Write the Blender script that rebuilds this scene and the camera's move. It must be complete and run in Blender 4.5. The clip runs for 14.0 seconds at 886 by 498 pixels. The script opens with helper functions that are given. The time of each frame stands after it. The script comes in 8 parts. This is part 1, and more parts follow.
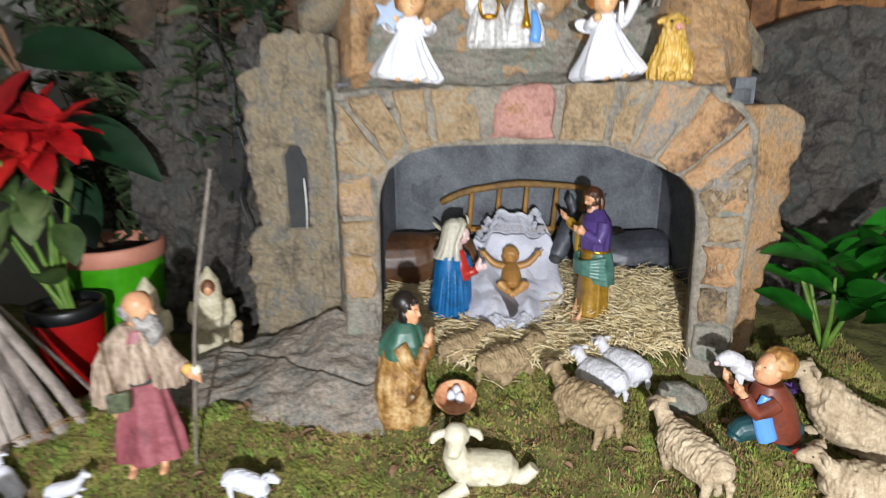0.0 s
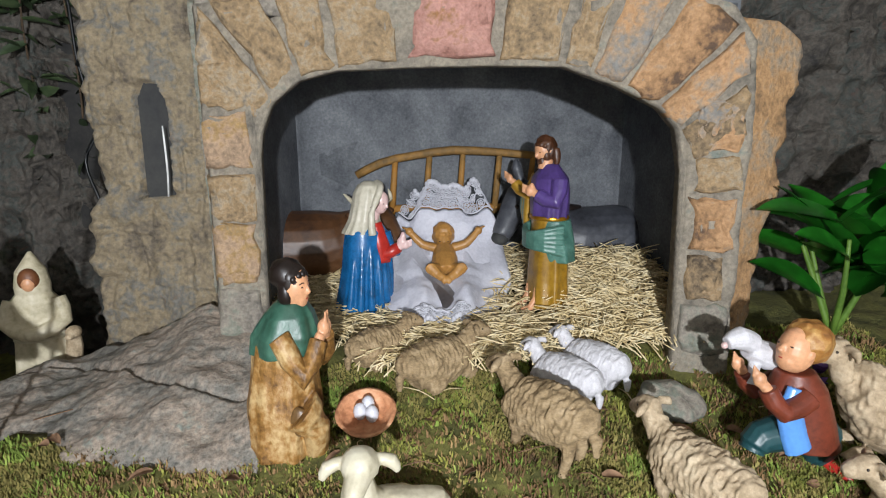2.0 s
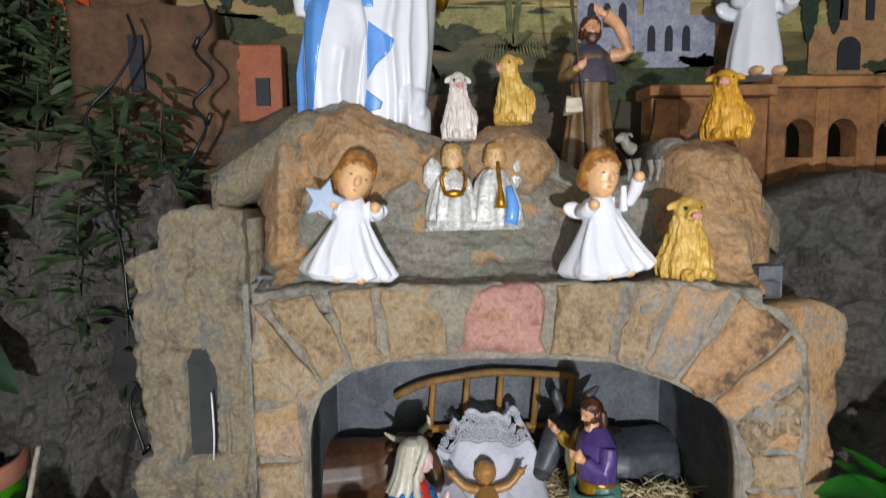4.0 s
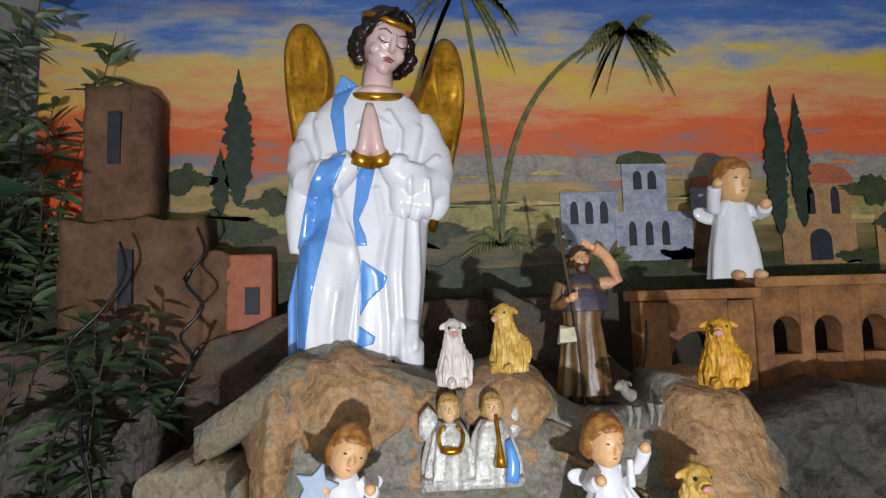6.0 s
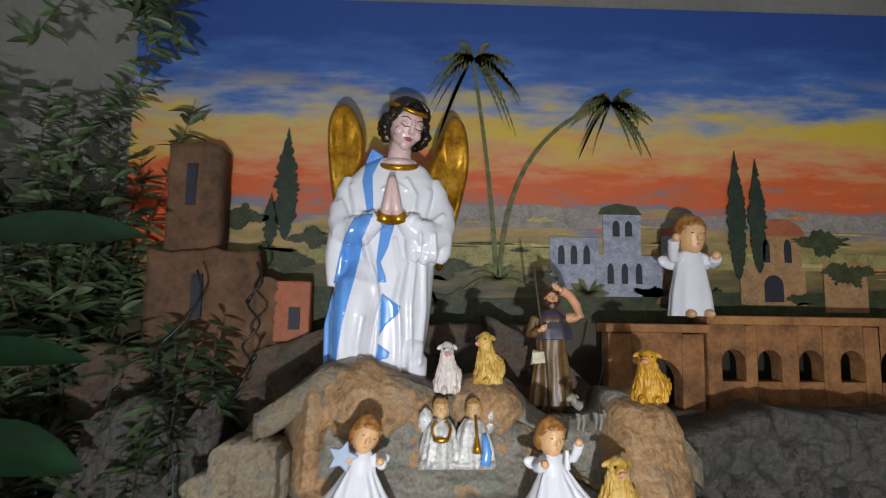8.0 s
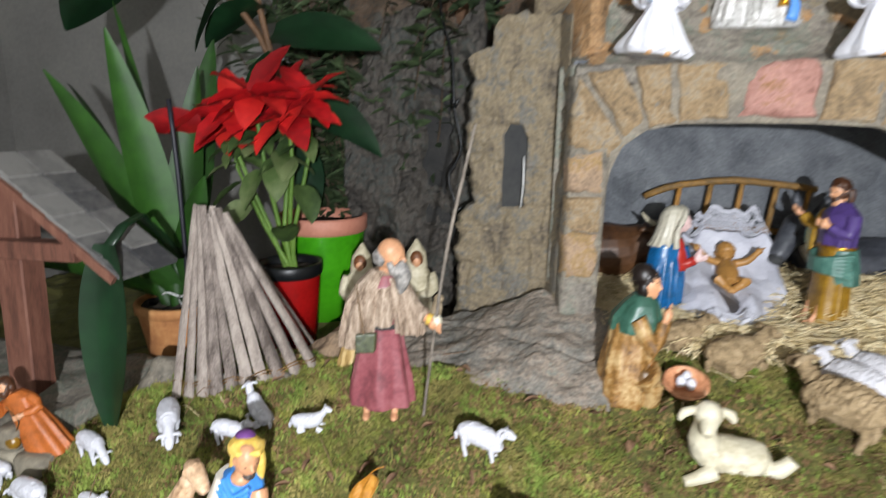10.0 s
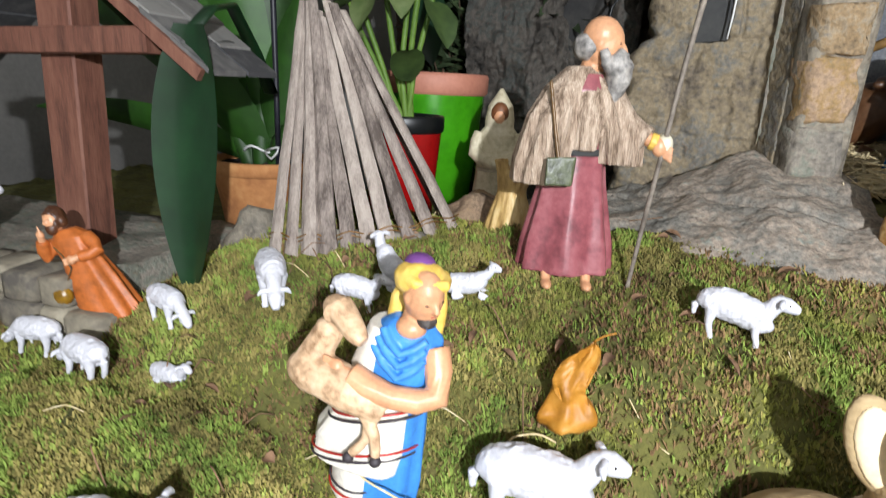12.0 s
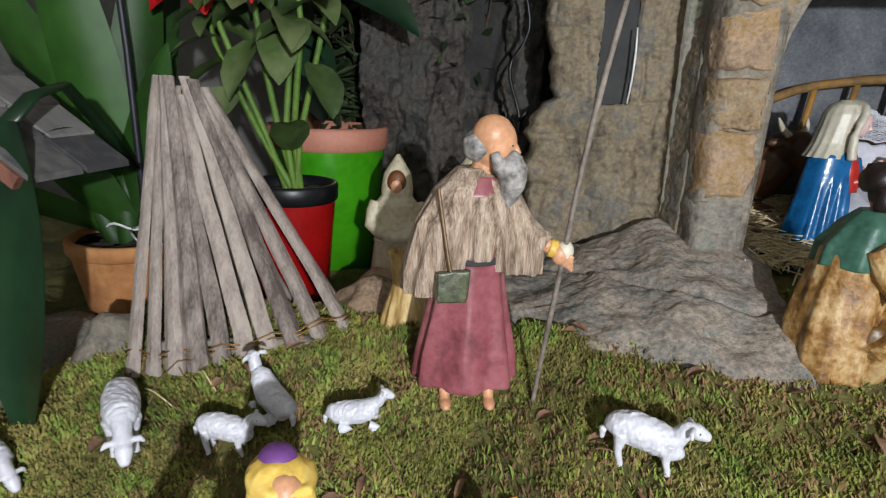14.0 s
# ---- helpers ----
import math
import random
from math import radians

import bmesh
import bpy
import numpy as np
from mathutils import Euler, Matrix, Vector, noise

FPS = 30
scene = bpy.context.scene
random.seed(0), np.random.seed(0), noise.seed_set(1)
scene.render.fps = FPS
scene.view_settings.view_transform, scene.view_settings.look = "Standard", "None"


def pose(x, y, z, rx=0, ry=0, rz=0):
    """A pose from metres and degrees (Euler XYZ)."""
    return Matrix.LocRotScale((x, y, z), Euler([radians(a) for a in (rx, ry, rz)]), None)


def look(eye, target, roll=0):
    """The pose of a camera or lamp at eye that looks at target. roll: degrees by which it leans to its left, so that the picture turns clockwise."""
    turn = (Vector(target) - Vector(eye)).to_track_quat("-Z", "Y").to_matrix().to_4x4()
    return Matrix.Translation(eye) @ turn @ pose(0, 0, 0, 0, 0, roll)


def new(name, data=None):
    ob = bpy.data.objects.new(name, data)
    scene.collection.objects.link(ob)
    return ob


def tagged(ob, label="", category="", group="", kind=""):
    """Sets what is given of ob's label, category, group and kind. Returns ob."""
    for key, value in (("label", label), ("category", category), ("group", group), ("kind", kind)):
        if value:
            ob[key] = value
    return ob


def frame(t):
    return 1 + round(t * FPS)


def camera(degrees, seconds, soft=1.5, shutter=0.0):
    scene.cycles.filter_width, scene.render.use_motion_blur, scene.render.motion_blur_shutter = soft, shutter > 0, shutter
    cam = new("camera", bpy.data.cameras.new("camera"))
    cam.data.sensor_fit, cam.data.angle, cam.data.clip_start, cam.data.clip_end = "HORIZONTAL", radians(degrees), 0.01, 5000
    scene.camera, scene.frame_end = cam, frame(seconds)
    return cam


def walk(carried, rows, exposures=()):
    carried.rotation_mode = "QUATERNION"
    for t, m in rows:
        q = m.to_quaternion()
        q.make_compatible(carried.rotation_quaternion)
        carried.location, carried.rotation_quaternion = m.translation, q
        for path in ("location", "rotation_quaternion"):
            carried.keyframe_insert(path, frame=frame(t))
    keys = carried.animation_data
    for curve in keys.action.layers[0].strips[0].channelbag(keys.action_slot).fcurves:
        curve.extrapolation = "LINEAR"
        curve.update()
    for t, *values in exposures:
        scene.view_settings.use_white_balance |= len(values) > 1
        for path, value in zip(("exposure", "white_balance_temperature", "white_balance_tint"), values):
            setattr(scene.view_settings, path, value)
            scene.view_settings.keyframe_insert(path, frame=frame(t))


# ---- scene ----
from mathutils.bvhtree import BVHTree
from mathutils.geometry import delaunay_2d_cdt

cam = camera(74.9, 14.0, 1.1, 0.4)
PATH = [
    (0, (0.057, 0.034, 0.704), (-0.04, 1.956, 0.158), -0.8),
    (0.5, (0.092, 0.208, 0.55), (0.076, 2.141, 0.035), 0.4),
    (1, (0.072, 0.268, 0.512), (0.104, 2.215, 0.054), 0.6),
    (1.5, (0.086, 0.293, 0.508), (0.187, 2.243, 0.078), 0.1),
    (2, (0.094, 0.292, 0.516), (0.196, 2.244, 0.091), -0.4),
    (2.5, (0.096, 0.3, 0.544), (0.199, 2.25, 0.114), -0.9),
    (3, (0.085, 0.316, 0.636), (0.165, 2.276, 0.248), -1.2),
    (3.5, (0.057, 0.332, 0.754), (0.127, 2.308, 0.45), -1.4),
    (4, (0.042, 0.34, 0.835), (0.113, 2.328, 0.632), -0.8),
    (4.2, (0.035, 0.342, 0.868), (0.117, 2.333, 0.698), -0.5),
    (6.3, (0.026, 0.365, 1.058), (0.184, 2.348, 1.267), -1.9),
    (6.5, (0.031, 0.366, 1.062), (0.202, 2.347, 1.281), -2.1),
    (7, (0.054, 0.334, 1.079), (0.262, 2.309, 1.32), -2.6),
    (7.2, (0.058, 0.292, 1.087), (0.263, 2.265, 1.341), -1.5),
    (9.3, (0.017, -0.231, 0.908), (-0.199, 1.739, 0.632), 1.6),
    (9.5, (-0.043, -0.182, 0.823), (-0.302, 1.761, 0.427), 1.6),
    (10, (-0.174, -0.026, 0.589), (-0.626, 1.873, 0.153), 1.2),
    (10.5, (-0.265, 0.037, 0.428), (-0.805, 1.913, -0.004), 1.9),
    (11, (-0.358, 0.105, 0.39), (-0.924, 1.965, -0.078), 1.5),
    (11.5, (-0.421, 0.138, 0.349), (-1.011, 1.983, -0.15), 2.1),
    (12, (-0.444, 0.159, 0.311), (-0.992, 2.001, -0.242), 2.9),
    (12.5, (-0.443, 0.174, 0.265), (-0.929, 2.003, -0.383), 4.2),
    (13, (-0.423, 0.186, 0.286), (-0.858, 2.023, -0.374), 4.5),
    (13.5, (-0.424, 0.247, 0.394), (-0.818, 2.12, -0.189), 2.5),
    (14, (-0.434, 0.278, 0.419), (-0.733, 2.178, -0.128), 2.5),
]
walk(cam, [(t, look(eye, target, roll)) for t, eye, target, roll in PATH], [(0, 0.02), (0.5, 0.2), (1, 0.08), (1.5, -0.08), (3.5, -0.25), (4.2, -0.3), (6.3, -0.36), (7.2, -0.42), (9.3, -0.6), (9.6, -0.5), (10, 0.0), (10.5, 0.14), (11.5, 0.2), (12, 0.1), (12.5, -0.25), (13, -0.36), (13.5, -0.5), (14, -0.36)])

# ---- light: a phone's flash beside the lens, and the dim room ----
def lamp(name, kind, where, energy, color=(1, 1, 1), size=0.01):
    data = bpy.data.lights.new(name, kind)
    data.energy, data.color, data.shadow_soft_size = energy, color, size
    ob = new(name, data)
    ob.location = where
    return ob


lamp("flash_lamp", "POINT", (0.11, -0.72, 0.64), 184.0, (0.95, 0.99, 1.05), 0.02)
world = bpy.data.worlds.new("world")
scene.world = world
world.use_nodes = True
world.node_tree.nodes["Background"].inputs[0].default_value = (0.9, 0.95, 1.0, 1)
world.node_tree.nodes["Background"].inputs[1].default_value = 0.055


# ---- materials ----
def rgb(h):
    """sRGB hex to linear."""
    c = [int(h[i:i + 2], 16) / 255 for i in (0, 2, 4)]
    return tuple(v / 12.92 if v < 0.04045 else ((v + 0.055) / 1.055) ** 2.4 for v in c) + (1,)


MATS = {}


def mat(name, colors, scale=20, rough=0.6, bump=0.3, fine=120, metal=0.0, spec=0.5, detail=6, spread=1.0, coat=0.0, vary=0.0, bumpdist=0.004, stretch=(1, 1, 1), speck=0.0):
    """A two-scale noise material from two to four colours."""
    if name in MATS:
        return MATS[name]
    m = bpy.data.materials.new(name)
    m.use_nodes = True
    nt = m.node_tree
    N, L = nt.nodes, nt.links
    bs = N["Principled BSDF"]
    geo = N.new("ShaderNodeTexCoord")
    mp = N.new("ShaderNodeMapping")
    mp.inputs["Scale"].default_value = stretch
    L.new(geo.outputs["Object"], mp.inputs["Vector"])
    n1 = N.new("ShaderNodeTexNoise")
    n1.inputs["Scale"].default_value, n1.inputs["Detail"].default_value, n1.inputs["Roughness"].default_value = scale, detail, 0.62
    L.new(mp.outputs[0], n1.inputs["Vector"])
    n2 = N.new("ShaderNodeTexNoise")
    n2.inputs["Scale"].default_value, n2.inputs["Detail"].default_value = fine, 4
    L.new(mp.outputs[0], n2.inputs["Vector"])
    mix = N.new("ShaderNodeMath")
    mix.operation = "MULTIPLY_ADD"
    mix.inputs[1].default_value = 0.3
    L.new(n2.outputs["Fac"], mix.inputs[0])
    sc = N.new("ShaderNodeMath")
    sc.operation = "MULTIPLY_ADD"
    sc.inputs[1].default_value, sc.inputs[2].default_value = 0.7, 0.0
    L.new(n1.outputs["Fac"], sc.inputs[0])
    L.new(sc.outputs[0], mix.inputs[2])
    fac = mix.outputs[0]
    if vary:
        oi = N.new("ShaderNodeObjectInfo")
        ad = N.new("ShaderNodeMath")
        ad.operation = "MULTIPLY_ADD"
        ad.inputs[1].default_value = vary
        L.new(oi.outputs["Random"], ad.inputs[0])
        sb = N.new("ShaderNodeMath")
        sb.operation = "SUBTRACT"
        sb.inputs[1].default_value = vary / 2
        L.new(fac, ad.inputs[2])
        L.new(ad.outputs[0], sb.inputs[0])
        fac = sb.outputs[0]
    r = N.new("ShaderNodeValToRGB")
    el = r.color_ramp.elements
    k = len(colors)
    while len(el) < k:
        el.new(0.5)
    for i, c in enumerate(colors):
        el[i].position = 0.5 + spread * 0.36 * (i / max(1, k - 1) - 0.5)
        el[i].color = rgb(c) if isinstance(c, str) else (*c, 1)
    L.new(fac, r.inputs[0])
    tone = r.outputs[0]
    if speck:
        n3 = N.new("ShaderNodeTexNoise")
        n3.inputs["Scale"].default_value, n3.inputs["Detail"].default_value, n3.inputs["Roughness"].default_value = fine * 1.5, 5, 0.75
        L.new(mp.outputs[0], n3.inputs["Vector"])
        r3 = N.new("ShaderNodeMapRange")
        r3.inputs[1].default_value, r3.inputs[2].default_value, r3.inputs[3].default_value, r3.inputs[4].default_value = 0.34, 0.62, 1 - speck, 1 + speck * 0.45
        L.new(n3.outputs["Fac"], r3.inputs[0])
        mx = N.new("ShaderNodeVectorMath")
        mx.operation = "SCALE"
        L.new(tone, mx.inputs[0])
        L.new(r3.outputs[0], mx.inputs["Scale"])
        tone = mx.outputs[0]
    L.new(tone, bs.inputs["Base Color"])
    bs.inputs["Roughness"].default_value = rough
    bs.inputs["Metallic"].default_value = metal
    bs.inputs["Specular IOR Level"].default_value = spec
    bs.inputs["Coat Weight"].default_value = coat
    bs.inputs["Coat Roughness"].default_value = 0.15
    if bump:
        b = N.new("ShaderNodeBump")
        b.inputs["Strength"].default_value, b.inputs["Distance"].default_value = bump, bumpdist
        L.new(fac, b.inputs["Height"])
        L.new(b.outputs[0], bs.inputs["Normal"])
    MATS[name] = m
    return m


def paint(name, h, rough=0.35, var=0.12, **kw):
    """Glossy painted plaster of one colour with slight wear."""
    c = rgb(h)[:3]
    kw.setdefault("bump", 0.2)
    kw.setdefault("speck", 0.10)
    var *= 1.5
    return mat(name, [tuple(v * (1 - var * 1.6) for v in c), c, tuple(min(1, v * (1 + var)) for v in c)], 28, rough, fine=160, coat=0.0, **kw)


STONE_TAN = mat("tan_stone", ["483c2e", "76644c", "927a5a", "96866e", "766f66"], 15, 0.82, 0.9, 120, vary=0.10, spread=1.0, bumpdist=0.009, speck=0.25)
STONE_PINK = mat("pink_stone", ["5a4a3c", "8a745e", "a2886e", "94784c", "7c766c"], 17, 0.8, 0.9, 120, vary=0.1, spread=1.0, bumpdist=0.009, speck=0.25)
STONE_KEY = mat("keystone_pink", ["6a4236", "9c7064", "ac8074", "8c6440"], 18, 0.75, 0.9, 120, bumpdist=0.009, speck=0.25, spread=0.9)
STONE_ORANGE = mat("orange_stone", ["544030", "906e4c", "a8835e", "907e6a", "787672"], 13, 0.82, 0.9, 120, vary=0.15, spread=1.0, bumpdist=0.009, speck=0.25)
STONE_GREY = mat("grey_stone", ["4a4640", "706a62", "8c8478", "74786c", "86745c"], 14, 0.88, 0.9, 100, vary=0.12, spread=1.0, bumpdist=0.010, speck=0.3)
ROCK = mat("painted_rock", ["3a342c", "6a6052", "867860", "6a6862", "786652"], 11, 0.88, 1.0, 100, spread=1.0, bumpdist=0.012, speck=0.3)
ROCK_WARM = mat("warm_rock", ["4e4132", "8a6c4c", "a9845c", "96826a", "7c766c"], 12, 0.85, 1.0, 100, spread=1.0, bumpdist=0.012, speck=0.28)
ROCK_DARK = mat("dark_rock", ["26231f", "443d34", "5e4c3c", "484843", "5a4030"], 9, 0.9, 1.0, 80, spread=1.1, bumpdist=0.014, speck=0.32)
ROCK_WALL = mat("grey_rock_wall", ["1c1a18", "38342f", "4e4841", "3a3e3a", "4c3830"], 10, 0.8, 1.0, 80, spread=1.1, bumpdist=0.014, speck=0.36)
MORTAR = mat("grey_mortar", ["504c44", "766f64", "8a8172", "6e746c"], 22, 0.9, 0.9, 100, bumpdist=0.008, speck=0.3)
CAVE = mat("dark_grey_plaster", ["3c3e42", "55585d", "686b6f", "808284"], 14, 0.75, 0.6, 160, spread=1.2, speck=0.25)
SLOT = mat("slot_grey", ["28292b", "3d3d3b"], 20, 0.8, 0.4)
SOIL = mat("moss_soil", ["34341a", "4e4e24", "62602e", "564a2e"], 16, 0.95, 1.0, 150, spread=1.0, bumpdist=0.008)
MOSS = [mat("moss_green", ["4a4e1e", "7c7e38", "a4a04c"], 9, 0.9, 0.0, 60), mat("moss_olive", ["544c24", "867c44", "a89a5c"], 9, 0.9, 0.0, 60),
        mat("moss_bright", ["4e6424", "7c903e", "a4ae58"], 9, 0.9, 0.0, 60), mat("moss_brown", ["4a3824", "7c6040", "a08458"], 9, 0.9, 0.0, 60)]
STRAW = mat("straw", ["ae9868", "dcc89c", "f0e6c6"], 40, 0.6, 0.0)
WALL_GREY = mat("grey_wall", ["6a6864", "787672", "84827c"], 3, 0.9, 0.25, 60)
WALL_WHITE = mat("white_wall", ["9a9892", "aaa8a2", "b4b2ac"], 3, 0.9, 0.25, 60)
WOOD_GREY = mat("weathered_wood", ["544a44", "887c74", "a89c92"], 10, 0.85, 0.9, 70, stretch=(6, 6, 0.7), vary=0.25)
WOOD_RED = mat("reddish_wood", ["43281f", "6b4436", "7d5544"], 12, 0.7, 0.5, 80, stretch=(5, 5, 0.7), vary=0.1)
WOOD_OCHRE = mat("ochre_wood", ["5d4a2c", "8f6a34", "a8742f"], 14, 0.7, 0.5, 80, vary=0.2)
TERRA = mat("terracotta", ["8e5a36", "b07848", "c2905c"], 12, 0.85, 0.4, 90)
POT_GREEN = mat("green_glazed", ["2f7a10", "3f9414", "49a01a"], 6, 0.22, 0.05, 60)
POT_RIM = mat("salmon_rim", ["b0705a", "c98a74"], 12, 0.6, 0.2)
POT_RED = mat("red_foil", ["7e0d0d", "a81414"], 10, 0.25, 0.2)
EARTH = mat("potting_soil", ["15110d", "2e251c", "4a3e30"], 60, 0.95, 1.0)
LEAF_DARK = mat("dark_glossy_leaf", ["0a1a0c", "102a16", "18381e"], 6, 0.38, 0.12, 40, vary=0.1)
LEAF_STRAP = mat("strap_leaf", ["163008", "234a10", "305c18"], 6, 0.55, 0.15, 40, vary=0.2)
LEAF_MID = mat("poinsettia_leaf", ["27381c", "44582c", "647048"], 9, 0.5, 0.3, 60, vary=0.3)
LEAF_PLANT = mat("bright_plant_leaf", ["0e340a", "185414", "27741f"], 8, 0.3, 0.15, 40, vary=0.2)
LEAF_OLIVE = mat("olive_leaf", ["2c3a24", "4c5c3c", "7a866a"], 12, 0.5, 0.1, 60, vary=0.4)
BRACT = mat("red_bract", ["7c0a10", "b01218", "cc2a24"], 8, 0.5, 0.25, 60, vary=0.3)
STEM = mat("green_stem", ["3a5a1c", "6a8a34"], 14, 0.6, 0.2)
TWIG = mat("twig_bark", ["2c2218", "54432f"], 20, 0.85, 0.5)
BLACK = mat("black_cable", ["08090a", "15181a"], 20, 0.4, 0.1)
WHITE_WIRE = paint("white_wire", "d8d8d6", 0.5)
DRY_LEAF = mat("dry_leaf", ["7a4c14", "b07828", "c89446"], 12, 0.5, 0.4, 60, spread=0.9)
LITTER = mat("leaf_litter", ["5c4432", "8a6a50", "a88a70"], 20, 0.8, 0.4, vary=0.4)
FLOOR = mat("dark_floor", ["2a2622", "3a342e"], 4, 0.7, 0.2)

W_WHITE, W_CREAM, W_TAN = paint("white_plastic", "cdcdd4", 0.4, 0.05), mat("cream_wool", ["8a785c", "b09c80", "c8b89c"], 50, 0.75, 0.8, 300, spread=1.0, bumpdist=0.004, speck=0.15), mat("tan_wool", ["64523a", "957f5e", "b09a7a"], 50, 0.8, 0.8, 280, stretch=(1, 1, 2), spread=1.0, bumpdist=0.004, speck=0.15)
W_FUR = mat("white_fur", ["b4b2b4", "c8c6ca", "d6d4d8"], 70, 0.95, 0.7, 420, spread=1.0, bumpdist=0.003, speck=0.1)
CREAM_GLAZE = mat("cream_glaze", ["a0967c", "c4bca4", "d4ceba"], 24, 0.45, 0.4, 120)
TAN_GLAZE = mat("yellow_tan_resin", ["8a641c", "c29a44", "dcc07c"], 45, 0.5, 0.7, 160)
SKIN, SKIN_PALE, SKIN_BABY = paint("painted_skin", "cc9670", 0.42, bump=0.06), paint("pale_skin", "cfb0ac", 0.28, 0.04, bump=0.04, speck=0.03), paint("brown_resin", "a87a40", 0.4)
HAIR_DK, HAIR_BR, GREY_HAIR = paint("dark_hair", "1d1512", 0.4, 0.3, ), paint("brown_hair", "4a2c1a", 0.45, 0.3), mat("grey_beard", ["4a4846", "8a8682", "b4aea6"], 60, 0.6, 0.6)
BLUE, RED, VEIL = paint("blue_robe", "17598c", 0.22, 0.25), paint("red_cloth", "a82a22", 0.35), mat("cream_veil", ["8a8474", "b4ae9c", "ccc6b6"], 22, 0.4, 0.3)
PURPLE, OCHRE, TEAL = paint("purple_cloth", "4c3a72", 0.35, 0.2), mat("ochre_robe", ["5e4210", "8e6a1c", "a88430"], 20, 0.35, 0.25), mat("teal_cloth", ["27463c", "456e62", "5e867a"], 24, 0.4, 0.3)
GREEN_CLOTH, FLEECE = mat("green_cape", ["1e3a2c", "33594a", "4c7462"], 26, 0.4, 0.4), mat("fleece_tunic", ["5a3c18", "946c38", "bc9f70"], 26, 0.5, 0.8, 130, spread=0.6, bumpdist=0.005)
MAUVE, FRINGE = mat("mauve_robe", ["5e3036", "8c4c52", "a4686c"], 18, 0.4, 0.3), mat("fringed_hide", ["6a5644", "a8927e", "ccb8a4"], 26, 0.75, 1.0, 130, stretch=(5, 5, 0.8), spread=0.7, bumpdist=0.010)
HABIT, BROWN_HOOD = mat("off_white_habit", ["8e8468", "c0b69a", "d8d0ba"], 24, 0.5, 0.4), paint("dark_face", "6a4024", 0.5)
SKYBLUE, YELLOW, LILAC, TURB = paint("sky_blue_cloth", "3f86d4", 0.45, 0.12), mat("yellow_scarf", ["b48c30", "dcb858", "ecd080"], 20, 0.5, 0.3), paint("purple_cap", "6a3f7c", 0.5), paint("white_cloth", "e0dace", 0.45, 0.1)
GOLD, SILVER, WHITE_ROBE = mat("gold_leaf", ["6e4408", "b4801c", "d8a840"], 18, 0.3, 0.4, 90, metal=0.75), mat("silver_glitter", ["9c9890", "d2d0cc", "f0f0ee"], 90, 0.25, 1.0, 260, metal=0.25, bumpdist=0.006), paint("white_gloss_robe", "dcdce2", 0.2, 0.02, bump=0.04, speck=0.03)
PALE_BLUE, STRIPE = paint("pale_blue_sash", "5c92d6", 0.22, 0.06, bump=0.05, speck=0.04), paint("dark_stripe", "3a3438", 0.6)
BROWN_CLOTH, DARK_CAPE, RUST = mat("brown_tunic", ["3c2a16", "644a2a", "7e6240"], 18, 0.4, 0.3), paint("dark_cape", "3c3644", 0.35, 0.2), paint("rust_coat", "6e3322", 0.45, 0.2)
ORANGE, DKTEAL, OX, DONKEY = paint("orange_robe", "b0602a", 0.5, 0.2), paint("dark_teal", "1f4448", 0.4), mat("ox_brown", ["2e1c12", "53361f", "6a4a30"], 12, 0.45, 0.3), mat("donkey_grey", ["25262b", "43454b", "5a5c60"], 14, 0.45, 0.4)
RABBIT = mat("tan_fur", ["86704e", "a8906a", "c0a880"], 18, 0.85, 0.9, 220, bumpdist=0.004, stretch=(0.35, 1, 1))
EAR_IN = paint("cream_ear", "e8d2ac", 0.6, 0.06)
CLOTH = mat("white_cotton", ["a8a8b2", "c0c0ca", "d2d2da"], 12, 0.85, 0.25, 200)
LACE = mat("white_lace", ["aeaeb6", "cacad2"], 60, 0.85, 0.6, 200)
BASKET = mat("peach_basket", ["9a6242", "c88c64", "dcaa84"], 30, 0.7, 0.5)
LILAC_FL = paint("purple_petal", "6a4a8c", 0.6)


# ---- mesh tools ----
def nz(p, s=1.0, oct=4):
    return noise.fractal(Vector(p) * s, 1.0, 2.0, oct)


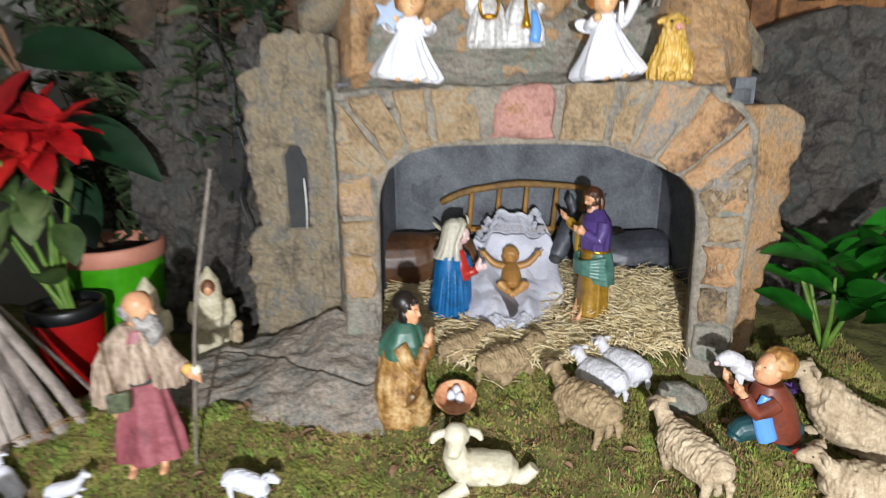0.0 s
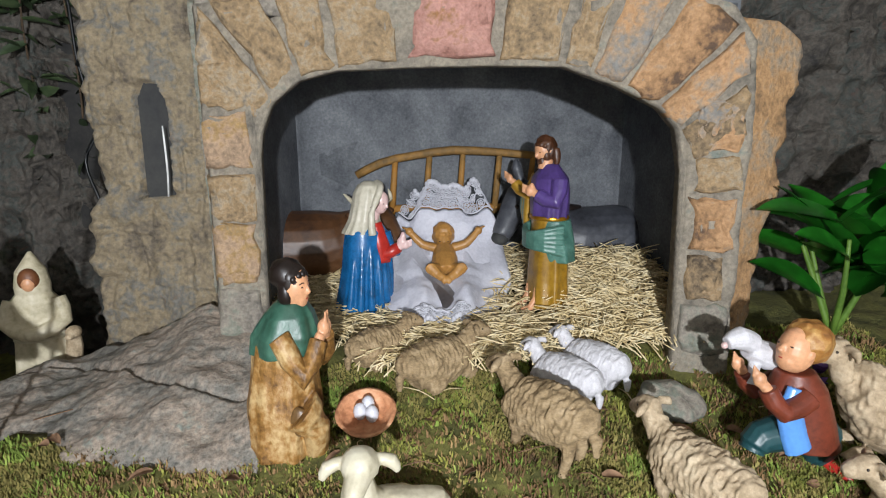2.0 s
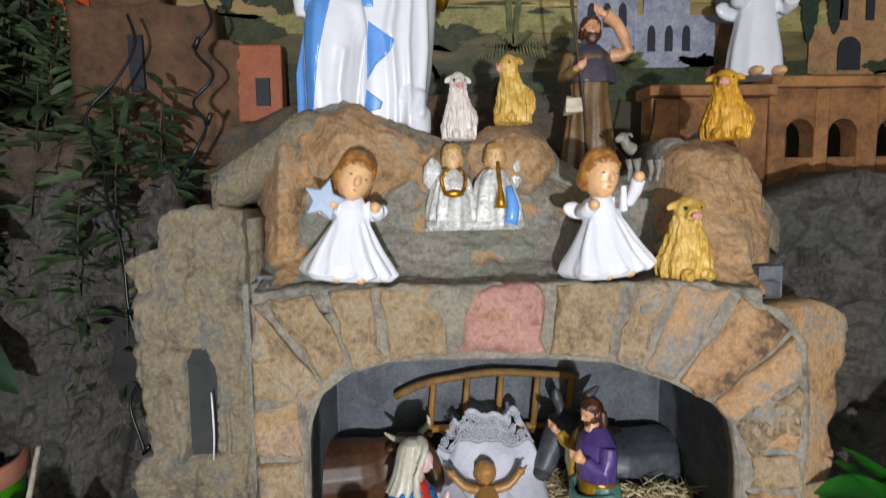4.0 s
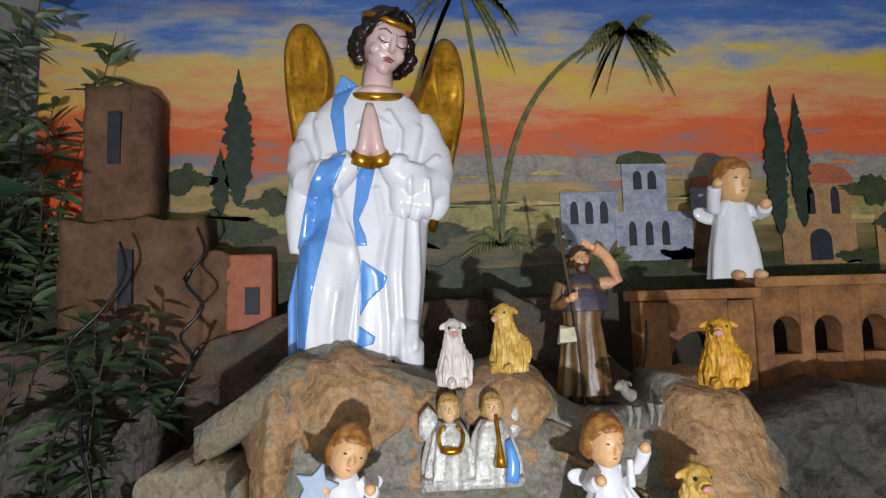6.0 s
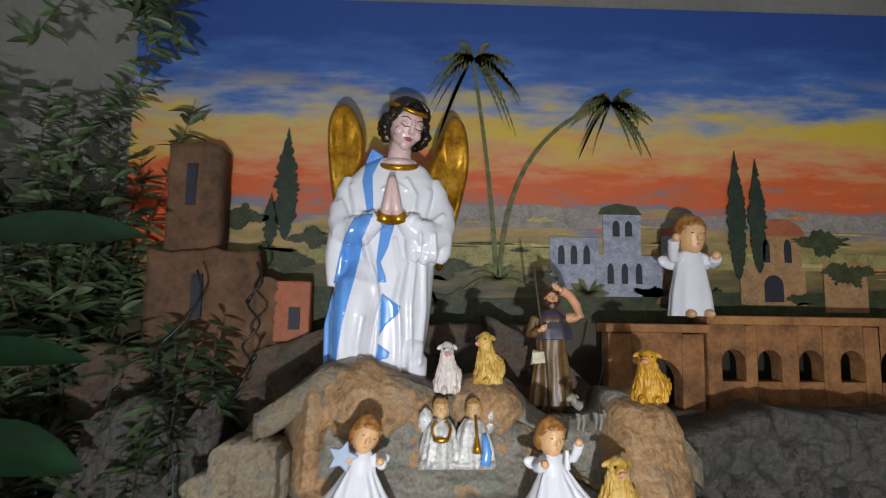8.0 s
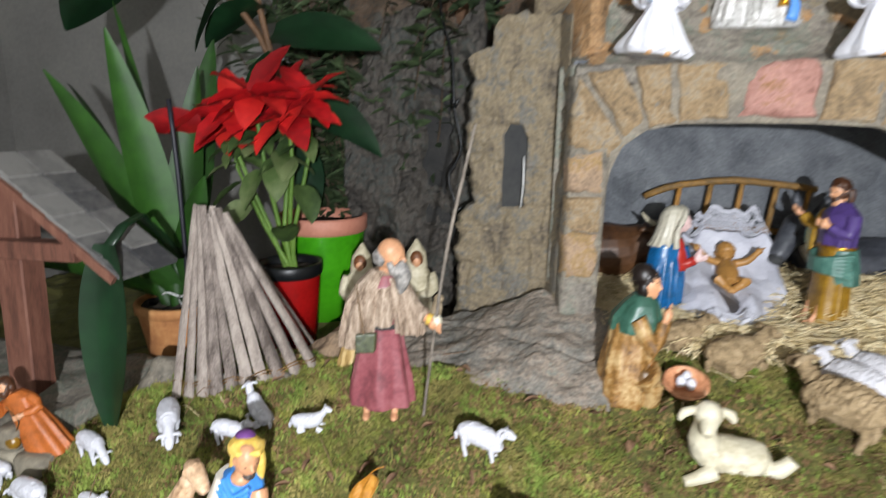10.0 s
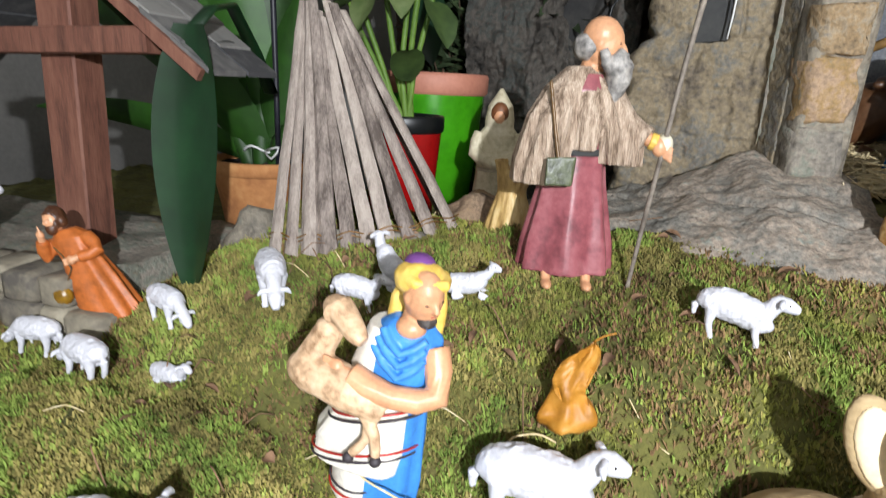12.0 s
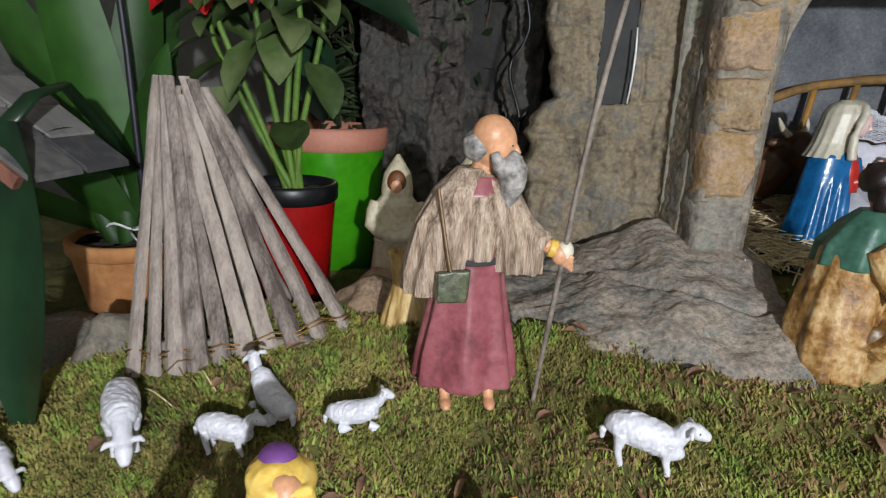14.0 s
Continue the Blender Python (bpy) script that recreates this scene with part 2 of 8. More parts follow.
class Body:
    """Collects pieces into one mesh with several materials."""

    def __init__(self):
        self.v, self.f, self.m, self.mats = [], [], [], []

    def slot(self, material):
        if material not in self.mats:
            self.mats.append(material)
        return self.mats.index(material)

    def add(self, v, f, material):
        o, k = len(self.v), self.slot(material)
        self.v += [tuple(p) for p in v]
        self.f += [tuple(i + o for i in q) for q in f]
        self.m += [k] * len(f)
        return self

    def rings(self, rings, material, cap=True, close=True):
        n = len(rings[0])
        v = [p for r in rings for p in r]
        f = []
        for i in range(len(rings) - 1):
            for j in range(n if close else n - 1):
                a, b = i * n + j, i * n + (j + 1) % n
                f.append((a, b, b + n, a + n))
        if cap:
            f.append(tuple(range(n - 1, -1, -1)))
            f.append(tuple(range((len(rings) - 1) * n, len(rings) * n)))
        return self.add(v, f, material)

    def loft(self, rows, material, seg=48, folds=0, amp=0.0, phase=0.0, wob=0.0, twist=0.0):
        """Rows of (z, rx, ry, cx, cy): upright cloth with folds that deepen downwards, refined between the rows."""
        seg = max(seg, 8 * folds)
        rr = []
        for a, b in zip(rows[:-1], rows[1:]):
            for k in range(5):
                t = k / 5
                rr.append([a[i] + (b[i] - a[i]) * t for i in range(5)])
        rr.append(list(rows[-1]))
        z0, z1 = rows[0][0], rows[-1][0]
        out = []
        for z, rx, ry, cx, cy in rr:
            d = (z1 - z) / (z1 - z0)
            ring = []
            for j in range(seg):
                a = 2 * math.pi * j / seg
                ph = folds * a + phase + twist * d + 1.3 * math.sin(2 * a + phase) + 0.9 * noise.noise((math.cos(a) * 2, math.sin(a) * 2, z * 16 + phase))
                w = 0.55 * math.cos(ph) + 0.75 * (0.55 - abs(math.sin(ph * 0.5 + 0.4)))
                k = 1 + amp * (0.25 + 0.75 * d) * w + wob * noise.noise((cx + 3 * math.cos(a), 3 * math.sin(a), z * 9))
                ring.append((cx + rx * k * math.cos(a), cy + ry * k * math.sin(a), z))
            out.append(ring)
        return self.rings(out, material)

    def tube(self, pts, radii, material, seg=10, flat=1.0, bumps=0.0, freq=60, fine=2):
        pts = [Vector(p) for p in pts]
        rad = list(radii) if isinstance(radii, (list, tuple)) else [radii] * len(pts)
        P, R = [], []
        n = len(pts)
        for i in range(n - 1):
            p0, p1, p2, p3 = pts[max(i - 1, 0)], pts[i], pts[i + 1], pts[min(i + 2, n - 1)]
            for k in range(fine):
                t = k / fine
                P.append(0.5 * (2 * p1 + (p2 - p0) * t + (2 * p0 - 5 * p1 + 4 * p2 - p3) * t * t + (3 * p1 - p0 - 3 * p2 + p3) * t ** 3))
                R.append(rad[i] + (rad[i + 1] - rad[i]) * t)
        P.append(pts[-1])
        R.append(rad[-1])
        out = []
        side = None
        for i, p in enumerate(P):
            d = (P[min(i + 1, len(P) - 1)] - P[max(i - 1, 0)]).normalized()
            ref = Vector((0, 0, 1)) if abs(d.z) < 0.9 else Vector((0, 1, 0))
            s = d.cross(ref).normalized()
            if side is not None and s.dot(side) < 0:
                s = -s
            side = s
            u = s.cross(d).normalized()
            ring = []
            for j in range(seg):
                a = 2 * math.pi * j / seg
                q = p + R[i] * (math.cos(a) * s + flat * math.sin(a) * u)
                if bumps:
                    q += (q - p) * bumps * noise.noise(q * freq)
                ring.append(q)
            out.append(ring)
        return self.rings(out, material)

    def ball(self, c, r, material, seg=16, turn=None, bumps=0.0, freq=60):
        c = Vector(c)
        r = Vector(r if isinstance(r, (tuple, list)) else (r, r, r))
        n = max(6, seg // 2)
        out = []
        for i in range(n + 1):
            th = math.pi * (0.02 + 0.96 * i / n)
            ring = []
            for j in range(seg):
                a = 2 * math.pi * j / seg
                p = Vector((r.x * math.sin(th) * math.cos(a), r.y * math.sin(th) * math.sin(a), -r.z * math.cos(th)))
                if bumps:
                    p *= 1 + bumps * noise.noise((p + c) * freq)
                if turn:
                    p = turn @ p
                ring.append(c + p)
            out.append(ring)
        return self.rings(out, material)

    def box(self, c, s, material, turn=None, jit=0.0):
        c = Vector(c)
        v = []
        for x, y, z in ((-1, -1, -1), (1, -1, -1), (1, 1, -1), (-1, 1, -1), (-1, -1, 1), (1, -1, 1), (1, 1, 1), (-1, 1, 1)):
            p = Vector((x * s[0] / 2, y * s[1] / 2, z * s[2] / 2)) + Vector([random.uniform(-jit, jit) for _ in range(3)])
            v.append(c + (turn @ p if turn else p))
        return self.add(v, [(3, 2, 1, 0), (4, 5, 6, 7), (0, 1, 5, 4), (1, 2, 6, 5), (2, 3, 7, 6), (3, 0, 4, 7)], material)

    def mesh(self, name, smooth=True):
        me = bpy.data.meshes.new(name)
        me.from_pydata(self.v, [], self.f)
        for k in self.mats:
            me.materials.append(k)
        me.polygons.foreach_set("material_index", self.m)
        if smooth:
            me.polygons.foreach_set("use_smooth", [True] * len(self.f))
        me.update()
        return me

    def fused(self, voxel=0.0016, smooth=2, keep=(), paint=None, relief=None):
        """Melts the pieces of each material into one sculpted skin; paint(material, centre, normal) may recolour a face, relief(p, n) raise a point."""
        V, F, K, mats = [], [], [], []

        def put(v, f, m):
            if m not in mats:
                mats.append(m)
            o, k = len(V), mats.index(m)
            V.extend(v)
            F.extend(tuple(i + o for i in q) for q in f)
            K.extend([k] * len(f))
        for k, material in enumerate(self.mats):
            faces = [q for q, i in zip(self.f, self.m) if i == k]
            used = sorted({i for q in faces for i in q})
            at_ = {i: j for j, i in enumerate(used)}
            v, f = [self.v[i] for i in used], [tuple(at_[i] for i in q) for q in faces]
            if material in keep:
                put(v, f, material)
                continue
            me = bpy.data.meshes.new("melt")
            me.from_pydata(v, [], f)
            ob = bpy.data.objects.new("melt", me)
            bpy.context.scene.collection.objects.link(ob)
            r = ob.modifiers.new("remesh", "REMESH")
            r.mode, r.voxel_size = "VOXEL", voxel
            if smooth:
                q = ob.modifiers.new("smooth", "SMOOTH")
                q.iterations, q.factor = smooth, 0.5
            got = ob.evaluated_get(bpy.context.evaluated_depsgraph_get()).to_mesh()
            n = len(got.vertices)
            co, no = np.empty(n * 3), np.empty(n * 3)
            got.vertices.foreach_get("co", co)
            got.vertices.foreach_get("normal", no)
            v = [tuple(p) for p in co.reshape(-1, 3)]
            if relief:
                v = [tuple(Vector(p) + Vector(d) * relief(p, d)) for p, d in zip(v, no.reshape(-1, 3))]
            if paint:
                groups = {}
                for p in got.polygons:
                    groups.setdefault(paint(material, p.center, p.normal), []).append(tuple(p.vertices))
                o = len(V)
                V.extend(v)
                for m, fs in groups.items():
                    if m not in mats:
                        mats.append(m)
                    F.extend(tuple(i + o for i in q) for q in fs)
                    K.extend([mats.index(m)] * len(fs))
            else:
                put(v, [tuple(p.vertices) for p in got.polygons], material)
            bpy.data.objects.remove(ob)
            bpy.data.meshes.remove(me)
        self.v, self.f, self.m, self.mats = V, F, K, mats
        return self

    def thing(self, name, m=None, label="", category="", group="", kind="", smooth=True, bevel=0.0):
        ob = new(name, self.mesh(name, smooth))
        if m is not None:
            ob.matrix_basis = m
        if bevel:
            b = ob.modifiers.new("bevel", "BEVEL")
            b.width, b.segments, b.limit_method = bevel, 2, "ANGLE"
        return tagged(ob, label, category, group, kind)

    def part(self, name, parent, label="", smooth=True, m=None, bevel=0.0):
        ob = new(name, self.mesh(name, smooth))
        ob.parent = parent
        if m is not None:
            ob.matrix_basis = m
        if bevel:
            b = ob.modifiers.new("bevel", "BEVEL")
            b.width, b.segments, b.limit_method = bevel, 2, "ANGLE"
        return tagged(ob, label)


def holder(name, m, label, category, group=""):
    ob = new(name)
    ob.matrix_basis = m
    ob.empty_display_size = 0.02
    return tagged(ob, label, category, group)


def ramp(x, xs, ys):
    return float(np.interp(x, xs, ys))


def ground(x, y):
    """Height of the mossy slope."""
    z = ramp(y, (0.1, 0.45, 0.61, 0.65, 0.70, 0.75, 0.80, 0.85, 1.0, 1.15, 1.5), (-0.30, -0.19, -0.105, -0.07, -0.005, 0.03, 0.055, 0.075, 0.12, 0.165, 0.18))
    back = ramp(x, (-0.52, -0.38), (1, 0)) * ramp(y, (0.97, 1.10), (0, 1))
    z = z * (1 - back) + 0.045 * back
    left = ramp(x, (-1.15, -0.95), (1, 0)) * ramp(y, (0.6, 0.8), (0, 1))
    z = z * (1 - left) - 0.05 * left
    d = math.hypot((x + 0.95) / 0.30, (y - 0.50) / 0.17)
    z += 0.11 * max(0, 1 - d * d) ** 1.0 if d < 1 else 0
    e = math.hypot((x + 0.20) / 0.13, (y - 0.66) / 0.12)
    z -= 0.07 * max(0, 1 - e * e)
    return z


def bumpy(x, y):
    return ground(x, y) + 0.013 * nz((x, y, 0), 9, 3) + 0.007 * nz((x, y, 3), 30, 3)


def sheet(P, nu, nv, back, material, body=None):
    """A closed thick sheet: P(u, v) is the front, back a vector to the rear face."""
    b = body or Body()
    front = [[Vector(P(i / nu, j / nv)) for i in range(nu + 1)] for j in range(nv + 1)]
    back = Vector(back)
    n = nu + 1
    v = [p for r in front for p in r]
    o = len(v)
    f = [(j * n + i, j * n + i + 1, (j + 1) * n + i + 1, (j + 1) * n + i) for j in range(nv) for i in range(nu)]
    edge = [i for i in range(n)] + [j * n + nu for j in range(1, nv + 1)] + [nv * n + i for i in range(nu - 1, -1, -1)] + [j * n for j in range(nv - 1, 0, -1)]
    v += [v[i] + back for i in edge]
    k = len(edge)
    for a in range(k):
        c = (a + 1) % k
        f.append((edge[c], edge[a], o + a, o + c))
    f.append(tuple(o + a for a in range(k - 1, -1, -1)))
    return b.add(v, f, material)


def rough_y(x, z, amp, seed=0):
    return amp * (nz((x, seed, z), 7, 5) + 0.4 * nz((x, seed + 5, z), 26, 4) + 0.16 * nz((x, seed + 9, z), 80, 3))


# ---- the room and the ground ----
def panel(name, c, s, material, label, category="wall"):
    return Body().box(c, s, material).thing(name, None, label, category, kind="structure", smooth=False)


panel("wall_north", (0, 2.0, 0.7), (5.2, 0.1, 3.4), WALL_GREY, "dull white plastered wall behind the crib")
# Unseen white wall, added close behind the lamp to bounce light onto the crib.
panel("wall_south", (0, -1.45, 0.7), (5.2, 0.1, 3.4), WALL_WHITE, "unseen white wall added behind the viewer to bounce light")
panel("wall_west", (-2.55, 0.275, 0.7), (0.1, 3.35, 3.4), WALL_GREY, "white plastered side wall")
panel("wall_east", (2.55, 0.275, 0.7), (0.1, 3.35, 3.4), WALL_GREY, "white plastered side wall")
panel("ceiling", (0, 0.275, 2.45), (5.2, 3.55, 0.1), WALL_WHITE, "plain white ceiling", "ceiling")
panel("floor", (0, 0.275, -0.95), (5.2, 3.55, 0.1), FLOOR, "dark room floor", "floor")


def build_ground():
    b = Body()
    nx, ny = 230, 130

    def P(u, v):
        x, y = -2.2 + 4.2 * u, 0.1 + 1.85 * v
        under = 0.035 if -0.60 < x < -0.14 and y > ramp(x, (-0.60, -0.45, -0.33, -0.14), (1.06, 1.0, 0.985, 0.955)) + 0.02 else 0.0
        return (x, y, bumpy(x, y) - under)
    sheet(P, nx, ny, (0, 0, -0.25), SOIL, b)
    return b.thing("ground", None, "brown soil and matted moss sloping up to the stable", "ground", kind="structure")


build_ground()
panel("plinth", (-0.1, 1.03, -0.745), (3.9, 1.70, 0.31), FLOOR, "plain dark table under the crib", "table")


def slab_edge(x):
    return ramp(x, (-0.60, -0.45, -0.33, -0.14), (1.06, 1.0, 0.985, 0.955))


def build_moss():
    rng = np.random.default_rng(4)
    v, f, m = [], [], []
    count = 0
    while count < 135000:
        x = rng.uniform(-1.35, 0.85)
        y = rng.uniform(0.30, 1.22) if rng.random() < 0.75 else rng.uniform(0.42, 0.95)
        if y > 1.12 and -0.15 < x < 0.50:
            continue
        if x < -0.5 and y > 1.1 or (-0.60 < x < -0.10 and y > slab_edge(x) + 0.012 * nz((x, y, 1), 30)):
            continue
        n1 = nz((x, y, 7), 6, 3)
        n2 = nz((x, y, 11), 17, 3)
        brown = n1 * 0.8 + n2 * 0.7 + (0.50 if -0.1 < x < 0.5 and y < 1.0 else 0.14) - (0.5 if x < -0.72 and y < 0.62 else 0)
        if brown > 0.42 and rng.random() < 0.75:
            continue
        k = 3 if brown > 0.22 and rng.random() < 0.7 else (2 if n2 > 0.12 else (1 if n1 < -0.05 or (x < -0.72 and y < 0.62) else 0))
        if rng.random() < 0.25:
            k = int(rng.integers(0, 3))
        z = bumpy(x, y)
        h = rng.uniform(0.0030, 0.0075) * (1.5 if n2 > 0.1 else 1)
        for _ in range(3):
            a = rng.uniform(0, 6.283)
            lean = rng.uniform(0.2, 1.0) * h
            w = rng.uniform(0.0006, 0.0015)
            dx, dy = math.cos(a), math.sin(a)
            ox, oy = rng.normal(0, 0.0025, 2)
            i = len(v)
            v += [(x + ox - dy * w, y + oy + dx * w, z - 0.001), (x + ox + dy * w, y + oy - dx * w, z - 0.001),
                  (x + ox + dx * lean * 0.5 + dy * w * 1.6, y + oy + dy * lean * 0.5 - dx * w * 1.6, z + h * 0.6), (x + ox + dx * lean, y + oy + dy * lean, z + h)]
            f += [(i, i + 1, i + 2), (i, i + 2, i + 3)]
            m += [k, k]
        count += 1
    me = bpy.data.meshes.new("moss")
    me.from_pydata(v, [], f)
    for k in MOSS:
        me.materials.append(k)
    me.polygons.foreach_set("material_index", m)
    me.update()
    tagged(new("moss", me), "springy green and olive moss covering the slope", "moss", kind="stuff")


build_moss()


# ---- the stable: painted rock front with a stone arch ----
stable = holder("stable", pose(0, 1.2, 0.16), "rough painted stone stable with an arched opening", "stable")
Q = Matrix.Translation((0, -1.2, -0.16))
AX = (-0.132, -0.124, -0.105, -0.065, -0.011, 0.10, 0.209, 0.306, 0.382, 0.443, 0.467, 0.480)
AZ = (0.43, 0.497, 0.545, 0.576, 0.590, 0.594, 0.595, 0.592, 0.565, 0.534, 0.506, 0.43)


def front_y(x):
    return ramp(x, (-0.45, -0.24, -0.20, 0.09, 0.46, 0.56, 0.72), (1.29, 1.26, 1.155, 1.15, 1.10, 1.08, 1.20))


SLOT_SHAPE = [(-0.352, 0.395), (-0.300, 0.400), (-0.297, 0.555), (-0.312, 0.583), (-0.338, 0.585), (-0.351, 0.56)]


def inside(x, z, poly):
    """Whether (x, z) lies in a polygon."""
    hit = False
    for (x0, z0), (x1, z1) in zip(poly, poly[1:] + poly[:1]):
        if (z0 > z) != (z1 > z) and x < x0 + (z - z0) * (x1 - x0) / (z1 - z0):
            hit = not hit
    return hit


def left_wall():
    def P(u, v):
        e = -0.452 + u * 0.237
        hi = ramp(e, (-0.452, -0.43, -0.395, -0.375, -0.35, -0.30, -0.25, -0.215), (0.700, 0.735, 0.742, 0.795, 0.810, 0.812, 0.806, 0.800)) + 0.012 * nz((e, 3, 1), 26, 3)
        z = 0.02 + v * (hi - 0.02)
        l = ramp(z, (0.0, 0.22, 0.27, 0.367, 0.405, 0.477, 0.54, 0.59, 0.69, 0.72), (-0.47, -0.452, -0.458, -0.457, -0.422, -0.43, -0.445, -0.437, -0.43, -0.447))
        l += 0.012 * nz((1, 2, z), 30, 3)
        x = l + u * (-0.215 - l)
        y = front_y(x) + rough_y(x, z, 0.016, 1) - 0.010 * abs(math.sin(z * 37.8 + 0.6 * math.sin(x * 20))) ** 0.5 * ramp(u, (0.0, 0.3, 0.42), (1, 1, 0))
        y += 0.020 * max(0, 1 - u / 0.06) ** 2
        # shallow courses, lost here and there
        row = (z + 0.012 * math.sin(x * 17)) / 0.083
        col = (x + 0.03 * (int(row) % 2) + 0.004 * math.sin(z * 40)) / 0.085
        k = min(min(row % 1, 1 - row % 1) * 0.083, min(col % 1, 1 - col % 1) * 0.085)
        y += 0.007 * max(0, 1 - k / 0.006) * (0.5 + nz((x, z, 6), 9, 2))
        if inside(x, z, SLOT_SHAPE):
            y += 0.028
        return (x, y, z)
    b = Body()
    sheet(P, 90, 240, (0, 0.12, 0), ROCK, b)
    b.part("left_wall", stable, "grey and tan rock wall", m=Q)


left_wall()


def slot_window():
    b = Body()
    P = [(x * 0.98 - 0.0065, 0.49 + (z - 0.49) * 0.98) for x, z in SLOT_SHAPE]
    n = len(P)
    v = [(x, front_y(x) + 0.014, z) for x, z in P] + [(x, front_y(x) + 0.05, z) for x, z in P]
    b.add(v, [tuple(range(n))] + [(i, i + n, (i + 1) % n + n, (i + 1) % n) for i in range(n)], SLOT)
    b.part("slot_window", stable, "narrow dark slot window", smooth=False, m=Q)
    c = Body()
    c.tube([(-0.302, front_y(-0.3) - 0.012, 0.515), (-0.3005, front_y(-0.3) - 0.014, 0.48), (-0.301, front_y(-0.3) - 0.013, 0.44), (-0.304, front_y(-0.3) - 0.012, 0.402)], [0.0012, 0.0017, 0.0017, 0.0014], WHITE_WIRE, 6)
    c.thing("wire", None, "white wire hanging from the slot window", "cable")


slot_window()


def groove():
    """The seam between wall and pillar."""
    b = Body()

    def P(u, v):
        z = 0.16 + v * 0.54
        x = -0.235 + u * 0.05
        return (x, 1.185 + 0.05 * (1 - u) + 0.012 * math.sin(u * 9) + rough_y(x, z, 0.016, 3), z)
    sheet(P, 10, 60, (0, 0.1, 0), STONE_GREY, b)
    b.part("left_pillar_side", stable, m=Q)


groove()


def arch_mass():
    b = Body()

    def S(u, v):
        x = -0.215 + u * 0.775
        lo = ramp(x, AX, AZ) if -0.132 < x < 0.48 else 0.10
        hi = ramp(x, (-0.215, -0.12, 0.0, 0.34, 0.43, 0.53, 0.56), (0.675, 0.69, 0.70, 0.705, 0.705, 0.665, 0.62)) + 0.006 * nz((x, 0, 1), 30, 3)
        z = lo + v * (hi - lo)
        return (x, front_y(x) - 0.002 + rough_y(x, z, 0.009, 2), z)
    sheet(S, 150, 60, (0, 0.03, 0), MORTAR, b)
    b.part("arch_mortar", stable, "grey mortar round the arch stones", m=Q)


arch_mass()


def stone(poly, depth, material, name="stone", lift=0.0):
    """A rough block from a quadrilateral (x, z) on the front, with a worn rim."""
    cx, cz = sum(p[0] for p in poly) / len(poly), sum(p[1] for p in poly) / len(poly)
    pts = []
    n = len(poly)
    for i in range(n):
        (x0, z0), (x1, z1) = poly[i], poly[(i + 1) % n]
        for k in range(5):
            t = k / 5
            x, z = x0 + (x1 - x0) * t, z0 + (z1 - z0) * t
            w = 0.0075 * nz((x, z, cx), 38, 4)
            pts.append((x + w, z + 0.0075 * nz((z, x, cz), 38, 4)))
    b = Body()
    rings = []
    for s, d in ((1.0, 0.02), (1.0, -depth * 0.40), (0.95, -depth * 0.80), (0.86, -depth), (0.70, -depth * 1.1), (0.5, -depth * 1.15), (0.32, -depth * 1.1), (0.12, -depth * 1.1)):
        rings.append([(cx + (x - cx) * s, front_y(cx + (x - cx) * s) + d + (0.010 * nz((x * s, cx, z * s), 30, 5) if d < 0 else 0), cz + (z - cz) * s) for x, z in pts])
    b.rings(rings, material)
    return b.part(name, stable, m=Q)


def lay_stones():
    rnd = random.Random(5)
    z = 0.19
    for h, k in ((0.085, STONE_GREY), (0.10, STONE_PINK), (0.075, STONE_TAN), (0.085, STONE_PINK), (0.07, STONE_TAN)):
        j = rnd.uniform(-0.006, 0.006)
        stone([(-0.212 + j, z + 0.004), (-0.142 + j, z + 0.004), (-0.138, z + h - 0.004), (-0.215 + j, z + h - 0.004)], 0.009, k)
        z += h
    z = 0.175
    for h, k in ((0.08, STONE_GREY), (0.075, STONE_TAN), (0.085, STONE_ORANGE), (0.055, STONE_TAN), (0.08, STONE_ORANGE)):
        j = rnd.uniform(-0.008, 0.008)
        stone([(0.492, z + 0.004), (0.548 + j, z + 0.004), (0.546 + j, z + h - 0.006), (0.488, z + h - 0.004)], 0.009, k)
        z += h
    # voussoirs: inner (x, z) to outer (x, z)
    ring = [((-0.128, 0.520), (-0.212, 0.600)), ((-0.100, 0.556), (-0.190, 0.680)), ((-0.060, 0.582), (-0.105, 0.692)), ((-0.012, 0.594), (-0.03, 0.700)), ((0.082, 0.600), (0.080, 0.700)),
            ((0.214, 0.602), (0.220, 0.700)), ((0.306, 0.598), (0.325, 0.705)), ((0.345, 0.585), (0.385, 0.705)), ((0.392, 0.566), (0.462, 0.690)), ((0.440, 0.540), (0.540, 0.640)), ((0.470, 0.508), (0.552, 0.575)), ((0.484, 0.46), (0.552, 0.49))]
    mats = [STONE_TAN, STONE_TAN, STONE_TAN, STONE_TAN, None, STONE_TAN, STONE_TAN, STONE_ORANGE, STONE_ORANGE, STONE_ORANGE, STONE_TAN]
    for (a, b), k in zip(zip(ring[:-1], ring[1:]), mats):
        if k is None:
            tagged(stone([(0.090, 0.606), (0.210, 0.606), (0.210, 0.700), (0.150, 0.704), (0.100, 0.690)], 0.013, STONE_KEY, "keystone"), "pink keystone in the crown of the arch")
            continue
        (i0, o0), (i1, o1) = a, b

        def mixp(p, q, t):
            return (p[0] + (q[0] - p[0]) * t, p[1] + (q[1] - p[1]) * t)
        stone([mixp(i0, i1, 0.05), mixp(i0, i1, 0.94), mixp(o0, o1, 0.90), mixp(o0, o1, 0.10)], 0.009, k)


lay_stones()


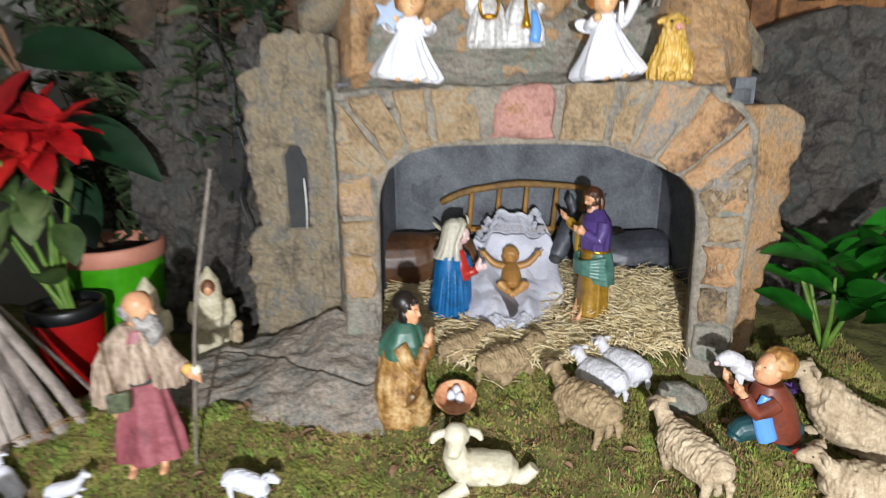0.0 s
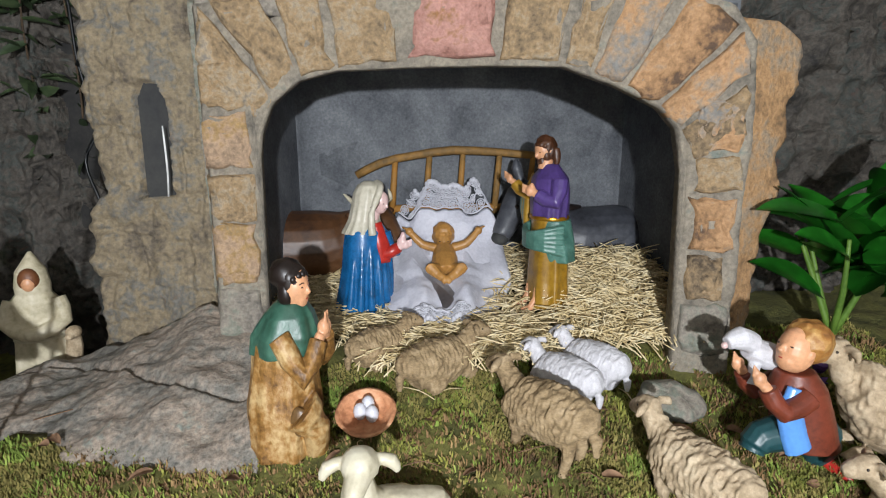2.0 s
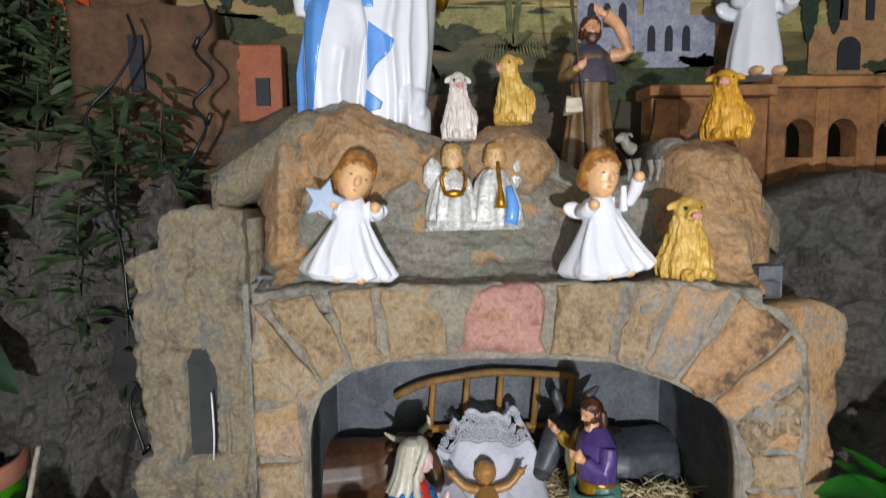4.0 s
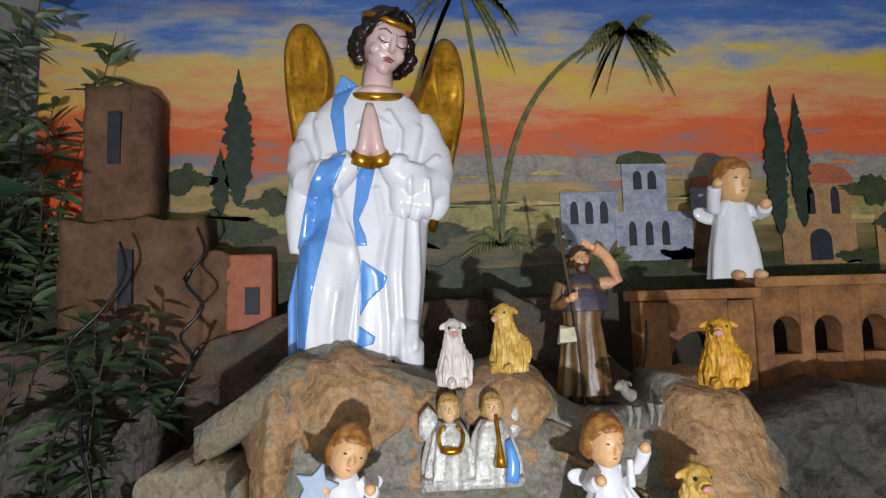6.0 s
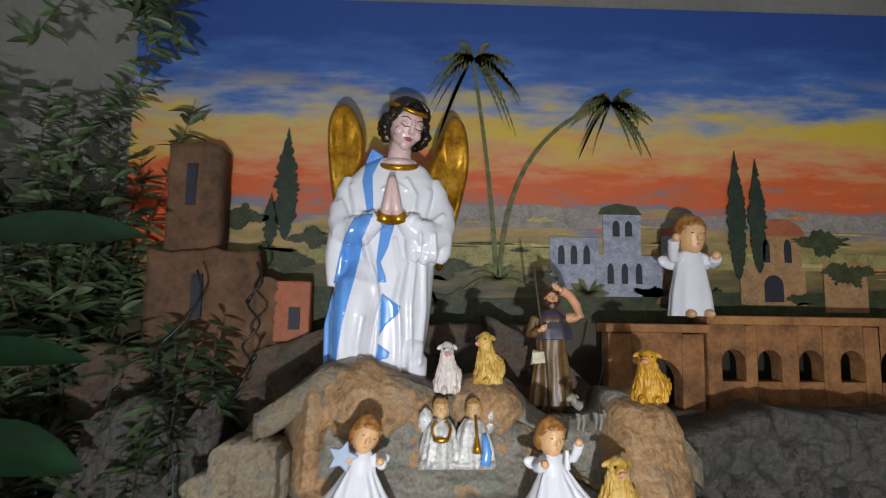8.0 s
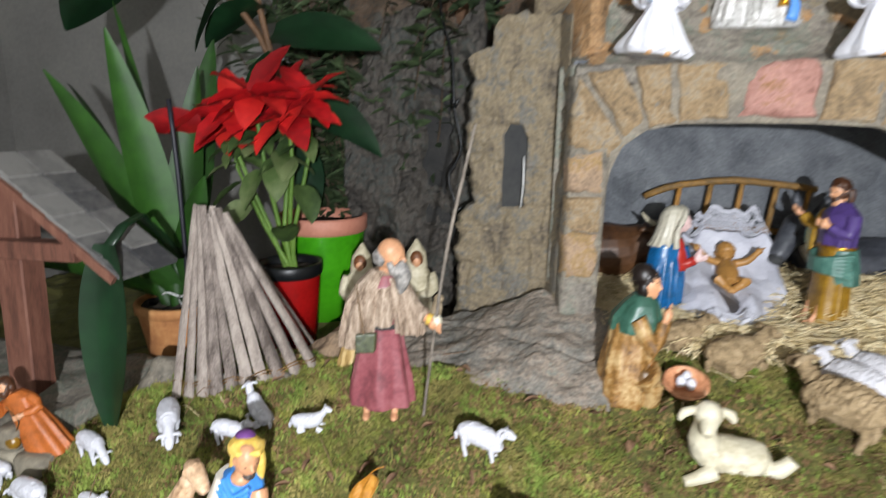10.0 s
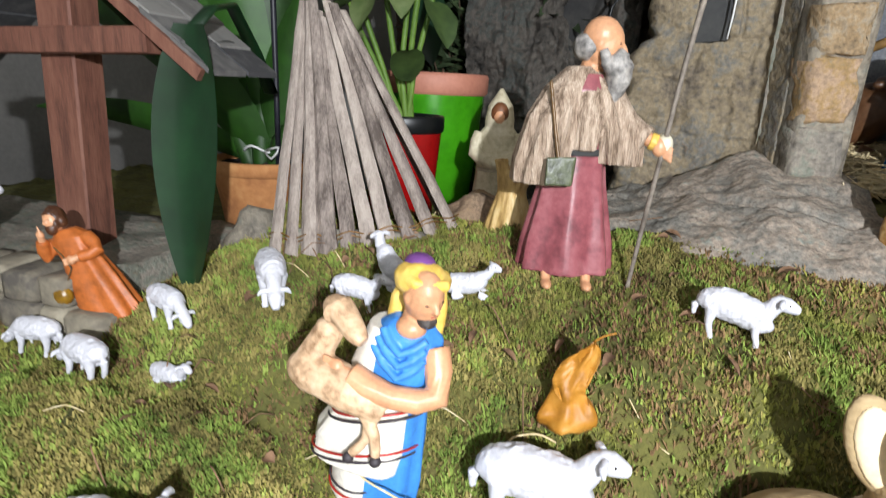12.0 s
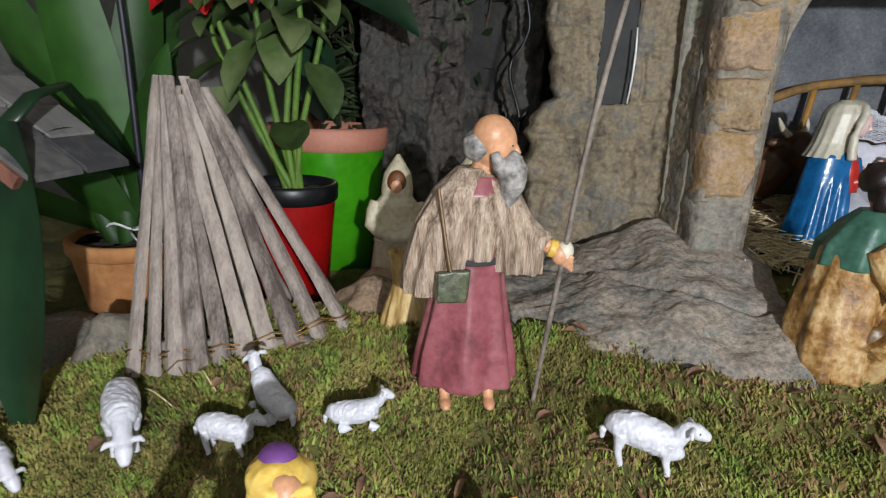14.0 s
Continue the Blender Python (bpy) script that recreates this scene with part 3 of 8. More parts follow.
def right_plate():
    def P(u, v):
        z = 0.10 + v * 0.56
        r = ramp(z, (0.1, 0.30, 0.347, 0.412, 0.458, 0.493, 0.537, 0.572, 0.635, 0.66), (0.63, 0.645, 0.65, 0.68, 0.66, 0.682, 0.671, 0.694, 0.692, 0.64)) + 0.008 * nz((2, 1, z), 40, 3)
        x = 0.545 + u * (r - 0.545)
        return (x, 1.13 + 0.4 * (x - 0.545) + rough_y(x, z, 0.005, 4), z)
    b = Body()
    sheet(P, 20, 70, (0, 0.07, 0), ROCK_WARM, b)
    b.part("right_wall", stable, "smooth tan and orange rock plate", m=Q)


right_plate()


def cave():
    for name, x0, x1 in (("cave_side", -0.19, -0.15), ("cave_side", 0.545, 0.585)):
        b = Body()
        b.box(((x0 + x1) / 2, 1.385, 0.39), (0.04, 0.35, 0.64), CAVE, Matrix.Rotation(-0.10 if x0 < 0 else 0.10, 3, 'Z'))
        b.part(name, stable, "dark grey cave side", smooth=False, m=Q)

    def back(u, v):
        x, z = -0.15 + u * 0.695, 0.08 + v * 0.63
        k = max(0, abs(u - 0.5) * 2 - 0.86) / 0.14
        return (x, 1.53 - 0.05 * k * k + rough_y(x, z, 0.003, 8), z)
    b = Body()
    sheet(back, 40, 30, (0, 0.05, 0), CAVE, b)
    b.part("cave_back", stable, "dark grey plastered cave back", m=Q)

    def top(u, v):
        x, y = -0.19 + u * 0.775, 1.19 + v * 0.365
        return (x, y, 0.664 + 0.006 * v + 0.002 * nz((x, y, 0), 12))
    b = Body()
    sheet(top, 20, 12, (0, 0, 0.025), CAVE, b)
    b.part("cave_roof", stable, "dark cave roof", m=Q)


cave()


LUMPS = ((-0.06, 0.900, 0.10, 0.085, 0.050), (0.19, 0.885, 0.075, 0.070, 0.050), (0.52, 0.800, 0.10, 0.12, 0.065), (-0.20, 0.83, 0.06, 0.11, 0.045), (0.07, 0.87, 0.05, 0.05, 0.02), (0.60, 0.74, 0.05, 0.06, 0.03), (-0.32, 0.76, 0.05, 0.06, 0.03))


def upper_rock():
    def lump(x, z):
        x, z = x + 0.014 * nz((x, z, 1), 14, 3), z + 0.014 * nz((x, z, 2), 14, 3)
        return max(h * max(0, 1 - ((x - a) / w) ** 2 - ((z - c) / q) ** 2) ** 0.5 for a, c, w, q, h in LUMPS)

    def P(u, v):
        x = -0.40 + u * 1.06
        hi = ramp(x, (-0.40, -0.375, -0.335, -0.226, -0.148, -0.088, -0.037, 0.014, 0.075, 0.137, 0.198, 0.247, 0.285, 0.33, 0.40, 0.435, 0.45, 0.556, 0.60, 0.641, 0.66), (0.73, 0.80, 0.84, 0.922, 0.975, 0.990, 0.962, 0.944, 0.926, 0.930, 0.950, 0.935, 0.885, 0.86, 0.855, 0.87, 0.915, 0.918, 0.87, 0.80, 0.66))
        lo = 0.60 + 0.085 * ramp(x, (0.52, 0.56), (1, 0))
        z = lo + v * (hi - lo)
        back = ramp(v, (0, 0.06, 0.16, 0.35, 0.6, 0.9, 1.0), (0.015, 0.045, 0.085, 0.125, 0.150, 0.170, 0.20))
        side = ramp(x, (-0.40, -0.31, -0.25, -0.18, 0.42, 0.47, 0.60, 0.66), (0.17, 0.15, 0.11, 0.0, 0.0, -0.03, -0.01, 0.06))
        return (x, 1.15 + back + side - lump(x, z) + rough_y(x, z, 0.016, 6), z + 0.006 * nz((x, z, 4), 25, 3))
    b = Body()
    sheet(P, 230, 110, (0, 0.10, 0.0), ROCK_WARM, b)
    grey = b.slot(STONE_GREY)
    for i, f in enumerate(b.f[:-1]):
        x, z = [sum(b.v[j][c] for j in f) / len(f) for c in (0, 2)]
        if lump(x, z) < 0.012 + 0.02 * nz((x, z, 8), 16, 3):
            b.m[i] = grey
    b.part("upper_rock", stable, "rounded tan rocks above the arch", m=Q)

    def S(u, v):
        x = -0.20 + u * 0.70
        y = front_y(x) + 0.002 + v * 0.15
        return (x, y, 0.698 + 0.030 * v * v + 0.008 * nz((x, y, 9), 26, 4) - 0.006 * max(0, 1 - v / 0.08))
    b = Body()
    sheet(S, 90, 24, (0, 0, -0.03), STONE_GREY, b)
    b.part("ledge", stable, "grey stone ledge above the arch", m=Q)

    def T(u, v):
        x, y = -0.30 + u * 0.95, 1.30 + v * 0.35
        z = ramp(x, (-0.30, -0.148, -0.05, 0.014, 0.137, 0.30, 0.33, 0.42, 0.46, 0.56, 0.65), (0.86, 0.96, 0.955, 0.94, 0.90, 0.83, 0.81, 0.80, 0.88, 0.89, 0.78))
        return (x, y, z - 0.03 * v + 0.012 * nz((x, y, 2), 9, 4))
    b = Body()
    sheet(T, 60, 24, (0, 0, -0.06), ROCK, b)
    b.part("rock_top", stable, "rough top of the rock", m=Q)


upper_rock()


def apron():
    """The slab that slopes from the left wall down to the moss."""
    def P(u, v):
        x = -0.60 + u * 0.50
        y0 = slab_edge(x) - 0.03
        y1 = ramp(x, (-0.60, -0.45, -0.24, -0.1), (1.14, 1.24, 1.22, 1.18))
        y = y0 + v * (y1 - y0)
        z0 = ground(x, y0) - 0.008
        z1 = ramp(x, (-0.60, -0.45, -0.24, -0.1), (0.115, 0.145, 0.225, 0.20))
        z = z0 + (z1 - z0) * v ** 0.6
        crack = -0.010 * max(0, 1 - abs(v - 0.62 - 0.25 * math.sin(x * 9)) / 0.03)
        return (x, y, z + crack + 0.016 * nz((x, y, 5), 11, 4))
    b = Body()
    sheet(P, 130, 80, (0, 0.02, -0.12), mat("slab_rock", ["565550", "7a766e", "948678", "70807a"], 11, 0.88, 1.0, 100, spread=1.1, bumpdist=0.012, speck=0.5), b)
    b.part("apron_slab", stable, "sloping grey-brown stone slab", m=Q)


apron()


# ---- rock walls behind ----
def cliff(name, x0, x1, z0, topline, y, material, label, amp=0.03, seed=0, lean=0.0, n=60, dents=()):
    def P(u, v):
        x = x0 + u * (x1 - x0)
        hi = ramp(u, *topline)
        z = z0 + v * (hi - z0)
        deep = 0.0
        for cx, cz, w, h in dents:
            xx, zz = x + 0.02 * nz((x, z, 31), 14, 3), z + 0.02 * nz((x, z, 37), 10, 3)
            if abs(xx - cx) < w / 2 and abs(zz - cz) < h / 2:
                deep = 0.055
        return (x, y + lean * v + deep + rough_y(x, z, amp, seed), z + 0.01 * nz((x, z, seed), 20, 3))
    b = Body()
    sheet(P, n, n, (0, 0.16, 0), material, b)
    return b.thing(name, None, label, "rock", kind="structure")


cliff("rock_wall_west", -0.80, -0.44, 0.0, ((0, 0.15, 0.5, 0.8, 1.0), (0.66, 0.82, 0.88, 0.80, 0.90)), 1.47, ROCK_WALL, "grey painted rock wall beside the stable", 0.045, 21, n=130, dents=[(-0.555, 0.49, 0.085, 0.36)])
cliff("rock_wall_rear", -1.05, 0.40, 0.3, ((0, 0.4, 0.6, 1.0), (1.0, 0.95, 1.05, 1.05)), 1.66, ROCK_DARK, "dark brown rock ridge before the painting", 0.035, 22, n=80)
cliff("rock_wall_rear_east", 0.22, 1.9, 0.3, ((0, 0.12, 0.2, 0.36, 1.0), (1.08, 0.96, 0.84, 0.82, 0.86)), 1.60, ROCK_DARK, "dark brown rock ridge under the aqueduct", 0.035, 23, n=80)
cliff("rock_wall_east", 0.66, 1.7, 0.0, ((0, 0.2, 0.6, 1.0), (0.80, 0.86, 0.84, 0.80)), 1.42, ROCK_WALL, "dark painted rock wall with ruins", 0.05, 24, n=130, dents=[(0.945, 0.65, 0.05, 0.10), (1.05, 0.63, 0.05, 0.08), (0.79, 0.66, 0.04, 0.12)])


def niche_shade(name, x, z, w, h, y, label):
    """A dark sheet at the back of a rock hollow; its colour stands for shade."""
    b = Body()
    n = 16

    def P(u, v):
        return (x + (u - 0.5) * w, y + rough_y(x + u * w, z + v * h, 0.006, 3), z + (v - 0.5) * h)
    sheet(P, n, n, (0, 0.02, 0), mat("hollow_shade", ["141414", "222120", "33302c"], 14, 0.8, 0.6, 80, speck=0.4), b)
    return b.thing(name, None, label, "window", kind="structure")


niche_shade("window_1", -0.555, 0.49, 0.12, 0.40, 1.515, "dark sheet painting the shade in a grey rock wall opening")
niche_shade("window_2", 0.945, 0.65, 0.08, 0.14, 1.465, "small dark sheet painting the shade in a ruin wall opening")
niche_shade("window_3", 1.05, 0.63, 0.08, 0.12, 1.465, "small dark sheet painting the shade in a ruin wall opening")


# ---- the painted backdrop ----
def sky_material():
    m = bpy.data.materials.new("painted_sky")
    m.use_nodes = True
    N, L = m.node_tree.nodes, m.node_tree.links
    bs = N["Principled BSDF"]
    tc = N.new("ShaderNodeTexCoord")
    sep = N.new("ShaderNodeSeparateXYZ")
    L.new(tc.outputs["Object"], sep.inputs[0])
    mp = N.new("ShaderNodeMapping")
    mp.inputs["Scale"].default_value = (1.6, 1, 7.0)
    mp.inputs["Rotation"].default_value = (0, 0.12, 0)
    L.new(tc.outputs["Object"], mp.inputs[0])
    n = N.new("ShaderNodeTexNoise")
    n.inputs["Scale"].default_value, n.inputs["Detail"].default_value, n.inputs["Roughness"].default_value = 2.6, 9, 0.62
    L.new(mp.outputs[0], n.inputs[0])
    a = N.new("ShaderNodeMath")
    a.operation = "MULTIPLY_ADD"
    a.inputs[1].default_value, a.inputs[2].default_value = 0.46, -0.23
    L.new(n.outputs["Fac"], a.inputs[0])
    s = N.new("ShaderNodeMath")
    s.operation = "ADD"
    L.new(sep.outputs["Z"], s.inputs[0])
    L.new(a.outputs[0], s.inputs[1])
    mr = N.new("ShaderNodeMapRange")
    mr.inputs[1].default_value, mr.inputs[2].default_value = 0.9, 2.0
    L.new(s.outputs[0], mr.inputs[0])
    r = N.new("ShaderNodeValToRGB")
    stops = [(0.0, "2a2418"), (0.20, "3c3a22"), (0.28, "6a5c38"), (0.36, "8a7a4c"), (0.41, "a88a58"), (0.455, "6e7684"), (0.49, "b8603e"), (0.55, "c85a2c"), (0.63, "c88a60"), (0.70, "c0a45c"), (0.76, "8c92a0"), (0.84, "3f66a8"), (1.0, "24468c")]
    el = r.color_ramp.elements
    while len(el) < len(stops):
        el.new(0.5)
    for e, (p, c) in zip(el, stops):
        e.position, e.color = p, rgb(c)
    L.new(mr.outputs[0], r.inputs[0])
    # yellow clouds brushed across the upper sky
    m3 = N.new("ShaderNodeMapping")
    m3.inputs["Scale"].default_value, m3.inputs["Rotation"].default_value, m3.inputs["Location"].default_value = (1.0, 1, 3.6), (0, 0.22, 0), (0.35, 0, 0.2)
    L.new(tc.outputs["Object"], m3.inputs[0])
    n3 = N.new("ShaderNodeTexNoise")
    n3.inputs["Scale"].default_value, n3.inputs["Detail"].default_value, n3.inputs["Roughness"].default_value, n3.inputs["Distortion"].default_value = 2.3, 7, 0.55, 0.5
    L.new(m3.outputs[0], n3.inputs[0])
    cover = N.new("ShaderNodeMapRange")
    cover.inputs[1].default_value, cover.inputs[2].default_value = 0.50, 0.64
    L.new(n3.outputs["Fac"], cover.inputs[0])
    high = N.new("ShaderNodeMapRange")
    high.inputs[1].default_value, high.inputs[2].default_value = 1.48, 1.60
    L.new(sep.outputs["Z"], high.inputs[0])
    low = N.new("ShaderNodeMapRange")
    low.inputs[1].default_value, low.inputs[2].default_value = 1.88, 1.72
    L.new(sep.outputs["Z"], low.inputs[0])
    both = N.new("ShaderNodeMath")
    both.operation = "MULTIPLY"
    L.new(high.outputs[0], both.inputs[0])
    L.new(low.outputs[0], both.inputs[1])
    mask = N.new("ShaderNodeMath")
    mask.operation = "MULTIPLY"
    L.new(both.outputs[0], mask.inputs[0])
    L.new(cover.outputs[0], mask.inputs[1])
    brush = N.new("ShaderNodeMix")
    brush.data_type = "RGBA"
    brush.inputs[7].default_value = rgb("c4a83c")
    L.new(mask.outputs[0], brush.inputs[0])
    L.new(r.outputs[0], brush.inputs[6])
    L.new(brush.outputs[2], bs.inputs["Base Color"])
    bs.inputs["Roughness"].default_value = 0.55
    n2 = N.new("ShaderNodeTexNoise")
    n2.inputs["Scale"].default_value = 30
    L.new(mp.outputs[0], n2.inputs[0])
    bp = N.new("ShaderNodeBump")
    bp.inputs["Strength"].default_value, bp.inputs["Distance"].default_value = 0.15, 0.003
    L.new(n2.outputs["Fac"], bp.inputs["Height"])
    L.new(bp.outputs[0], bs.inputs["Normal"])
    return m


canvas = Body().box((0.55, 1.87, 1.35), (2.87, 0.03, 1.5), sky_material()).thing("painting", None, "hand-painted sunset landscape with towers and palms", "painting", smooth=False)
PT = {k: mat("painted_" + k, c, 30, 0.6, 0.25, 120) for k, c in dict(
    tower=["4a3628", "6e4e38", "84603f"], cypress=["0f1c14", "1c2c1e", "2a3a28"], white=["6e7484", "8c90a0", "a8a8b0"], pane=["14161e", "262a34"], dome=["8a4a34", "a8603c"],
    sand=["7a5a40", "98744e", "a8845c"], palm=["333a1c", "565a2e", "787440"], green=["1c2414", "30381c", "4a4c28"], hill=["6e6a64", "88807a", "9a9084"], sun=["b8401c", "d05020", "dc6228"], cloud=["9a8a5a", "b4a06c", "b8a884"], field=["6a6238", "8c8450", "a89a62"], straw=["8a7844", "b09c60", "c0a870"], orange=["a8623a", "c27a48", "cc9060"]).items()}


def flat(name, pts, key, layer=1, label=""):
    """A painted shape on the canvas, a thin skin of paint."""
    y = 1.855 - 0.0025 * layer
    n = len(pts)
    b = Body()
    b.add([(x, y, z) for x, z in pts] + [(x, y + 0.002, z) for x, z in pts], [tuple(range(n)), tuple(range(2 * n - 1, n - 1, -1))] + [((i + 1) % n, i, i + n, (i + 1) % n + n) for i in range(n)], PT[key])
    return b.part(name, canvas, label, smooth=False)


def painted_scene():
    def band(name, x0, x1, zs, thick, key, layer, seed):
        top = [(x0 + (x1 - x0) * i / 30, zs + thick * (0.5 + nz((i * 0.13, seed, 0), 1, 3))) for i in range(31)]
        flat(name, [(x0, zs - thick)] + [(x1, zs - thick)] + top[::-1], key, layer)
    band("far_hill", 0.1, 1.9, 1.39, 0.035, "hill", 1, 1)
    band("field", -0.85, 1.9, 1.27, 0.04, "field", 2, 2)
    band("meadow", -0.85, 1.9, 1.12, 0.06, "green", 3, 3)
    rnd = random.Random(9)
    for i in range(46):
        z = rnd.uniform(1.20, 1.40)
        x, w = rnd.uniform(-0.3, 1.5), rnd.uniform(0.06, 0.30)
        key = rnd.choice(("green", "field", "straw", "orange") if z < 1.33 else ("straw", "orange", "hill"))
        n = 14
        t = rnd.uniform(0.004, 0.010)
        up = [(x + w * k / n, z + t * math.sin(math.pi * k / n) * (1 + 0.8 * nz((k, z * 9, i), 1))) for k in range(n + 1)]
        dn = [(x + w * k / n, z - 0.4 * t * math.sin(math.pi * k / n)) for k in range(n - 1, 0, -1)]
        flat("brush_stroke", up + dn, key, 3.2 + 0.012 * i)
    flat("sun", [(-0.87 + 0.02 * 0, 1.22), (-0.72, 1.24), (-0.66, 1.32), (-0.68, 1.42), (-0.76, 1.46), (-0.87, 1.46)], "sun", 1, "orange setting sun")

    def tower(x0, x1, z0, z1, key, layer=4):
        flat("painted_house", [(x0, z0), (x1, z0), (x1, z1), (x0, z1)], key, layer)

    def pane(x, z, w, h, layer=6):
        flat("painted_window", [(x - w / 2, z), (x + w / 2, z)] + [(x + w / 2 * math.cos(a), z + h * 0.65 + h * 0.35 * math.sin(a)) for a in [i * math.pi / 6 for i in range(7)]], "pane", layer)
    tower(0.445, 0.60, 1.16, 1.325, "white")
    tower(0.59, 0.80, 1.14, 1.27, "white", 5)
    tower(0.615, 0.735, 1.26, 1.41, "white")
    flat("painted_roof", [(0.60, 1.40), (0.74, 1.40), (0.72, 1.425), (0.66, 1.435), (0.61, 1.42)], "green", 5)
    for x in (0.48, 0.52, 0.56):
        pane(x, 1.24, 0.02, 0.06)
    for x in (0.635, 0.68, 0.725):
        pane(x, 1.18, 0.02, 0.065)
    for x in (0.655, 0.695):
        pane(x, 1.33, 0.022, 0.05)
    tower(0.78, 0.93, 1.12, 1.25, "tower")
    tower(0.80, 0.88, 1.25, 1.34, "white")
    flat("painted_dome", [(0.80, 1.335)] + [(0.84 + 0.04 * math.cos(a), 1.335 + 0.03 * math.sin(a)) for a in [i * math.pi / 8 for i in range(9)]], "dome", 5)
    tower(1.05, 1.26, 1.12, 1.24, "sand", 4)
    tower(1.10, 1.25, 1.24, 1.345, "sand", 4)
    flat("painted_dome", [(1.09, 1.34)] + [(1.18 + 0.085 * math.cos(a), 1.34 + 0.055 * math.sin(a)) for a in [i * math.pi / 8 for i in range(9)]], "dome", 5)
    for x in (1.135, 1.205):
        pane(x, 1.255, 0.022, 0.075)
    pane(1.155, 1.13, 0.06, 0.085)
    tower(1.32, 1.46, 1.10, 1.26, "sand")

    def cypress(x, z0, z1, w):
        pts = []
        for s in (1, -1):
            for i in range(44):
                t = i / 43 if s == 1 else 1 - i / 43
                k = (math.sin(min(1, t * 1.15) * math.pi) ** 0.6 if t < 0.86 else 0.35 * (1 - t) / 0.14) * w / 2
                k *= 1 + 0.55 * nz((t * 26, x, s), 1, 2) + 0.18 * (i % 2)
                pts.append((x + s * max(k, 0.001), z0 + t * (z1 - z0)))
        flat("painted_cypress", pts, "cypress", 6)
    cypress(1.045, 1.20, 1.615, 0.055)
    cypress(1.112, 1.22, 1.59, 0.05)
    cypress(-0.385, 1.30, 1.66, 0.065)
    cypress(-0.43, 1.28, 1.45, 0.04)

    def trunk(pts, w):
        L, R = [], []
        for i, (x, z) in enumerate(pts):
            a, b = pts[max(i - 1, 0)], pts[min(i + 1, len(pts) - 1)]
            d = Vector((b[0] - a[0], b[1] - a[1])).normalized()
            k = w * (1 + 0.25 * (i % 2)) * (1.25 - 0.5 * i / len(pts))
            L.append((x - d.y * k, z + d.x * k))
            R.append((x + d.y * k, z - d.x * k))
        flat("painted_palm_trunk", L + R[::-1], "palm", 7)

    def frond(x, z, ang, ln, droop):
        """A drooping frond with fine leaflets along both sides."""
        if abs(math.cos(ang)) < 0.2:
            return
        up, dn = [], []
        for i in range(25):
            t = i / 24
            px, pz = x + ln * t * math.cos(ang), z + ln * t * math.sin(ang) - droop * t * t
            w = (0.016 * math.sin(math.pi * min(1, t * 0.9 + 0.1)) if i % 2 else 0.001) + 0.0008
            up.append((px + w * 0.4, pz + w * 0.5))
            dn.append((px + w * 0.5 * (1 if math.cos(ang) > 0 else -1), pz - w * 1.7))
        flat("painted_frond", up + dn[::-1], "palm", 8)

    def arc(P0, P1, P2, n=26):
        return [((1 - t) ** 2 * P0[0] + 2 * t * (1 - t) * P1[0] + t * t * P2[0], (1 - t) ** 2 * P0[1] + 2 * t * (1 - t) * P1[1] + t * t * P2[1]) for t in [i / n for i in range(n + 1)]]
    trunk(arc((0.275, 1.19), (0.26, 1.5), (0.20, 1.88), 30), 0.0055)
    trunk(arc((0.285, 1.19), (0.30, 1.66), (0.64, 1.765), 30), 0.0055)
    for i in range(22):
        frond(0.645, 1.762, -0.9 + i * 0.235, 0.10 + 0.02 * (i % 3), 0.07 + 0.07 * (i % 4) / 3)
        frond(0.20, 1.90, -0.9 + i * 0.235, 0.15, 0.09 + 0.05 * (i % 3))
    for i in range(7):
        frond(0.28, 1.19, 0.2 + i * 0.45, 0.11, 0.06)
        frond(0.56, 1.15, 0.3 + i * 0.42, 0.07, 0.02)
    rnd = random.Random(3)
    for x, z, s in ((-0.52, 1.37, 0.09), (-0.40, 1.24, 0.12), (-0.30, 1.31, 0.08), (0.10, 1.22, 0.10), (0.14, 1.12, 0.10), (0.42, 1.20, 0.06), (0.95, 1.13, 0.10), (1.32, 1.32, 0.10), (1.40, 1.22, 0.10), (0.76, 1.15, 0.06), (1.24, 1.14, 0.05), (-0.62, 1.14, 0.1)):
        pts = [(x + s * (0.62 + 0.25 * math.sin(3 * a + x * 9) + 0.28 * rnd.random()) * math.cos(a), z + s * 0.42 * (0.6 + 0.25 * math.sin(4 * a + z * 20) + 0.4 * rnd.random()) * math.sin(a)) for a in [i * 2 * math.pi / 70 for i in range(70)]]
        flat("painted_bush", pts, "green", 5 if x > 0.3 else 6)


painted_scene()


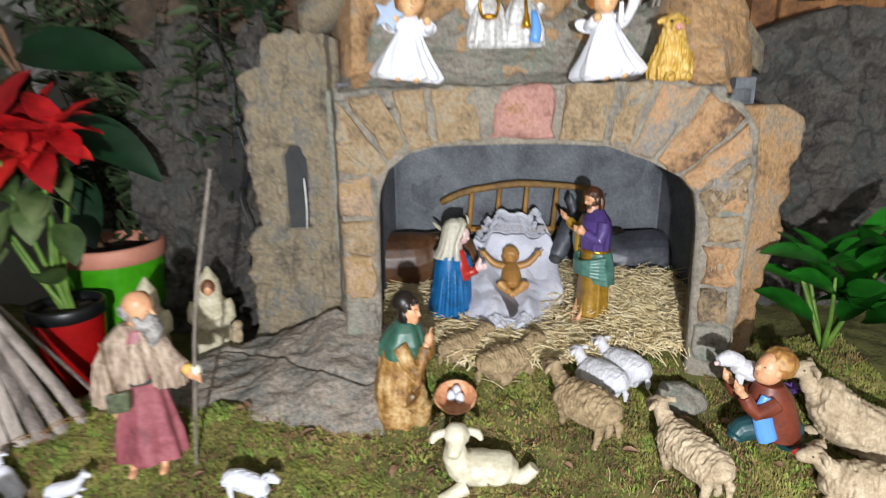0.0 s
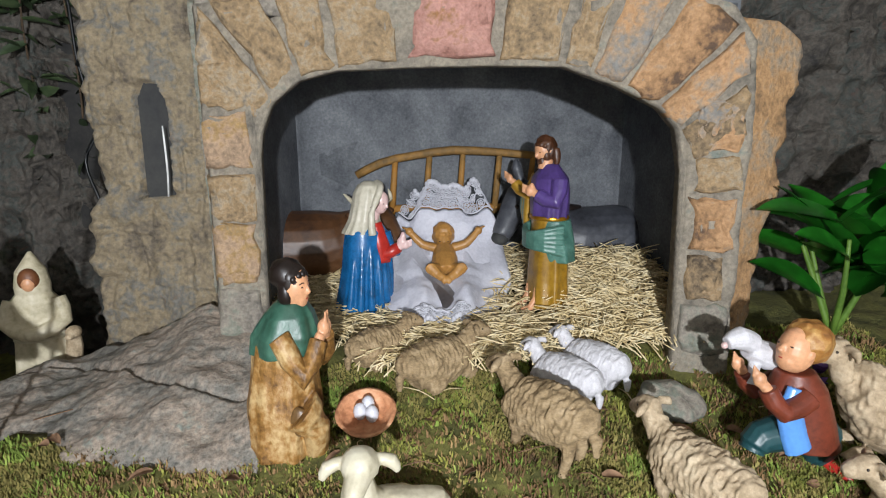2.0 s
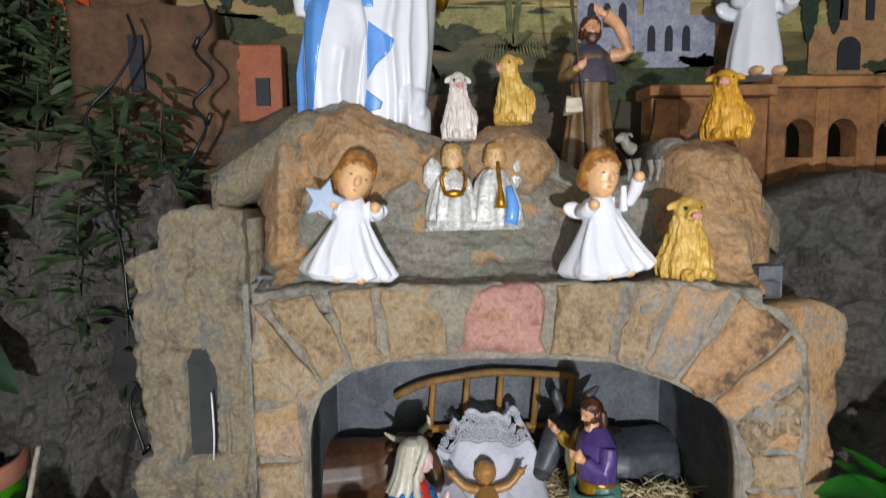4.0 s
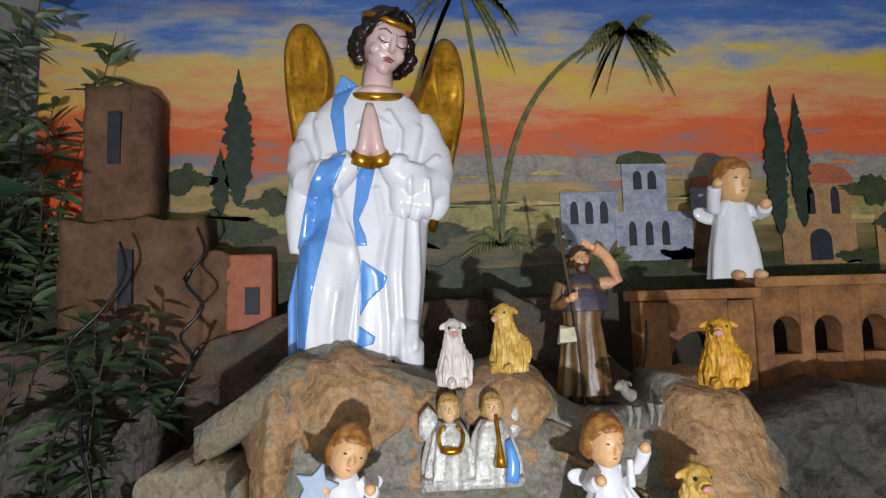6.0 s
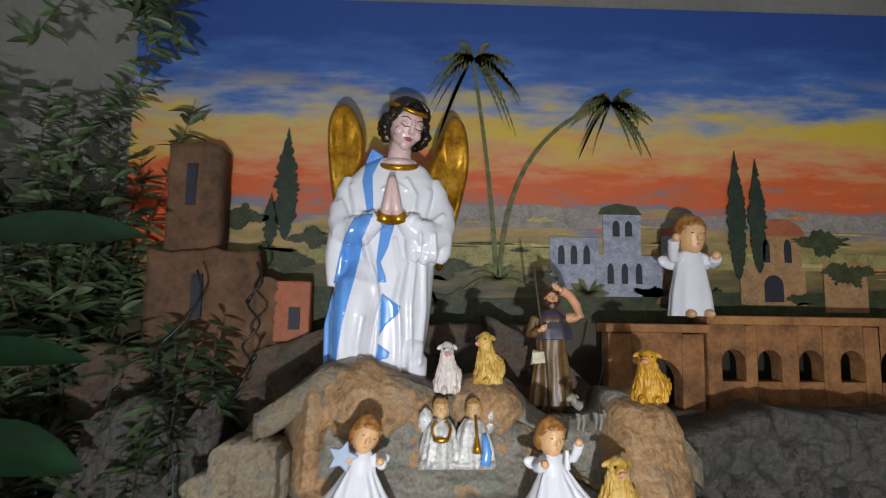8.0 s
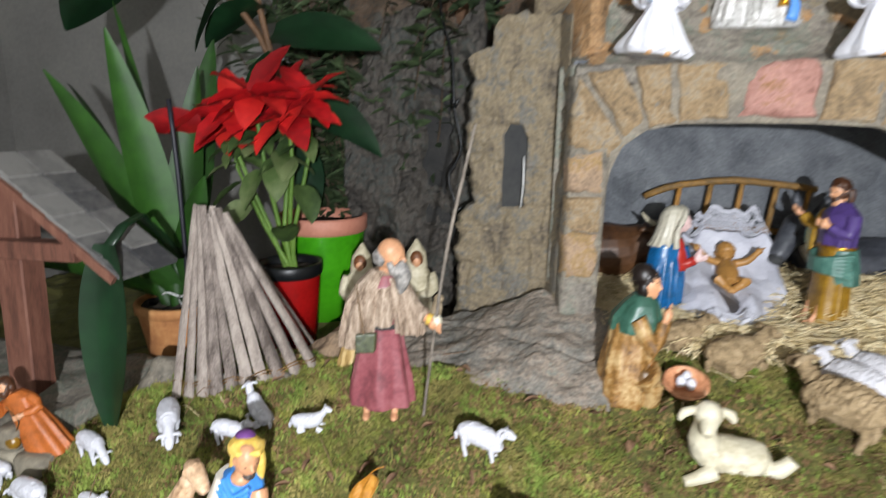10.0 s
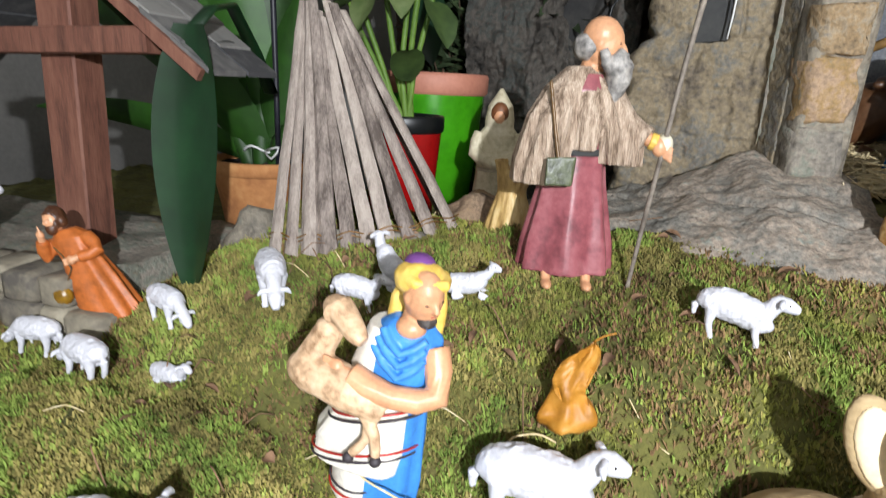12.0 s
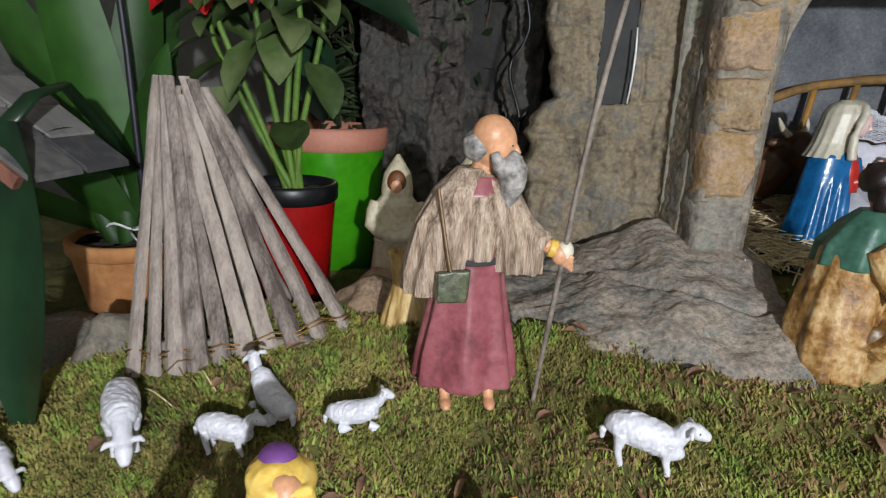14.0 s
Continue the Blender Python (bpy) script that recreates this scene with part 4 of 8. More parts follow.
# ---- model ruins and aqueduct ----
def ruin_tower():
    t = holder("ruin_tower", pose(-0.56, 1.70, 0.9), "brown ruined tower model with narrow windows", "tower")
    M = Matrix.Translation((0.56, -1.70, -0.9))
    m = mat("tower_brown", ["3a2c20", "5e4430", "745640"], 10, 0.9, 0.8, 60)

    def block(name, x0, x1, z0, z1, y, seed):
        def P(u, v):
            x = x0 + u * (x1 - x0)
            hi = z1 + 0.02 * nz((x, seed, 0), 16, 3)
            z = z0 + v * (hi - z0)
            return (x + 0.006 * nz((x0, z, seed), 20, 3), y + rough_y(x, z, 0.008, seed), z)
        b = Body()
        sheet(P, 16, 40, (0, 0.10, 0), m, b)
        b.part(name, t, m=M)
    block("shaft", -0.69, -0.545, 0.70, 1.56, 1.70, 31)
    block("base_block", -0.72, -0.42, 0.65, 1.245, 1.67, 32)
    block("side_block", -0.46, -0.36, 0.65, 1.17, 1.69, 33)
    for x, z, w, h, y in ((-0.62, 1.44, 0.028, 0.12, 1.697), (-0.575, 1.12, 0.03, 0.12, 1.664), (-0.31, 1.06, 0.03, 0.06, 1.685)):
        b = Body()
        b.box((x, y + 0.01, z), (w, 0.03, h), PT["pane"])
        b.part("slit", t, smooth=False, m=M)
    b = Body()
    b.box((-0.32, 1.72, 1.08), (0.10, 0.06, 0.17), PT["dome"], jit=0.004)
    b.part("hut", t, "small orange hut", smooth=False, m=M, bevel=0.006)


ruin_tower()


def arcade(name, x0, x1, z0, z1, y, openings, material, label):
    t = holder(name, pose((x0 + x1) / 2, y, z0), label, "aqueduct")
    M = Matrix.Translation((-(x0 + x1) / 2, -y, -z0))
    edges = [x0]
    b = Body()
    for c, w, zb, zt in openings:
        edges += [c - w / 2, c + w / 2]
    edges.append(x1)
    for i in range(0, len(edges), 2):
        p = Body()
        p.box(((edges[i] + edges[i + 1]) / 2, y, (z0 + z1) / 2), (edges[i + 1] - edges[i], 0.06, z1 - z0), material, jit=0.003)
        p.part("pier", t, smooth=False, m=M, bevel=0.004)
    for c, w, zb, zt in openings:
        n = 10
        pts = [(c - w / 2 * math.cos(a), zt - w / 2 + w / 2 * math.sin(a)) for a in [math.pi * i / n for i in range(n + 1)]]
        for yy in (y - 0.028, y + 0.028):
            o = [(x, yy, z) for x, z in pts] + [(x, yy, z1) for x, z in pts]
            b.add(o, [(i, i + 1, n + 2 + i, n + 1 + i) for i in range(n)], material)
        b.add([(x, y - 0.028, z) for x, z in pts] + [(x, y + 0.028, z) for x, z in pts], [(i, n + 1 + i, n + 2 + i, i + 1) for i in range(n)], material)
        if zb > z0:
            b.box((c, y, (z0 + zb) / 2), (w, 0.056, zb - z0), material)
    b.part("arch_wall", t, smooth=False, m=M)
    k = Body()
    k.box(((x0 + x1) / 2, y - 0.008, z1 + 0.012), (x1 - x0 + 0.02, 0.09, 0.024), material, jit=0.002)
    k.part("cornice", t, smooth=False, m=M, bevel=0.004)
    return t, M


AQ = mat("aqueduct_clay", ["5c3e26", "8a5e38", "a67646"], 16, 0.85, 0.6, 90, vary=0.15)
arcade("aqueduct", 0.56, 0.83, 0.70, 1.035, 1.68, [(0.70, 0.14, 0.70, 0.965)], AQ, "clay aqueduct arch model carrying a figurine")
t2, M2 = arcade("aqueduct", 0.86, 1.60, 0.60, 1.06, 1.72, [(0.935, 0.07, 0.90, 0.99), (1.04, 0.07, 0.90, 0.99), (1.16, 0.07, 0.90, 0.99), (1.28, 0.07, 0.9, 0.99), (1.40, 0.07, 0.9, 0.99)], AQ, "clay aqueduct wall model with round openings")


# ---- figurines ----
def at(x, y, z=None, rz=0, sc=1.0, rx=0, ry=0):
    if z is None:
        z = bumpy(x, y)
    return pose(x, y, z, rx, ry, rz) @ Matrix.Scale(sc, 4)


def tip(b, first, c, f, s, nod, lean):
    """Nods and leans what was added since the vertex first, about c."""
    if nod or lean:
        T = Matrix.Rotation(radians(nod), 3, s) @ Matrix.Rotation(radians(lean), 3, f)
        for i in range(first, len(b.v)):
            b.v[i] = tuple(Vector(c) + T @ (Vector(b.v[i]) - Vector(c)))


def head(b, c, r, skin, hair=None, beard=None, face=-90, nod=0, lean=0):
    """A head turned so that the face looks along the angle face, in degrees."""
    a = radians(face)
    f = Vector((math.cos(a), math.sin(a), 0))
    s = Vector((-f.y, f.x, 0))
    c = Vector(c)
    R = Matrix.Rotation(a + math.pi / 2, 3, "Z")
    first = len(b.v)
    b.ball(c, (r * 0.80, r * 0.92, r * 1.12), skin, 18, R)
    b.ball(c + f * r * 0.35 - Vector((0, 0, r * 0.45)), (r * 0.55, r * 0.55, r * 0.62), skin, 14, R)
    b.tube([c + f * r * 0.80 + Vector((0, 0, r * 0.22)), c + f * r * 1.03 - Vector((0, 0, r * 0.12)), c + f * r * 0.86 - Vector((0, 0, r * 0.2))], [r * 0.10, r * 0.17, r * 0.08], skin, 8)
    for k in (-1, 1):
        b.ball(c + f * r * 0.79 + s * k * r * 0.33 + Vector((0, 0, r * 0.16)), (r * 0.12, r * 0.05, r * 0.038), HAIR_DK, 8, R)
        b.tube([c + f * r * 0.80 + s * k * r * 0.16 + Vector((0, 0, r * 0.33)), c + f * r * 0.80 + s * k * r * 0.34 + Vector((0, 0, r * 0.38)), c + f * r * 0.70 + s * k * r * 0.52 + Vector((0, 0, r * 0.30))], r * 0.03, hair or HAIR_BR, 5)
        b.ball(c + s * k * r * 0.78 - f * r * 0.05, (r * 0.1, r * 0.2, r * 0.26), skin, 8, R)
    b.ball(c + f * r * 0.84 - Vector((0, 0, r * 0.46)), (r * 0.16, r * 0.05, r * 0.045), RED if skin is not SKIN_BABY else skin, 8, R)
    if hair:
        b.ball(c - f * r * 0.20 + Vector((0, 0, r * 0.30)), (r * 0.92, r * 0.92, r * 0.98), hair, 22, R, 0.16, 2.6 / r)
        for k in range(-2, 3):
            b.ball(c + f * r * (0.56 - 0.07 * k * k) + s * k * r * 0.28 + Vector((0, 0, r * (0.74 - 0.05 * k * k))), (r * 0.24, r * 0.22, r * 0.2), hair, 8, R, 0.2, 3 / r)
        for k in (-1, 1):
            b.ball(c - f * r * 0.28 + s * k * r * 0.62 - Vector((0, 0, r * 0.25)), (r * 0.38, r * 0.5, r * 0.62), hair, 14, R, 0.2, 3 / r)
    if beard:
        b.ball(c + f * r * 0.52 - Vector((0, 0, r * 0.72)), (r * 0.56, r * 0.46, r * 0.62), beard, 14, R, 0.22, 4 / r)
        for k in (-1, 1):
            b.ball(c + f * r * 0.3 + s * k * r * 0.55 - Vector((0, 0, r * 0.35)), (r * 0.25, r * 0.35, r * 0.5), beard, 10, R)
    tip(b, first, c, f, s, nod, lean)
    return f, s


def arm(b, pts, r, cloth, skin, hand=None):
    b.tube(pts, [r * 1.25, r * 1.15, r * 1.0, r * 1.25][:len(pts)] if len(pts) <= 4 else r, cloth, 12, bumps=0.12, freq=70)
    h = Vector(hand or pts[-1])
    d = (Vector(pts[-1]) - Vector(pts[-2])).normalized()
    b.tube([Vector(pts[-1]) - d * r * 0.3, h + d * r * 0.6], [r * 0.62, r * 0.6], skin, 10)
    b.ball(h + d * r * 1.3, (r * 0.75, r * 0.6, r * 0.85), skin, 10)
    for k in range(4):
        q = h + d * r * 1.3 + Vector((0, 0, (k - 1.5) * r * 0.35))
        b.tube([q, q + d * r * 1.3], [r * 0.22, r * 0.16], skin, 6)


def legs(b, r, dx, skin, y=0.0, h=0.02):
    for k in (-1, 1):
        b.tube([(k * dx, y + 0.004, h * 2), (k * dx, y, h), (k * dx, y - 0.012, 0.003)], [r * 0.8, r * 0.7, r * 0.6], skin, 8)
        b.ball((k * dx, y - 0.014, 0.004), (r * 0.75, r * 1.5, r * 0.6), skin, 10)


def joseph():
    b = Body()
    b.loft([(0.006, 0.042, 0.034, 0.002, 0), (0.05, 0.040, 0.032, 0, 0), (0.11, 0.038, 0.030, 0, 0), (0.16, 0.034, 0.028, 0, 0)], OCHRE, 60, 6, 0.10, 0.4)
    b.loft([(0.155, 0.036, 0.030, 0, 0), (0.20, 0.040, 0.031, 0, 0), (0.222, 0.039, 0.028, 0, 0), (0.236, 0.022, 0.019, 0, 0), (0.245, 0.013, 0.013, 0, 0)], PURPLE, 48, 9, 0.07)
    b.loft([(0.154, 0.038, 0.032, 0, 0), (0.161, 0.038, 0.032, 0, 0)], GOLD, 28)
    # the mantle falls in sloping folds from his far hip
    for i in range(6):
        k = i / 5
        b.tube([(-0.044 + 0.004 * k, 0.006, 0.150 - 0.055 * k), (-0.030, -0.030, 0.138 - 0.030 * k), (0.006, -0.039, 0.132 - 0.022 * k), (0.036, -0.024, 0.140 - 0.032 * k), (0.045, 0.006, 0.146 - 0.045 * k)], [0.004, 0.005, 0.005, 0.005, 0.004], TEAL, 9, 0.9)
    b.loft([(0.085, 0.043, 0.030, 0.004, 0.010), (0.12, 0.044, 0.033, 0.002, 0.006), (0.155, 0.037, 0.030, 0, 0.004)], TEAL, 44, 5, 0.07)
    b.tube([(-0.002, -0.012, 0.234), (-0.003, -0.005, 0.252)], 0.011, SKIN, 10)
    f, s = head(b, (-0.006, -0.008, 0.266), 0.0195, SKIN, HAIR_BR, HAIR_BR, -78, 20)
    for k in (-1, 1):
        b.tube([(-0.004 + 0.012 * k, 0.004, 0.270), (-0.002 + 0.013 * k, 0.005, 0.255), (0.0 + 0.012 * k, 0.004, 0.244)], [0.007, 0.007, 0.004], HAIR_BR, 9, bumps=0.2, freq=150)
    arm(b, [(-0.034, -0.006, 0.222), (-0.048, -0.02, 0.190), (-0.066, -0.036, 0.208)], 0.010, OCHRE, SKIN)
    for i in range(4):
        b.tube([(-0.040 - 0.004 * i, -0.008, 0.216), (-0.048 - 0.005 * i, -0.018, 0.180), (-0.050 - 0.004 * i, -0.020, 0.128 + 0.008 * i)], [0.006, 0.009, 0.006], OCHRE if i % 2 == 0 else TEAL, 9, 0.8)
    arm(b, [(0.036, 0.0, 0.220), (0.047, -0.012, 0.186), (0.026, -0.034, 0.198)], 0.011, PURPLE, SKIN)
    b.tube([(0.022, -0.038, 0.200), (0.017, -0.041, 0.216)], [0.006, 0.003], SKIN, 9)
    legs(b, 0.009, 0.016, SKIN, -0.028)
    b.fused(0.0016, 2, (HAIR_DK, RED, STRIPE, STRAW))
    return b.thing("joseph_statue", at(0.322, 1.240, 0.205, -78, 1.0), "painted statue in purple and ochre robes leaning over the crib", "statue")


def mary():
    b = Body()
    b.loft([(0.0, 0.058, 0.050, -0.012, 0.012), (0.02, 0.053, 0.045, -0.010, 0.008), (0.07, 0.044, 0.037, -0.004, 0.002), (0.13, 0.039, 0.033, 0.002, 0), (0.17, 0.038, 0.031, 0.005, 0), (0.193, 0.035, 0.029, 0.006, 0), (0.212, 0.020, 0.018, 0.009, 0)], BLUE, 80, 6, 0.08, 0.8)
    for i in range(6):
        a = -2.4 + i * 0.42
        b.tube([(0.004 + 0.033 * math.cos(a), 0.028 * math.sin(a), 0.17), (0.042 * math.cos(a), 0.036 * math.sin(a), 0.09), (-0.008 + 0.057 * math.cos(a + 0.12), 0.008 + 0.048 * math.sin(a + 0.12), 0.004)], [0.003, 0.006, 0.008], BLUE, 8)
    # veil over head and shoulders, with folds running down
    b.loft([(0.190, 0.037, 0.032, 0.002, 0.004), (0.200, 0.032, 0.029, 0.003, 0.004), (0.212, 0.027, 0.027, 0.005, 0.005), (0.236, 0.0235, 0.026, 0.008, 0.005), (0.256, 0.023, 0.026, 0.011, 0.004), (0.270, 0.017, 0.020, 0.012, 0.002), (0.277, 0.007, 0.008, 0.013, 0.0)], VEIL, 60, 14, 0.045, 0.5)
    head(b, (0.026, -0.017, 0.243), 0.0175, SKIN_PALE, None, None, -60, 20)
    b.tube([(0.010, 0.010, 0.238), (0.022, 0.004, 0.262), (0.032, -0.010, 0.262), (0.026, -0.026, 0.252), (0.010, -0.026, 0.232)], [0.005, 0.005, 0.0035, 0.005, 0.005], HAIR_BR, 9)
    b.tube([(0.004, 0.022, 0.205), (0.012, 0.018, 0.245), (0.024, 0.008, 0.270), (0.030, -0.010, 0.271), (0.022, -0.028, 0.258), (0.006, -0.032, 0.225), (0.006, -0.036, 0.190)], [0.006, 0.006, 0.006, 0.006, 0.006, 0.006, 0.007], VEIL, 10)
    b.tube([(0.016, -0.010, 0.212), (0.021, -0.011, 0.230)], 0.009, SKIN_PALE, 10)
    b.loft([(0.140, 0.014, 0.013, 0.028, -0.018), (0.17, 0.017, 0.016, 0.025, -0.016), (0.208, 0.012, 0.012, 0.018, -0.012)], RED, 30, 7, 0.08)
    for k in (-1, 1):
        arm(b, [(0.016 + 0.018 * k, 0.002 - 0.014 * (k > 0), 0.190), (0.034 + 0.012 * k, -0.018, 0.152), (0.052, -0.032 + 0.004 * k, 0.166)], 0.0095, RED if k < 0 else BLUE, SKIN_PALE)
    b.tube([(0.053, -0.034, 0.164), (0.058, -0.037, 0.178), (0.060, -0.036, 0.192)], [0.008, 0.007, 0.003], SKIN_PALE, 10)
    b.tube([(0.030, 0.022, 0.175), (0.046, 0.004, 0.140), (0.044, -0.006, 0.08), (0.046, -0.004, 0.01)], [0.005, 0.008, 0.007, 0.010], BLUE, 9)
    b.fused(0.0016, 2, (HAIR_DK, RED, STRIPE, STRAW))
    return b.thing("mary_statue", at(0.008, 1.268, 0.145, 22, 1.0), "painted statue in blue mantle and cream veil kneeling in prayer", "statue")


def baby():
    b = Body()
    b.tube([(0, 0.020, 0.022), (0, -0.012, 0.020), (0, -0.05, 0.018)], [0.020, 0.027, 0.024], SKIN_BABY, 16)
    head(b, (0, 0.045, 0.034), 0.024, SKIN_BABY, SKIN_BABY, None, -90)
    for k in (-1, 1):
        b.tube([(k * 0.018, 0.018, 0.028), (k * 0.045, 0.02, 0.036), (k * 0.066, 0.034, 0.052)], [0.010, 0.009, 0.007], SKIN_BABY, 10)
        b.ball((k * 0.071, 0.038, 0.056), 0.009, SKIN_BABY, 10)
        for j in range(3):
            b.tube([(k * 0.072, 0.04, 0.056), (k * (0.080 + 0.003 * j), 0.038 + 0.006 * j, 0.066 - 0.004 * j)], [0.003, 0.002], SKIN_BABY, 6)
        b.tube([(k * 0.013, -0.045, 0.022), (k * 0.030, -0.062, 0.046), (k * 0.008, -0.072, 0.030)], [0.013, 0.012, 0.008], SKIN_BABY, 10)
        b.ball((k * 0.004, -0.076, 0.030), (0.008, 0.012, 0.008), SKIN_BABY, 8)
    b.fused(0.0016, 2, (HAIR_DK, RED, STRIPE, STRAW))
    return b.thing("baby_statue", at(0.151, 1.342, 0.260, 0, 0.90, 30), "brown resin baby statue with open arms on white cloth", "statue")


def crib_cloth():
    t = holder("crib_cloth", pose(0.15, 1.23, 0.17), "white cotton cloth with lace ends draped over the crib", "cloth")
    M = Matrix.Translation((-0.15, -1.23, -0.17))

    def surf(u, v, off=0.0):
        x = 0.147 + (u - 0.5) * ramp(v, (0, 0.25, 0.5, 0.8, 1.0), (0.13, 0.19, 0.25, 0.22, 0.13)) + 0.03 * (v - 0.5)
        y = ramp(v, (0, 0.2, 0.45, 0.75, 1.0), (1.185, 1.22, 1.29, 1.385, 1.44))
        z = ramp(v, (0, 0.2, 0.3, 0.45, 0.75, 1.0), (0.200, 0.222, 0.234, 0.246, 0.302, 0.390))
        e = abs(u - 0.5) * 2
        z -= 0.055 * max(0, e - 0.55) ** 1.2 * (1.2 - v) * 2
        z += 0.010 * math.sin(u * 19 + v * 3) * (0.4 + e) * (0.5 + abs(v - 0.5)) + 0.010 * nz((u * 3, v * 3, 1), 1.4, 3)
        return (x, y - 0.006 * off, z + 0.004 * off)
    b = Body()
    sheet(lambda u, v: surf(u, 0.14 + v * 0.74), 50, 60, (0, 0.003, -0.006), CLOTH, b)
    b.part("cloth", t, "white folded cotton", m=M)

    def lace(v0, v1, name):
        b = Body()
        nu = 13
        for i in range(nu):
            for j in range(3):
                u, v = (i + 0.5 + 0.25 * (j % 2)) / nu, v0 + (v1 - v0) * (j + 0.5) / 3
                c = Vector(surf(min(u, 1), v, 1.2))
                a, d = Vector(surf(min(u + 0.04, 1), v, 1.2)) - c, Vector(surf(min(u, 1), v + 0.03, 1.2)) - c
                a, d = a.normalized(), d.normalized()
                for r in (0.0085, 0.0045):
                    ring = [c + r * (math.cos(q) * a + math.sin(q) * d) for q in [k * math.pi / 5 for k in range(11)]]
                    b.tube(ring, 0.0012, LACE, 5, fine=1)
                for k in range(6):
                    q = k * math.pi / 3
                    b.tube([c, c + 0.0085 * (math.cos(q) * a + math.sin(q) * d)], 0.0009, LACE, 4, fine=1)
        w = 28
        edge = v0 if v0 < 0.5 else v1
        for i in range(w):
            u = (i + 0.5) / w
            c = Vector(surf(u, edge, 1.2))
            b.ball(c, (0.005, 0.004, 0.005), LACE, 6)
        for k in range(3):
            b.tube([surf(i / 30, v0 + (v1 - v0) * k / 2, 1.3) for i in range(31)], 0.0016, LACE, 5, fine=1)
        b.part(name, t, "white lace edging", m=M)
    lace(0.0, 0.13, "lace_front")
    lace(0.88, 1.0, "lace_back")
    s = Body()
    s.ball((0.15, 1.33, 0.185), (0.10, 0.11, 0.05), STRAW, 24, None, 0.1, 30)
    s.thing("straw_bed", None, "pale straw heap under the cloth", "straw", kind="stuff")


def ox():
    b = Body()
    b.tube([(-0.11, 0, 0.03), (-0.09, 0, 0.055), (-0.04, 0, 0.06), (0.03, 0, 0.062), (0.075, 0, 0.075), (0.105, -0.01, 0.10)], [0.02, 0.052, 0.055, 0.052, 0.042, 0.028], OX, 20, 1.15)
    b.tube([(0.09, -0.01, 0.105), (0.115, -0.03, 0.11), (0.135, -0.055, 0.085), (0.145, -0.068, 0.065)], [0.026, 0.027, 0.020, 0.016], OX, 16)
    b.ball((0.147, -0.072, 0.06), (0.015, 0.014, 0.013), SKIN_PALE, 12)
    for k in (-1, 1):
        b.tube([(0.11 + 0.012 * k, -0.022 + 0.01 * k, 0.128), (0.11 + 0.03 * k, -0.02 + 0.026 * k, 0.138), (0.10 + 0.036 * k, -0.03 + 0.03 * k, 0.155)], [0.006, 0.005, 0.002], CREAM_GLAZE, 8)
        b.ball((0.105 + 0.026 * k, -0.018 + 0.02 * k, 0.118), (0.016, 0.008, 0.007), OX, 10)
        b.tube([(0.06, 0.02 * k - 0.03, 0.02), (0.095, 0.02 * k - 0.045, 0.008), (0.06, 0.02 * k - 0.05, 0.005)], [0.015, 0.011, 0.008], OX, 10)
    b.tube([(-0.1, -0.05, 0.03), (-0.05, -0.055, 0.012), (-0.09, -0.065, 0.006)], [0.02, 0.014, 0.008], OX, 10)
    b.fused(0.0022, 2, (HAIR_DK, RED, STRIPE, STRAW))
    return b.thing("ox_figurine", at(-0.120, 1.440, 0.200, 6, 1.22), "brown painted ox figurine lying in the straw", "figurine")


def donkey():
    b = Body()
    b.tube([(0.13, 0, 0.02), (0.12, 0, 0.045), (0.06, 0, 0.055), (-0.01, 0, 0.055), (-0.055, 0, 0.078), (-0.085, -0.01, 0.12)], [0.02, 0.045, 0.052, 0.05, 0.036, 0.026], DONKEY, 20, 1.1)
    b.tube([(-0.085, -0.01, 0.135), (-0.105, -0.02, 0.128), (-0.13, -0.038, 0.095), (-0.142, -0.046, 0.075)], [0.022, 0.026, 0.018, 0.014], DONKEY, 16)
    b.ball((-0.143, -0.047, 0.073), (0.014, 0.014, 0.012), SLOT, 12)
    b.tube([(-0.09, -0.02, 0.098), (-0.075, -0.03, 0.07)], [0.012, 0.012], CREAM_GLAZE, 10)
    for k in (-1, 1):
        b.tube([(-0.09 + 0.012 * k, -0.015, 0.15), (-0.085 + 0.026 * k, -0.012, 0.175), (-0.078 + 0.034 * k, -0.014, 0.19)], [0.007, 0.009, 0.002], DONKEY, 8)
        b.ball((-0.118, -0.03 + 0.018 * k, 0.12), (0.004, 0.003, 0.004), HAIR_DK, 8)
    b.tube([(-0.03, -0.04, 0.03), (-0.07, -0.055, 0.01), (-0.03, -0.06, 0.006)], [0.018, 0.012, 0.008], DONKEY, 10)
    b.tube([(0.09, -0.045, 0.03), (0.05, -0.055, 0.012), (0.10, -0.06, 0.006)], [0.022, 0.014, 0.008], DONKEY, 10)
    b.tube([(-0.07, 0.004, 0.125), (-0.04, 0.004, 0.11), (0.0, 0.004, 0.108)], [0.010, 0.010, 0.005], HAIR_DK, 8)
    b.fused(0.0022, 2, (HAIR_DK, RED, STRIPE, STRAW))
    return b.thing("donkey_figurine", at(0.440, 1.455, 0.205, 4, 1.28), "dark grey donkey figurine lying in the straw", "figurine")


